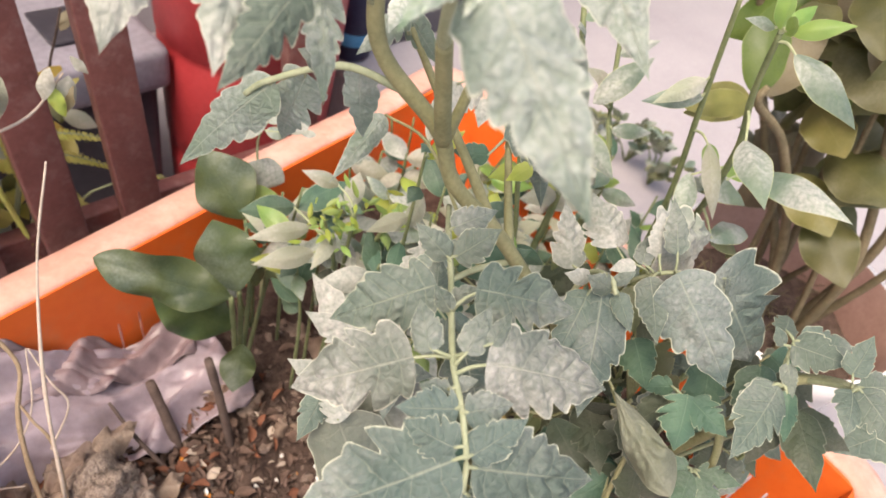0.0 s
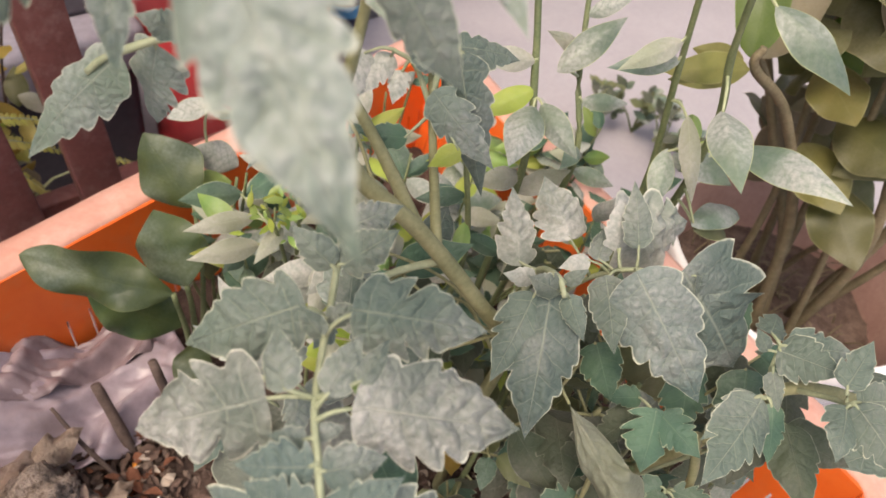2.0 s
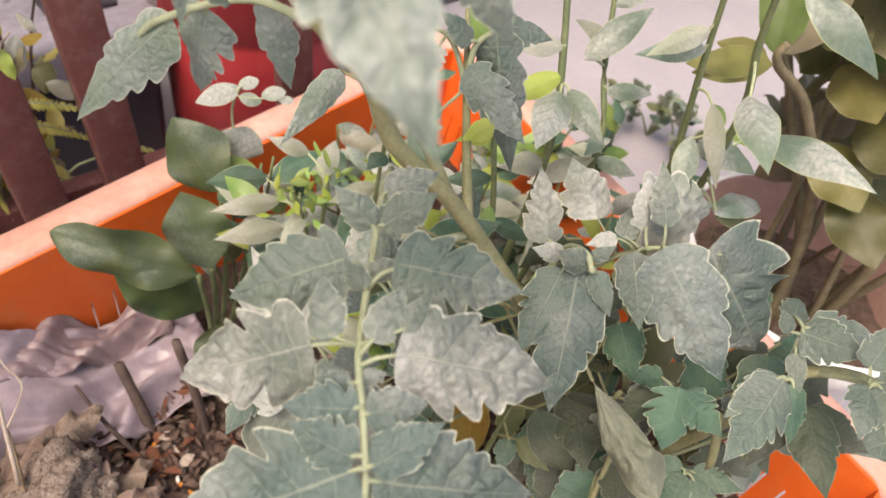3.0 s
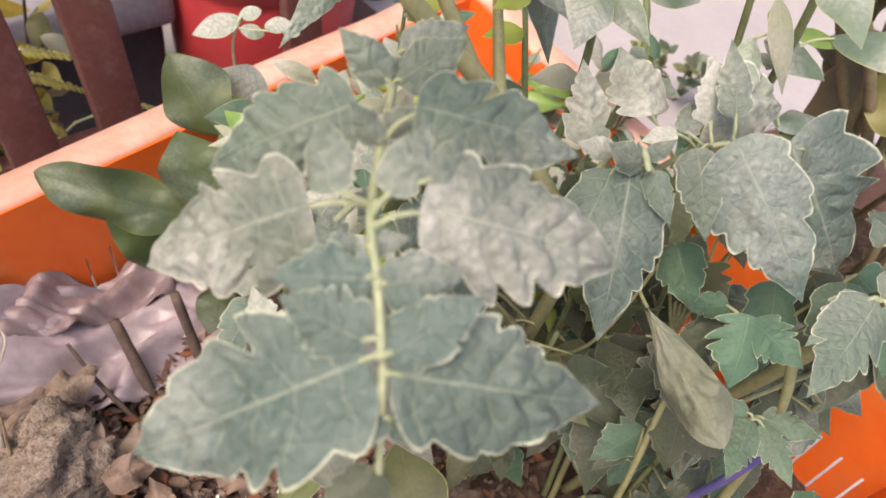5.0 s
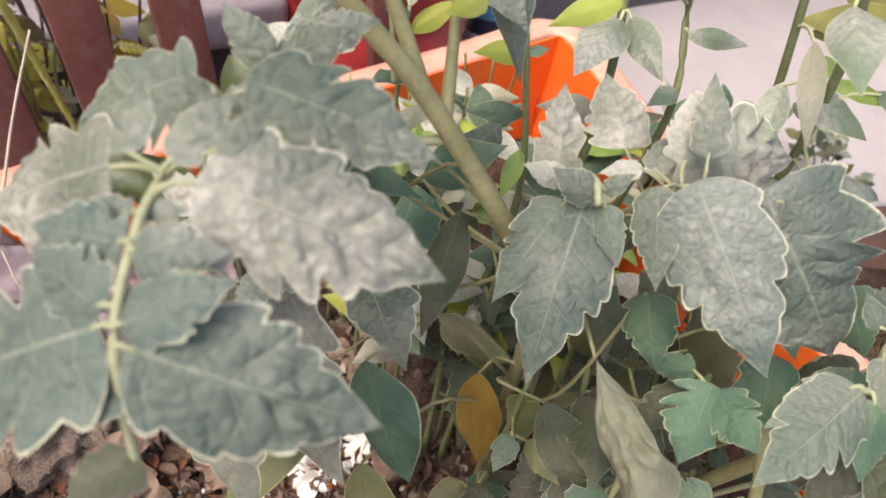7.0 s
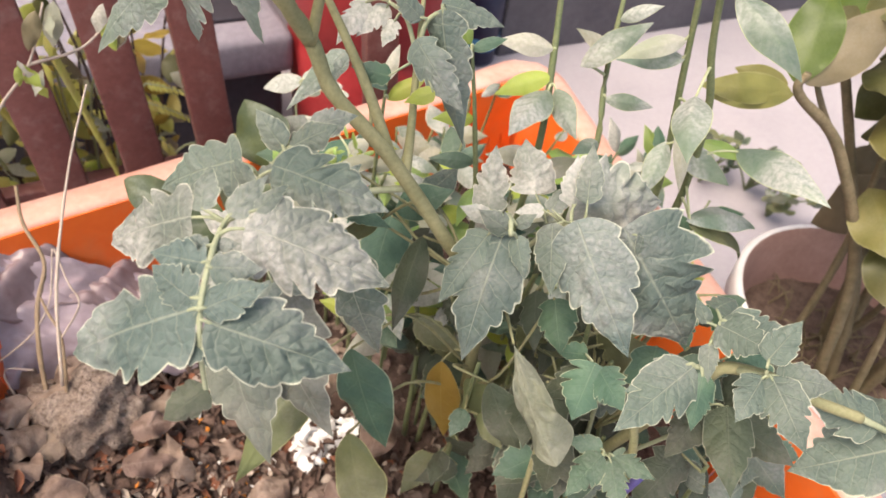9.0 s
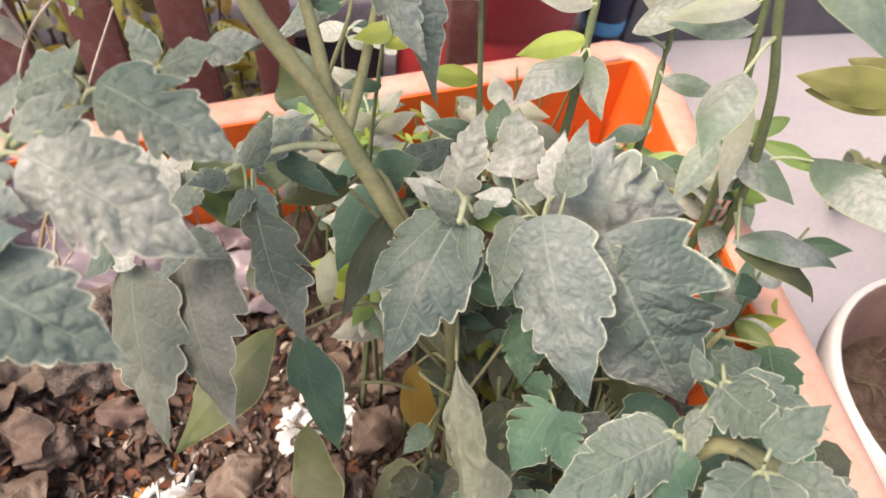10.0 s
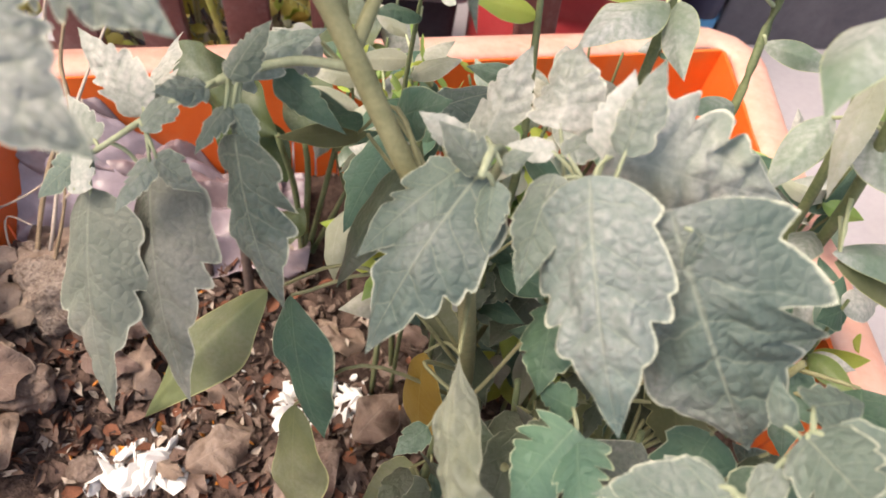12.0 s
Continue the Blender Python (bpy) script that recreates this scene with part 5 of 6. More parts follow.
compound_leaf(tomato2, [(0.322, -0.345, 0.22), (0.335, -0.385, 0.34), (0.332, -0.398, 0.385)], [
    lf((0.331, -0.398, 0.388), (0.313, -0.428, 0.372), 0.6, (-0.6, -0.3, 0.6), lobed=0.15, mat=TOMATO_DULL_SHADED),
    lf((0.329, -0.392, 0.384), (0.308, -0.398, 0.358), 0.6, (-0.6, -0.3, 0.6), lobed=0.2, mat=TOMATO_DULL_SHADED),
    lf((0.335, -0.400, 0.380), (0.352, -0.430, 0.372), 0.6, (-0.6, -0.3, 0.6), lobed=0.2, mat=TOMATO_DULL_SHADED),
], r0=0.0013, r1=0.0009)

# leaves hanging on the lower stems, some yellowed or withered
hung(tomato, [(0.268, -0.294, 0.37), (0.264, -0.315, 0.392)], (0.2594, -0.3334, 0.3885), (0.2570, -0.3825, 0.3630), 0.38, WITHER, (-0.75, -0.35, 0.5), label="withered grey-olive leaf, curled at the edges", kind="club", wave=0.22, pucker=0.24, curl=0.45, rows=60, cols=9, fold=0.35, bend=0.7)
hung(tomato, [(0.28, -0.288, 0.31), (0.274, -0.280, 0.308)], (0.2665, -0.2795, 0.300), (0.2725, -0.2925, 0.231), 0.32, YELLOW, label="yellowed leaf", kind="long", bend=0.4)
hung(tomato, [(0.285, -0.284, 0.30), (0.25, -0.27, 0.34)], (0.2118, -0.271, 0.330), (0.2255, -0.299, 0.262), 0.42, TOMATO_GREEN, kind="long", bend=0.5)
hung(tomato, [(0.290, -0.282, 0.26), (0.24, -0.285, 0.30)], (0.2125, -0.277, 0.2525), (0.216, -0.318, 0.185), 0.42, OLIVE, kind="long", bend=0.4)
hung(tomato, [(0.285, -0.284, 0.29), (0.24, -0.270, 0.345)], (0.2018, -0.254, 0.310), (0.1447, -0.2734, 0.238), 0.30, OLIVE, kind="long", bend=0.7, fold=0.5, wave=0.12)
hung(tomato, [(0.285, -0.284, 0.29), (0.262, -0.296, 0.32)], (0.2755, -0.312, 0.318), (0.282, -0.345, 0.290), 0.55, TOMATO_DULL_SHADED, kind="oval", bend=0.4)
hung(tomato, [(0.288, -0.283, 0.27), (0.276, -0.316, 0.33)], (0.288, -0.322, 0.395), (0.283, -0.342, 0.378), 0.8, TOMATO_GREEN, kind="tomato", lobed=0.3)
hung(tomato, [(0.275, -0.290, 0.35), (0.262, -0.272, 0.385)], (0.250, -0.262, 0.392), (0.228, -0.282, 0.350), 0.32, TOMATO_DULL_SHADED, kind="long", fold=0.5)
hung(tomato, [(0.255, -0.290, 0.40), (0.245, -0.262, 0.415)], (0.2360, -0.2387, 0.3847), (0.2085, -0.2489, 0.4165), 0.46, TOMATO_GREEN, kind="long", bend=0.4)
hung(tomato, [(0.270, -0.293, 0.37), (0.262, -0.262, 0.40)], (0.258, -0.245, 0.400), (0.290, -0.225, 0.395), 0.42, TOMATO, kind="long", bend=0.4)
# inner foliage, mostly in the leaf colour darkened to stand for its own shade
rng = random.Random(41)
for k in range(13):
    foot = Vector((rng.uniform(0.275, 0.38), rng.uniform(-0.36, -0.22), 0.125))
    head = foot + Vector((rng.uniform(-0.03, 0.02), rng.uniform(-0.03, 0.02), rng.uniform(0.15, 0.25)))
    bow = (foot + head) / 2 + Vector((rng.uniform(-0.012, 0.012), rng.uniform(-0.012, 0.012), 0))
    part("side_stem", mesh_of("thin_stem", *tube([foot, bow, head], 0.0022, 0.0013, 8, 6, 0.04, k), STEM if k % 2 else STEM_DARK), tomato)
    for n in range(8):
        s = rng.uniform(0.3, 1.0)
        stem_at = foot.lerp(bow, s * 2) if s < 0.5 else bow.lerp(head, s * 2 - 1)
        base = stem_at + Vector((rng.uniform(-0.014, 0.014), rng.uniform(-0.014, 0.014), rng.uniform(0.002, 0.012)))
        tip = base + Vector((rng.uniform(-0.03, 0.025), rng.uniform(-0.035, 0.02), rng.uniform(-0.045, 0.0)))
        hung(tomato, [stem_at], base, tip, rng.uniform(0.5, 0.75), rng.choice([TOMATO_DULL_SHADED, TOMATO_DULL_SHADED, TOMATO_GREEN, OLIVE, TOMATO_DULL_SHADED]), kind="tomato", lobed=rng.uniform(0.2, 0.5), rows=20, cols=3)

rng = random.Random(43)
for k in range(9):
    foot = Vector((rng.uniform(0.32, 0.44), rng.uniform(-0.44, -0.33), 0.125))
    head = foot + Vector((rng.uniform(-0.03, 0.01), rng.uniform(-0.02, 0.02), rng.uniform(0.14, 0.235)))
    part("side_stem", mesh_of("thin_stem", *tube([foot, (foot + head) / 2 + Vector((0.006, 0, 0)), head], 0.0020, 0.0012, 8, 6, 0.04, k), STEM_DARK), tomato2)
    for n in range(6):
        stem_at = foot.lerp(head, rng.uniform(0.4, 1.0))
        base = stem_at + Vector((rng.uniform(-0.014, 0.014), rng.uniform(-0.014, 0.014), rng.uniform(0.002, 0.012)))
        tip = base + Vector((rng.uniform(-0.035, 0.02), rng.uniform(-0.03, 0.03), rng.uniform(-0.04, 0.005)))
        hung(tomato2, [stem_at], base, tip, rng.uniform(0.5, 0.75), rng.choice([TOMATO_DULL_SHADED, TOMATO_GREEN, TOMATO_GREEN, TOMATO]), kind="tomato", lobed=rng.uniform(0.2, 0.5), rows=20, cols=3)

rng = random.Random(47)
for k in range(2):
    foot = Vector((rng.uniform(0.40, 0.47), rng.uniform(-0.43, -0.30), 0.125))
    head = foot + Vector((rng.uniform(-0.02, 0.02), rng.uniform(-0.02, 0.02), rng.uniform(0.13, 0.20)))
    part("side_stem", mesh_of("thin_stem", *tube([foot, (foot + head) / 2 + Vector((0.006, 0, 0)), head], 0.0020, 0.0012, 8, 6, 0.04, k), STEM_DARK), tomato2)
    for n in range(8):
        stem_at = foot.lerp(head, rng.uniform(0.55, 1.0))
        base = stem_at + Vector((rng.uniform(-0.014, 0.014), rng.uniform(-0.014, 0.014), rng.uniform(0.002, 0.012)))
        tip = base + Vector((rng.uniform(-0.045, 0.02), rng.uniform(-0.04, 0.03), rng.uniform(-0.035, 0.0)))
        hung(tomato2, [stem_at], base, tip, rng.uniform(0.55, 0.8), rng.choice([TOMATO_DULL_SHADED, TOMATO_GREEN, TOMATO_DULL_SHADED, TOMATO]), kind="tomato", lobed=rng.uniform(0.2, 0.5), rows=20, cols=3)

for base, tip, mat in (((0.345, -0.372, 0.385), (0.330, -0.392, 0.350), TOMATO_GREEN), ((0.352, -0.360, 0.372), (0.362, -0.392, 0.345), TOMATO_DULL_SHADED), ((0.338, -0.352, 0.370), (0.322, -0.372, 0.338), TOMATO_GREEN), ((0.365, -0.385, 0.380), (0.350, -0.410, 0.350), TOMATO_DULL_SHADED), ((0.372, -0.372, 0.372), (0.392, -0.395, 0.350), TOMATO_GREEN)):
    hung(tomato2, [(0.326, -0.352, 0.300)], base, tip, 0.66, mat, kind="tomato", lobed=0.35, rows=30, cols=5)

# green leaves low between the plants and the crate's side wall
for base, tip, ratio, mat in (
    ((0.3700, -0.2960, 0.3640), (0.3648, -0.3125, 0.3400), 0.70, TOMATO_GREEN),
    ((0.3560, -0.2900, 0.3600), (0.3500, -0.3080, 0.3360), 0.66, OLIVE),
    ((0.3800, -0.3080, 0.3600), (0.3760, -0.3330, 0.3330), 0.66, TOMATO_DULL_SHADED),
    ((0.3440, -0.2880, 0.3520), (0.3390, -0.3080, 0.3260), 0.60, TOMATO_DULL_SHADED),
    ((0.3860, -0.3200, 0.3550), (0.3880, -0.3450, 0.3280), 0.62, TOMATO_GREEN),
    ((0.3620, -0.3060, 0.3420), (0.3520, -0.3240, 0.3180), 0.60, TOMATO_DULL_SHADED),
):
    hung(tomato2, [(0.340, -0.330, 0.300), ((base[0] + 0.340) / 2 + 0.006, (base[1] - 0.330) / 2, (base[2] + 0.300) / 2)], base, tip, ratio, mat, (-0.6, -0.5, 0.55), kind="tomato", lobed=0.35, rows=30, cols=5)

# ---- pepper plants at the back and side of the crate ----
PEP = dict(kind="long", pucker=0.03, fold=0.34, bend=0.9, curl=0.04, wave=0.03, rows=22, cols=4, veins=6.0)


def pepper(base, stems, leaves, label, mat=None):
    plant = thing("pepper_plant", base, label, "pepper plant", "pepper plants in the crate")
    for pts, r0, r1 in stems:
        part("stem", mesh_of("pepper_stem", *tube(pts, r0, r1, 8, 6, 0.04), STEM_DARK), plant)
    for b, t, ratio, face, own in leaves:
        b, t = Vector(b), Vector(t)
        stems_at = [q for pts, *_ in stems for q in smooth_line(pts, 8)]
        near = min(stems_at, key=lambda q: (q - b).length)
        leaf = one_leaf("leaf", plant, b, t, own or mat or PEPPER, face, ratio=0.84 * ratio, **PEP)
        if (near - b).length > 0.002:
            part("stalk", mesh_of("leaf_stalk", *tube([near, (near + b) / 2 + Vector((0, 0, 0.002)), b + (t - b) * 0.05], 0.0009, 0.0006, 6, 4), STEM_PALE), leaf)
    return plant


OUT = (-0.55, -0.45, 0.7)
pepper((0.415, -0.27, 0.135), [
    ([(0.415, -0.27, 0.12), (0.406, -0.271, 0.30), (0.400, -0.270, 0.39), (0.388, -0.262, 0.465), (0.376, -0.256, 0.53)], 0.0026, 0.0014),
    ([(0.408, -0.271, 0.28), (0.398, -0.288, 0.38), (0.378, -0.294, 0.455), (0.364, -0.289, 0.495), (0.352, -0.288, 0.530)], 0.0024, 0.0014),
], [
    ((0.351, -0.298, 0.526), (0.360, -0.336, 0.508), 0.42, (-0.6, -0.1, 0.8), None),
    ((0.404, -0.300, 0.438), (0.397, -0.359, 0.451), 0.38, (-0.55, 0.15, 0.8), None),
    ((0.352, -0.300, 0.480), (0.322, -0.331, 0.4735), 0.46, (-0.7, -0.2, 0.7), None),
    ((0.384, -0.278, 0.450), (0.366, -0.306, 0.424), 0.28, (-0.7, -0.2, 0.6), PALE),
    ((0.350, -0.288, 0.532), (0.346, -0.279, 0.556), 0.45, OUT, PEPPER_YOUNG),
    ((0.350, -0.290, 0.532), (0.333, -0.296, 0.545), 0.42, OUT, PEPPER_YOUNG),
    ((0.352, -0.292, 0.532), (0.360, -0.312, 0.545), 0.42, OUT, PEPPER_YOUNG),
    ((0.349, -0.286, 0.532), (0.336, -0.276, 0.534), 0.42, OUT, None),
    ((0.354, -0.288, 0.530), (0.374, -0.290, 0.540), 0.42, OUT, PEPPER_YOUNG),
    ((0.376, -0.256, 0.528), (0.362, -0.250, 0.538), 0.42, OUT, None),
    ((0.376, -0.256, 0.528), (0.380, -0.240, 0.545), 0.42, OUT, PEPPER_YOUNG),
    ((0.386, -0.262, 0.470), (0.362, -0.240, 0.460), 0.40, OUT, None),
    ((0.384, -0.260, 0.480), (0.352, -0.250, 0.468), 0.36, OUT, PALE),
    ((0.381, -0.308, 0.402), (0.448, -0.311, 0.376), 0.28, (-0.35, -0.1, 0.9), None),
    ((0.382, -0.310, 0.400), (0.452, -0.310, 0.348), 0.24, (-0.4, -0.1, 0.8), OLIVE),
    ((0.382, -0.288, 0.423), (0.432, -0.275, 0.396), 0.34, (-0.4, -0.2, 0.9), None),
    ((0.384, -0.286, 0.436), (0.420, -0.268, 0.430), 0.30, (0.1, 0.2, 0.9), PEPPER_YOUNG),
    ((0.396, -0.284, 0.385), (0.372, -0.308, 0.392), 0.42, OUT, None),
    ((0.3777, -0.284, 0.4341), (0.3975, -0.3102, 0.4234), 0.50, (-0.5, -0.3, 0.8), None),
    ((0.3756, -0.2797, 0.4346), (0.3571, -0.2932, 0.4128), 0.48, (-0.6, -0.4, 0.6), None),
    ((0.3894, -0.2871, 0.437), (0.4104, -0.3078, 0.4331), 0.36, (-0.4, -0.2, 0.9), PEPPER_YOUNG),
], "pepper plant with smooth dusty pointed leaves, in the orange crate")
pepper((0.350, -0.215, 0.135), [
    ([(0.352, -0.215, 0.12), (0.342, -0.225, 0.30), (0.340, -0.228, 0.40), (0.346, -0.212, 0.45), (0.356, -0.190, 0.49)], 0.0026, 0.0016),
], [
    ((0.341, -0.222, 0.434), (0.304, -0.242, 0.426), 0.55, (-0.5, -0.3, 0.8), None),
    ((0.343, -0.224, 0.436), (0.338, -0.256, 0.426), 0.48, (-0.7, -0.1, 0.6), None),
    ((0.346, -0.212, 0.452), (0.318, -0.196, 0.452), 0.45, OUT, PALE),
    ((0.344, -0.218, 0.440), (0.318, -0.205, 0.424), 0.45, OUT, LIME),
    ((0.352, -0.198, 0.478), (0.330, -0.205, 0.492), 0.42, OUT, None),
    ((0.354, -0.194, 0.485), (0.375, -0.200, 0.492), 0.42, OUT, None),
    ((0.341, -0.228, 0.392), (0.308, -0.222, 0.398), 0.45, OUT, PALE),
    ((0.341, -0.228, 0.380), (0.370, -0.240, 0.392), 0.45, OUT, PALE),
], "pepper plant with pale dusty leaves, in the orange crate")
pepper((0.385, -0.20, 0.135), [
    ([(0.390, -0.20, 0.12), (0.380, -0.225, 0.30), (0.377, -0.236, 0.39), (0.388, -0.214, 0.43), (0.404, -0.192, 0.47)], 0.0024, 0.0014),
], [
    ((0.368, -0.212, 0.438), (0.405, -0.219, 0.464), 0.42, (-0.4, -0.3, 0.8), None),
    ((0.392, -0.208, 0.440), (0.372, -0.196, 0.452), 0.42, OUT, PALE),
    ((0.398, -0.200, 0.456), (0.414, -0.214, 0.470), 0.42, OUT, None),
    ((0.402, -0.194, 0.468), (0.392, -0.182, 0.486), 0.42, OUT, PEPPER_YOUNG),
    ((0.384, -0.222, 0.420), (0.412, -0.236, 0.418), 0.38, OUT, None),
    ((0.379, -0.234, 0.400), (0.352, -0.242, 0.402), 0.42, OUT, None),
    ((0.378, -0.236, 0.385), (0.400, -0.254, 0.376), 0.42, OUT, None),
], "slim pepper plant with pointed leaves, in the orange crate")
pepper((0.30, -0.20, 0.135), [
    ([(0.302, -0.21, 0.12), (0.300, -0.228, 0.28), (0.300, -0.236, 0.36), (0.296, -0.224, 0.42), (0.294, -0.210, 0.46)], 0.0026, 0.0009),
    ([(0.275, -0.19, 0.12), (0.262, -0.185, 0.28), (0.258, -0.190, 0.36), (0.262, -0.186, 0.43)], 0.0020, 0.0008),
], [
    ((0.294, -0.211, 0.458), (0.276, -0.222, 0.462), 0.42, OUT, None),
    ((0.294, -0.210, 0.458), (0.312, -0.214, 0.464), 0.42, OUT, TOMATO_GREEN),
    ((0.294, -0.209, 0.460), (0.288, -0.196, 0.478), 0.42, OUT, PEPPER_YOUNG),
    ((0.262, -0.187, 0.428), (0.246, -0.196, 0.436), 0.45, OUT, TOMATO_GREEN),
    ((0.262, -0.186, 0.430), (0.272, -0.178, 0.446), 0.42, OUT, PALE),
    ((0.298, -0.232, 0.385), (0.282, -0.245, 0.372), 0.42, OUT, PEPPER_YOUNG),
    ((0.300, -0.234, 0.375), (0.320, -0.248, 0.36), 0.42, OUT, TOMATO_GREEN),
    ((0.298, -0.228, 0.40), (0.276, -0.215, 0.398), 0.45, OUT, TOMATO_GREEN),
    ((0.296, -0.222, 0.425), (0.270, -0.222, 0.430), 0.45, OUT, LIME),
    ((0.262, -0.188, 0.40), (0.240, -0.200, 0.408), 0.45, OUT, TOMATO_GREEN),
    ((0.262, -0.188, 0.42), (0.285, -0.190, 0.432), 0.45, OUT, LIME),
    ((0.260, -0.188, 0.38), (0.236, -0.180, 0.372), 0.45, OUT, PALE),
    ((0.258, -0.188, 0.36), (0.236, -0.205, 0.352), 0.45, OUT, TOMATO_GREEN),
    ((0.260, -0.188, 0.37), (0.285, -0.175, 0.372), 0.45, OUT, PALE),
], "pepper plant with fresh green and lime leaves, in the orange crate")
# seedling with fine flower buds and bleached leaves at the back
bud_plant = pepper((0.27, -0.13, 0.135), [
    ([(0.275, -0.12, 0.12), (0.272, -0.130, 0.25), (0.270, -0.136, 0.335)], 0.0022, 0.0012),
    ([(0.272, -0.128, 0.24), (0.258, -0.134, 0.30), (0.250, -0.128, 0.335)], 0.0016, 0.0010),
    ([(0.272, -0.128, 0.24), (0.285, -0.142, 0.30), (0.290, -0.148, 0.33)], 0.0016, 0.0010),
], [
    ((0.252, -0.116, 0.312), (0.211, -0.104, 0.312), 0.36, OUT, PALE),
    ((0.246, -0.130, 0.304), (0.203, -0.122, 0.309), 0.40, OUT, PALE),
    ((0.262, -0.130, 0.31), (0.235, -0.140, 0.302), 0.40, OUT, PALE),
    ((0.262, -0.086, 0.302), (0.224, -0.074, 0.305), 0.55, OUT, TOMATO_GREEN),
    ((0.272, -0.128, 0.33), (0.296, -0.108, 0.336), 0.5, OUT, PALE),
    ((0.268, -0.120, 0.345), (0.248, -0.105, 0.355), 0.45, OUT, PALE),
    ((0.286, -0.140, 0.32), (0.305, -0.155, 0.318), 0.45, OUT, PALE),
    ((0.286, -0.140, 0.30), (0.272, -0.165, 0.296), 0.45, OUT, TOMATO_GREEN),
    ((0.262, -0.130, 0.28), (0.235, -0.150, 0.276), 0.5, OUT, TOMATO_DULL_SHADED),
    ((0.262, -0.130, 0.27), (0.248, -0.160, 0.272), 0.5, OUT, PALE),
], "bushy pepper seedling with bleached leaves and lime flower buds")
rng = random.Random(61)
for k in range(60):
    c = rng.choice([(0.270, -0.136, 0.335), (0.250, -0.128, 0.335), (0.290, -0.148, 0.33), (0.262, -0.132, 0.315)])
    p = Vector(c) + Vector((rng.gauss(0, 0.006), rng.gauss(0, 0.006), rng.gauss(0, 0.008)))
    d = Vector((rng.uniform(-1, 1), rng.uniform(-1, 1), rng.uniform(-0.2, 1))).normalized()
    one_leaf("bud", bud_plant, p, p + d * rng.uniform(0.006, 0.013), rng.choice([LIME, PEPPER_YOUNG, PEPPER_YOUNG]), None, rng.uniform(-60, 60), pooled=2, kind="oval", ratio=0.35, rows=6, cols=2, pucker=0.0)

# pale and green small leaves that fill the back of the crate
filler = thing("pepper_plant", (0.40, -0.10, 0.135), "low bushy pepper plants with bleached and green leaves", "pepper plant", "pepper plants in the crate")
rng = random.Random(71)
fill_stems = []
for k in range(44):
    x0, y0 = rng.uniform(0.24, 0.54), rng.uniform(-0.26, -0.06)
    top = Vector((x0 + rng.uniform(-0.02, 0.02), y0 + rng.uniform(-0.02, 0.02), rng.uniform(0.20, 0.34)))
    fill_stems.append([Vector((x0, y0, 0.12)), Vector((x0, y0, top.z * 0.75)), top])
part("stem", mesh_of("fill_stem", *joined([tube(s, 0.0016, 0.0009, 6, 4) for s in fill_stems]), STEM_DARK), filler)
for s in fill_stems:
    for n in range(9):
        p = s[1].lerp(s[2], rng.uniform(0.0, 1.0))
        d = Vector((rng.uniform(-1, 1), rng.uniform(-1, 1), rng.uniform(-0.4, 0.5))).normalized()
        one_leaf("leaf", filler, p, p + d * rng.uniform(0.022, 0.044), rng.choice([PALE, PALE, TOMATO_DUSTY, TOMATO_DUSTY, TOMATO_GREEN, PEPPER, PEPPER, LIME, PEPPER_YOUNG, TOMATO_GREEN, TOMATO_GREEN]), (-0.3, -0.4, 0.85), rng.uniform(-30, 30), pooled=4, ratio=0.45, **dict(PEP, rows=12, cols=3))

# leafy young pepper plants along the crate's back wall
for number, (x0, x1, count) in enumerate(((0.20, 0.31, 15), (0.31, 0.42, 17), (0.40, 0.48, 8))):
    rng = random.Random(140 + number)
    mid_x = (x0 + x1) / 2
    back = -0.055 + 0.15 * (mid_x - 0.108)
    low = thing("pepper_plant", (mid_x, back - 0.02, 0.135), "young green pepper plant with dusty leaves beside the crate wall", "pepper plant", "pepper plants in the crate")
    shoots = []
    for n in range(3):
        x = x0 + (x1 - x0) * (n + 0.5) / 3
        pts = [(mid_x, back - 0.02, 0.125), ((mid_x + x) / 2, back - 0.018, 0.20), (x, back - 0.012 + rng.uniform(-0.015, 0.01), rng.uniform(0.255, 0.295))]
        part("stem", mesh_of("pepper_stem", *tube(pts, 0.0018, 0.0010, 7, 6, 0.04), STEM_DARK), low)
        shoots.append(smooth_line(pts, 8))
    for n in range(count):
        line = shoots[n % 3]
        b = line[rng.randint(len(line) // 2, len(line) - 1)]
        t = b + Vector((rng.uniform(-0.034, 0.030), rng.uniform(-0.040, 0.006), rng.uniform(-0.016, 0.014)))
        one_leaf("leaf", low, b, t, rng.choice([PEPPER, PEPPER, TOMATO_GREEN, PALE, TOMATO_GREEN, OLIVE, PALE]), (-0.4, -0.6, 0.7), rng.uniform(-25, 25), kind="oval", ratio=rng.uniform(0.36, 0.5), bend=0.7, pucker=0.05, fold=0.25, rows=20, cols=4)

# ---- dark broad-leaved seedling by the crate's back wall ----
broad = thing("broad_leaf_seedling", (0.20, -0.09, 0.135), "seedling with broad glossy dark green leaves by the crate's back wall", "seedling")
part("stem", mesh_of("broad_stem", *joined([
    tube([(0.215, -0.095, 0.12), (0.210, -0.095, 0.20), (0.200, -0.105, 0.262)], 0.0025, 0.0018, 8, 5),
    tube([(0.215, -0.095, 0.12), (0.218, -0.090, 0.21), (0.216, -0.090, 0.243)], 0.0025, 0.0018, 8, 5),
    tube([(0.215, -0.095, 0.12), (0.235, -0.075, 0.22), (0.246, -0.050, 0.266)], 0.0022, 0.0015, 8, 5)]), STEM_DARK), broad)
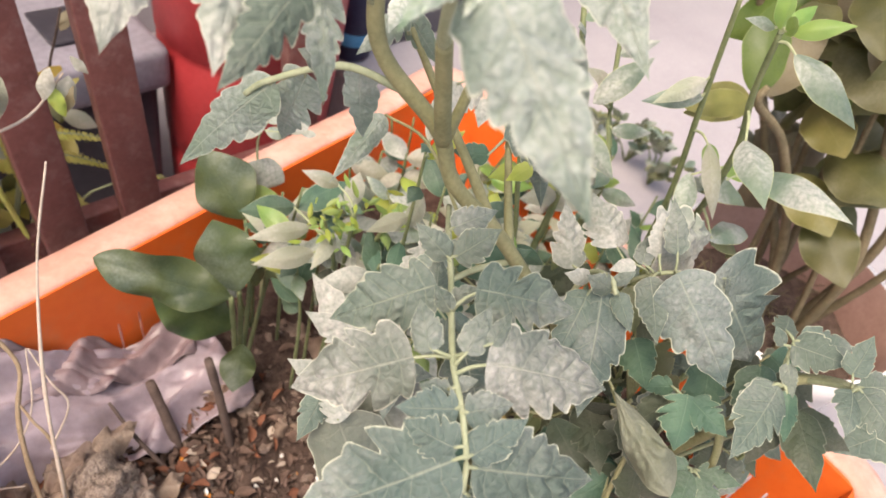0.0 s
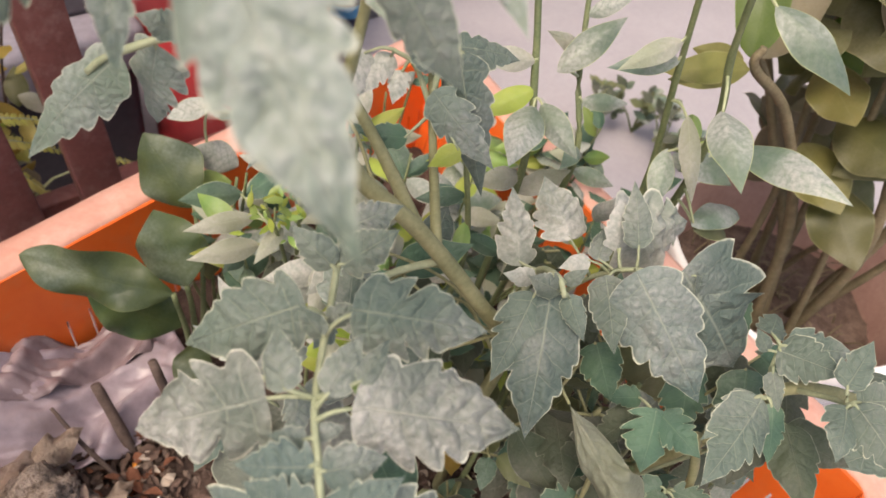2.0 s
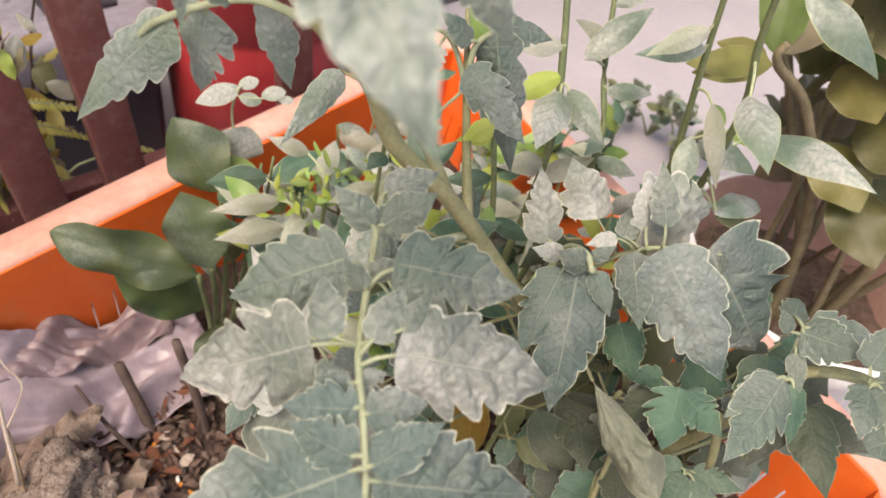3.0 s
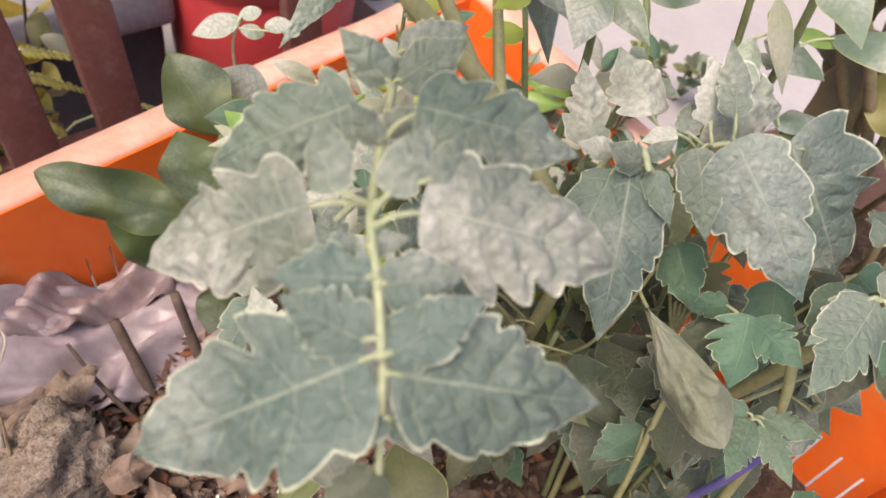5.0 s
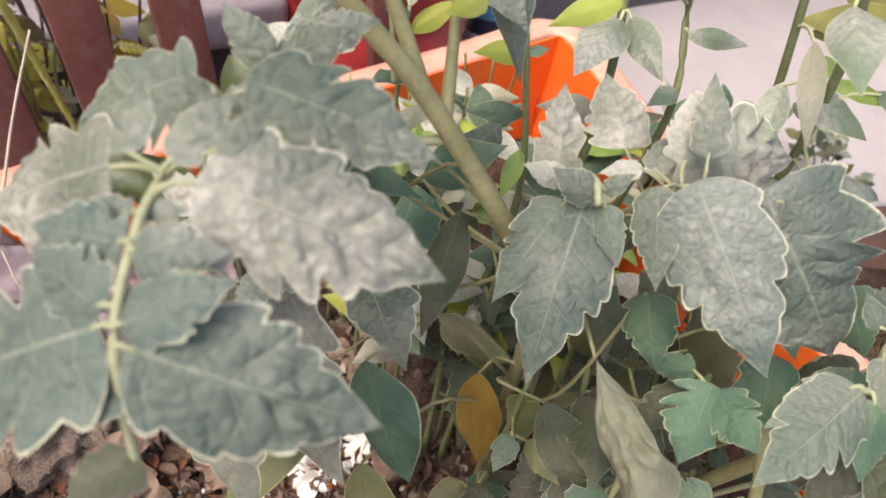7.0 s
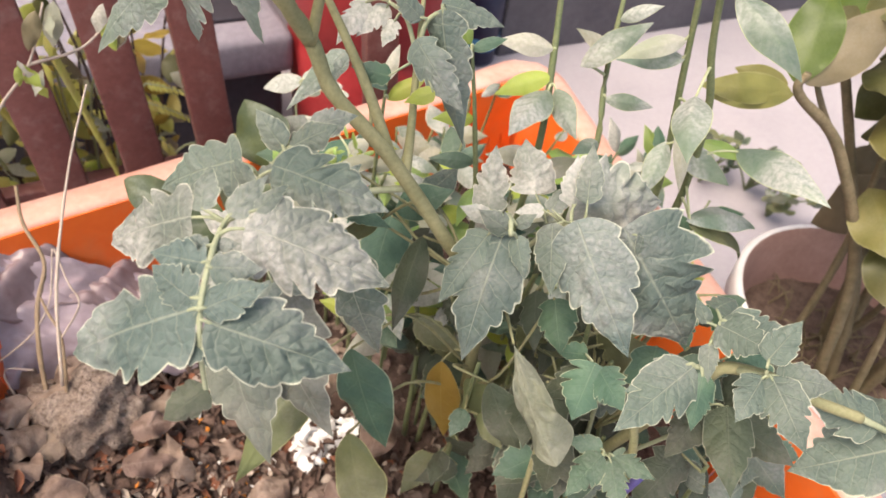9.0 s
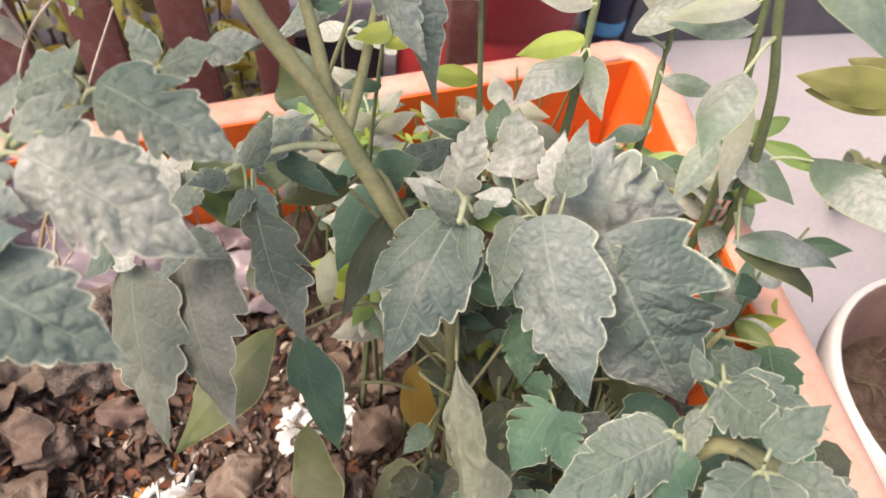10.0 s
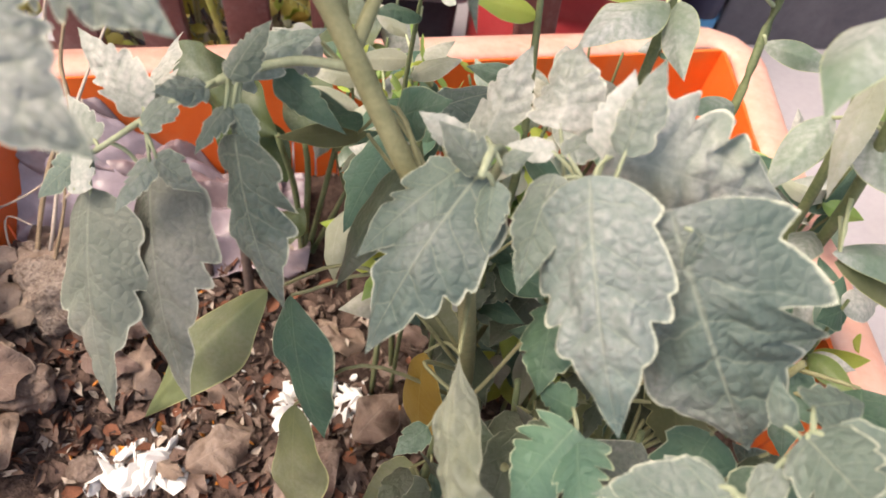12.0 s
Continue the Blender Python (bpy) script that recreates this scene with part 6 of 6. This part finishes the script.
one_leaf("leaf", broad, (0.200, -0.105, 0.262), (0.138, -0.044, 0.280), BROAD, (-0.3, -0.75, 0.5), ratio=0.38, kind="round", fold=-0.15, bend=0.45, wave=0.20, pucker=0.04)
one_leaf("leaf", broad, (0.216, -0.090, 0.243), (0.216, -0.055, 0.285), BROAD, (-0.6, -0.6, 0.5), ratio=0.85, kind="oval", fold=0.1, bend=0.3, wave=0.05, pucker=0.01)
one_leaf("leaf", broad, (0.246, -0.050, 0.266), (0.238, -0.004, 0.302), BROAD, (-0.6, -0.6, 0.5), ratio=0.80, kind="oval", fold=0.1, bend=0.3, pucker=0.01)
one_leaf("leaf", broad, (0.205, -0.098, 0.215), (0.160, -0.075, 0.262), BROAD, (-0.3, -0.75, 0.5), ratio=0.6, kind="oval", fold=0.1, bend=0.3, pucker=0.01)
one_leaf("leaf", broad, (0.215, -0.098, 0.190), (0.190, -0.125, 0.180), BROAD, (-0.4, -0.4, 0.8), ratio=0.7, kind="oval", pucker=0.01)

one_leaf("leaf", broad, (0.2783, -0.0446, 0.2705), (0.2420, -0.0378, 0.2731), PEPPER_YOUNG, (-0.4, -0.6, 0.6), ratio=0.62, kind="oval", fold=0.1, bend=0.3, pucker=0.01)
one_leaf("leaf", broad, (0.2900, -0.0350, 0.2720), (0.2640, -0.0230, 0.2930), PEPPER, (-0.4, -0.6, 0.6), ratio=0.66, kind="oval", fold=0.1, bend=0.3, pucker=0.01)
part("stem", mesh_of("broad_stem", *tube([(0.215, -0.095, 0.12), (0.262, -0.062, 0.22), (0.284, -0.042, 0.270)], 0.0020, 0.0012, 8, 5), STEM_DARK), broad)

# ---- slender sprig with rounded leaves rising by the fence ----
sprig = thing("seedling_sprig", (0.270, -0.03, 0.135), "slender sprig with small rounded pale green leaves", "seedling")
SPRIG = [(0.279, -0.024, 0.326), (0.25, -0.015, 0.317), (0.278, -0.022, 0.326), (0.291, -0.027, 0.33), (0.276, -0.026, 0.321), (0.288, -0.035, 0.318), (0.289, -0.033, 0.322), (0.304, -0.04, 0.325), (0.298, -0.039, 0.32), (0.307, -0.046, 0.32)]
part("stem", mesh_of("sprig_stem", *tube([(0.275, -0.035, 0.12), (0.278, -0.030, 0.22), (0.274, -0.020, 0.30), SPRIG[0], SPRIG[4], SPRIG[8]], 0.0012, 0.0006, 7, 6), STEM_PALE), sprig)
for n, (ratio, kind) in enumerate(((0.46, "oval"), (0.62, "round"), (0.60, "round"), (0.60, "round"), (0.55, "round"))):
    one_leaf("leaf", sprig, SPRIG[2 * n], SPRIG[2 * n + 1], PEPPER, (-0.6, -0.5, 0.6), kind=kind, ratio=ratio, bend=0.3, fold=0.05, curl=0.0, wave=0.02, pucker=0.01, rows=16, cols=4)

# ---- the liner bag, litter and twigs ----
def crumpled(x0, x1, y0, y1, t0, t1, lift, seed, nx=80, ny=36):
    """A stretch of the bag's sheet: broad folds with sharp creases, sinking from the crate's wall to the soil."""
    verts = []
    for j in range(ny + 1):
        for i in range(nx + 1):
            s, t = i / nx, t0 + (t1 - t0) * j / ny
            x = x0 + (x1 - x0) * s + 0.010 * noise.noise(Vector((s * 3, t * 2, 8.0 + seed)))
            y = y0 + (y1 - y0) * t + 0.010 * noise.noise(Vector((s * 4, t * 3, 3.0 + seed)))
            top = max(0.236 - 0.75 * (x - 0.04), 0.150)
            folds = 0.5 - abs(noise.noise(Vector((s * 3.2 + t * 2.4, t * 2.2, 5.0 + seed)))) * 1.6
            creases = 0.5 - abs(noise.noise(Vector((s * 9 - t * 7, t * 6, 2.0 + seed)))) * 1.6
            z = top + (0.143 - top) * t**0.75 + lift + 0.017 * folds + 0.005 * creases + 0.0012 * noise.noise(Vector((s * 40, t * 25, seed)))
            verts.append((x, y, z))
    faces = [(j * (nx + 1) + i, j * (nx + 1) + i + 1, (j + 1) * (nx + 1) + i + 1, (j + 1) * (nx + 1) + i) for j in range(ny) for i in range(nx)]
    return verts, faces


bag = thing("plastic_bag", (0.12, -0.07, 0.143), "crumpled pale lilac plastic bag tucked along the crate's back wall", "bag")
for name, sheet, mat, words in (
    ("sheet", crumpled(0.030, 0.215, -0.034, -0.119, 0.0, 1.0, 0.0, 0.0), BAG, ""),
    ("flap", crumpled(0.026, 0.195, -0.030, -0.112, 0.0, 0.42, 0.007, 4.0, 80, 20), BAG_FLAP, "brownish turned-over lip of the bag"),
):
    piece = part(name, mesh_of(name, *sheet, mat), bag, label=words)
    thick = piece.modifiers.new("thickness", "SOLIDIFY")
    thick.thickness = 0.0008


def clod(at, size, seed, mat, name, label, category, group=""):
    rng = random.Random(seed)
    bm = bmesh.new()
    bmesh.ops.create_icosphere(bm, subdivisions=5 if size[0] > 0.03 else 4, radius=1.0)
    for v in bm.verts:
        p = v.co.copy()
        r = 1 + 0.35 * noise.noise(p * 1.3 + Vector((seed, 0, 0))) + 0.22 * noise.noise(p * 3.1 + Vector((0, seed, 0))) + 0.08 * abs(noise.noise(p * 7)) + 0.09 * noise.noise(p * 17) - 0.10 * max(0.0, noise.noise(p * 9 + Vector((7, 1, seed))))
        v.co = Vector((p.x * size[0], p.y * size[1], p.z * size[2])) * r
    verts, faces = [v.co.copy() for v in bm.verts], [tuple(v.index for v in f.verts) for f in bm.faces]
    bm.free()
    ob = part(name, mesh_of(name, verts, faces, mat), None, Matrix.Translation(at))
    return tagged(ob, label, category, group)


clod((0.080, -0.145, 0.160), (0.036, 0.032, 0.038), 3, CLOD_ROOT, "soil_clod", "large dry grey-brown clod of root-bound soil", "clod", "dry clods")
clod((0.036, -0.168, 0.146), (0.026, 0.024, 0.020), 5, CLOD, "soil_clod", "dry grey-brown clod on the dark soil", "clod", "dry clods")
clod((0.085, -0.085, 0.150), (0.014, 0.016, 0.012), 6, CLOD, "soil_clod", "dry grey-brown clod on the dark soil", "clod", "dry clods")
for k, (x, y, r) in enumerate(((0.110, -0.205, 0.009), (0.060, -0.215, 0.017), (0.175, -0.262, 0.009), (0.150, -0.225, 0.007), (0.205, -0.262, 0.012), (0.230, -0.250, 0.008), (0.095, -0.255, 0.009), (0.265, -0.300, 0.014), (0.130, -0.290, 0.010))):
    clod((x, y, soil_height(x, y) + r * 0.35), (r, r * 0.9, r * 0.75), 20 + k, CLOD, "soil_clod", "dry grey-brown clod on the dark soil", "clod", "dry clods")

TW = "twigs in the crate"
tagged(part("twig", mesh_of("twig", *tube([(0.146, -0.089, 0.187), (0.148, -0.105, 0.160), (0.150, -0.120, 0.13)], 0.0034, 0.0040, 9, 5, 0.06), TWIG)), "broken dark twig sticking out of the soil", "twig", TW)
tagged(part("twig", mesh_of("twig", *tube([(0.118, -0.085, 0.180), (0.124, -0.110, 0.160), (0.135, -0.140, 0.137)], 0.0012, 0.0020, 8, 5, 0.08), TWIG)), "thin brown twig leaning out of the soil", "twig", TW)
tagged(part("twig", mesh_of("twig", *tube([(0.175, -0.118, 0.225), (0.178, -0.130, 0.18), (0.180, -0.142, 0.13)], 0.0030, 0.0034, 9, 5, 0.06), TWIG)), "dark upright twig in the soil", "twig", TW)
for pts, r0, r1, mat, words in (
    ([(0.0466, -0.1875, 0.1378), (0.0531, -0.1534, 0.1689), (0.0568, -0.1179, 0.1995), (0.0639, -0.0920, 0.2245), (0.0755, -0.0732, 0.2464), (0.0695, -0.0481, 0.2629), (0.0716, -0.0289, 0.2795)], 0.0019, 0.0012, STALK, "brown dead stalk standing in the soil"),
    ([(0.0523, -0.1874, 0.1413), (0.0633, -0.1527, 0.1756), (0.0729, -0.1156, 0.2110), (0.0693, -0.0980, 0.2229), (0.0669, -0.0858, 0.2312)], 0.0013, 0.0008, STALK, "brown dead stalk standing in the soil"),
    ([(0.0288, -0.1044, 0.1935), (0.0430, -0.1042, 0.2021), (0.0587, -0.1017, 0.2136), (0.0727, -0.0920, 0.2297), (0.0826, -0.0692, 0.2539)], 0.0008, 0.0005, STRAW, "thin pale curling dry tendril in the soil"),
    ([(0.0349, -0.1811, 0.1358), (0.0449, -0.1615, 0.1575), (0.0464, -0.1498, 0.1677), (0.0346, -0.1215, 0.1832), (0.0346, -0.1106, 0.1920), (0.0513, -0.1196, 0.1948)], 0.0009, 0.0005, STRAW, "thin pale curling dry tendril in the soil"),
    ([(0.0712, -0.1147, 0.2107), (0.0891, -0.1040, 0.2300), (0.0863, -0.0899, 0.2395), (0.0836, -0.0697, 0.2540)], 0.0008, 0.0005, STRAW, "thin pale curling dry tendril in the soil"),
    ([(0.066, -0.140, 0.195), (0.080, -0.100, 0.250), (0.105, -0.05, 0.300), (0.130, -0.02, 0.345)], 0.0014, 0.0006, STRAW, "thin dry straw-coloured stalk standing in the soil"),
):
    tagged(part("dry_stalk", mesh_of("dry_stalk", *tube(pts, r0, r1, 8, 6, 0.12, len(pts)), mat)), words, "stalk", "dry stalks")

# a dead twig with hanging beige leaves in front of the fence
dead = thing("dead_twig", (0.050, -0.02, 0.17), "pale dead twig with a few hanging beige leaves, before the fence", "twig")
DEAD = [(0.052, -0.030, 0.14), (0.050, -0.012, 0.25), (0.070, 0.004, 0.310), (0.100, 0.012, 0.345), (0.118, 0.016, 0.385)]
part("stem", mesh_of("dead_stem", *tube(DEAD, 0.0015, 0.0008, 7, 6, 0.08), STRAW), dead)
part("stem", mesh_of("dead_stem", *tube([DEAD[2], (0.060, 0.008, 0.345), (0.064, 0.012, 0.385), (0.085, 0.014, 0.42)], 0.0014, 0.0008, 7, 6, 0.08), STRAW), dead)
part("stem", mesh_of("dead_stem", *tube([DEAD[3], (0.135, 0.014, 0.352), (0.160, 0.016, 0.375)], 0.0012, 0.0007, 7, 6, 0.08), STRAW), dead)
rng = random.Random(83)
for k in range(22):
    p = Vector(rng.choice([DEAD[3], DEAD[4], (0.064, 0.012, 0.385), (0.085, 0.014, 0.42), (0.160, 0.016, 0.375), (0.060, 0.008, 0.345)])) + Vector((rng.gauss(0, 0.006), 0, rng.gauss(0, 0.008)))
    tip = p + Vector((rng.uniform(-0.012, 0.012), rng.uniform(-0.012, 0.002), rng.uniform(-0.030, -0.012)))
    one_leaf("leaf", dead, p, tip, rng.choice([PALE, SHRUB_DRY, PALE, LIME]), (-0.4, -0.8, 0.4), rng.uniform(-30, 30), pooled=4, kind="oval", ratio=0.42, rows=10, cols=3, wave=0.12, bend=0.8)

# dry leaves on the soil
DL = "dry leaves on the soil"
rng = random.Random(81)
for k in range(38):
    x, y = rng.uniform(0.03, 0.34), rng.uniform(-0.37, -0.07)
    z = soil_height(x, y) + 0.004
    a = rng.uniform(0, 6.28)
    long = rng.uniform(0.018, 0.042)
    tip = (x + long * math.cos(a), y + long * math.sin(a), z + rng.uniform(0.0, 0.012))
    ob = one_leaf("dry_leaf", None, (x, y, z), tip, DRY, (rng.uniform(-0.4, 0.4), rng.uniform(-0.4, 0.4), 1), 0, pooled=9, kind="tomato", lobed=0.14, ratio=0.62, bend=0.8, fold=0.5, curl=0.15, wave=0.28, pucker=0.10, rows=22, cols=4)
    tagged(ob, "curled dry brown leaf lying on the soil", "dry leaf", DL)
for k in range(18):
    x, y = rng.uniform(0.04, 0.12), rng.uniform(-0.20, -0.09)
    z = soil_height(x, y) + rng.uniform(0.012, 0.03)
    a = rng.uniform(0, 6.28)
    tip = (x + 0.035 * math.cos(a), y + 0.035 * math.sin(a), z - 0.008)
    ob = one_leaf("dry_leaf", None, (x, y, z), tip, DRY, (rng.uniform(-0.6, 0.4), rng.uniform(-0.6, 0.4), 1), 0, pooled=9, kind="tomato", lobed=0.14, ratio=0.62, bend=0.8, fold=0.5, curl=0.15, wave=0.28, pucker=0.10, rows=22, cols=4)
    tagged(ob, "curled dry brown leaf lying on the soil", "dry leaf", DL)


for base, tip in (((0.030, -0.195, 0.172), (0.062, -0.228, 0.176)), ((0.062, -0.232, 0.166), (0.030, -0.262, 0.170)), ((0.150, -0.262, 0.150), (0.186, -0.246, 0.158)), ((0.200, -0.285, 0.150), (0.236, -0.262, 0.160)), ((0.048, -0.150, 0.176), (0.018, -0.176, 0.182)), ((0.245, -0.250, 0.150), (0.272, -0.228, 0.166))):
    ob = one_leaf("dry_leaf", None, base, tip, DRY, (-0.3, -0.4, 1), 0, kind="oval", ratio=0.75, bend=1.0, fold=0.3, curl=0.3, wave=0.22, pucker=0.16, rows=26, cols=5)
    tagged(ob, "large curled brown leaf lying on the soil", "dry leaf", DL)


def crumbs(count, area, sizes, mat, name, label, category, seed, flat=1.0):
    """Many small angular bits lying on the soil, as one heap."""
    rng = random.Random(seed)
    verts, faces = [], []
    for _ in range(count):
        cx, cy, sx, sy = rng.choice(area)
        x, y = cx + rng.gauss(0, sx), cy + rng.gauss(0, sy)
        size = rng.uniform(*sizes)
        bm = bmesh.new()
        bmesh.ops.create_icosphere(bm, subdivisions=1, radius=1.0)
        turn = Euler((rng.uniform(0, 6), rng.uniform(0, 6), rng.uniform(0, 6))).to_matrix()
        stretch = Vector((rng.uniform(0.6, 1.5), rng.uniform(0.6, 1.2), rng.uniform(0.3, 0.8) * flat))
        base = len(verts)
        for v in bm.verts:
            p = v.co * rng.uniform(0.75, 1.2)
            p = turn @ Vector((p.x * stretch.x, p.y * stretch.y, p.z * stretch.z)) * size
            verts.append((x + p.x, y + p.y, soil_height(x, y) + size * 0.35 + p.z))
        faces += [tuple(v.index + base for v in f.verts) for f in bm.faces]
        bm.free()
    return tagged(part(name, mesh_of(name, verts, faces, mat, smooth=False)), label, category, kind="stuff")


def flakes(count, area, sizes, mat, name, label, category, seed):
    """Many thin curled shreds strewn over the soil, as one heap."""
    rng = random.Random(seed)
    verts, faces = [], []
    for _ in range(count):
        cx, cy, sx, sy = rng.choice(area)
        x, y = cx + rng.gauss(0, sx), cy + rng.gauss(0, sy)
        long, wide = rng.uniform(*sizes), rng.uniform(0.25, 0.8)
        turn = Euler((rng.uniform(-0.7, 0.7), rng.uniform(-0.7, 0.7), rng.uniform(0, 6.28))).to_matrix()
        at = Vector((x, y, soil_height(x, y) + rng.uniform(0.001, 0.008)))
        base = len(verts)
        for t, w in ((-1, 0.3), (-0.35, 1.0), (0.35, 0.8), (1, 0.2)):
            for side in (-1, 0, 1):
                p = Vector((t * long / 2, side * w * wide * long / 2 * rng.uniform(0.7, 1.2), 0.22 * long * (abs(side) - t * t)))
                verts.append(at + turn @ p)
        for k in range(3):
            for n in range(2):
                a = base + 3 * k + n
                faces.append((a, a + 3, a + 4, a + 1))
    return tagged(part(name, mesh_of(name, verts, faces, mat)), label, category, kind="stuff")


LEFT_SOIL = [(0.10, -0.17, 0.05, 0.05), (0.06, -0.20, 0.03, 0.04), (0.18, -0.24, 0.05, 0.04), (0.14, -0.13, 0.05, 0.03), (0.24, -0.27, 0.05, 0.04)]
flakes(900, LEFT_SOIL, (0.005, 0.016), LITTER, "leaf_litter", "dark brown shreds of dead leaves on the soil", "litter", 101)
flakes(260, LEFT_SOIL, (0.005, 0.014), LITTER_RED, "bark_litter", "red-brown shreds of bark and peel on the soil", "litter", 102)
flakes(160, LEFT_SOIL, (0.004, 0.012), STRAW, "straw_litter", "pale straw shreds on the soil", "litter", 103)
crumbs(70, [(0.240, -0.215, 0.012, 0.012), (0.120, -0.254, 0.012, 0.010), (0.215, -0.215, 0.014, 0.012), (0.150, -0.25, 0.02, 0.02), (0.18, -0.20, 0.03, 0.02)], (0.0015, 0.0042), WHITE_BIT, "perlite", "white perlite and eggshell bits on the dark soil", "perlite", 91)
crumbs(45, [(0.246, -0.224, 0.011, 0.009), (0.214, -0.220, 0.007, 0.007), (0.125, -0.257, 0.014, 0.008)], (0.007, 0.0105), WHITE_BIT, "eggshell_pieces", "large white pieces of eggshell on the soil", "eggshell", 96, 0.6)
crumbs(60, [(0.245, -0.222, 0.012, 0.010), (0.214, -0.220, 0.008, 0.008), (0.125, -0.257, 0.014, 0.008)], (0.004, 0.0080), WHITE_BIT, "eggshell", "larger white crumbs of eggshell on the soil", "eggshell", 92, 0.5)
crumbs(60, [(0.12, -0.20, 0.04, 0.04), (0.20, -0.24, 0.05, 0.04)], (0.0015, 0.004), ORANGE_BIT, "peel_bits", "dried orange peel shreds scattered on the soil", "peel", 93, 0.5)
crumbs(900, [(0.15, -0.20, 0.07, 0.08), (0.30, -0.25, 0.08, 0.08)], (0.0012, 0.005), CLOD, "soil_crumbs", "dry grey-brown crumbs scattered on the soil", "crumbs", 94)
crumbs(700, [(0.15, -0.20, 0.07, 0.08), (0.30, -0.25, 0.08, 0.08)], (0.0012, 0.005), SOIL, "soil_grains", "dark brown lumps of soil", "soil", 95)
tagged(part("cord", mesh_of("cord", *tube([(0.300, -0.372, 0.20), (0.306, -0.385, 0.25), (0.300, -0.392, 0.30), (0.304, -0.396, 0.34)], 0.0022, 0.0022, 8, 6), VIOLET)), "violet plastic cord hanging by the stems", "cord")
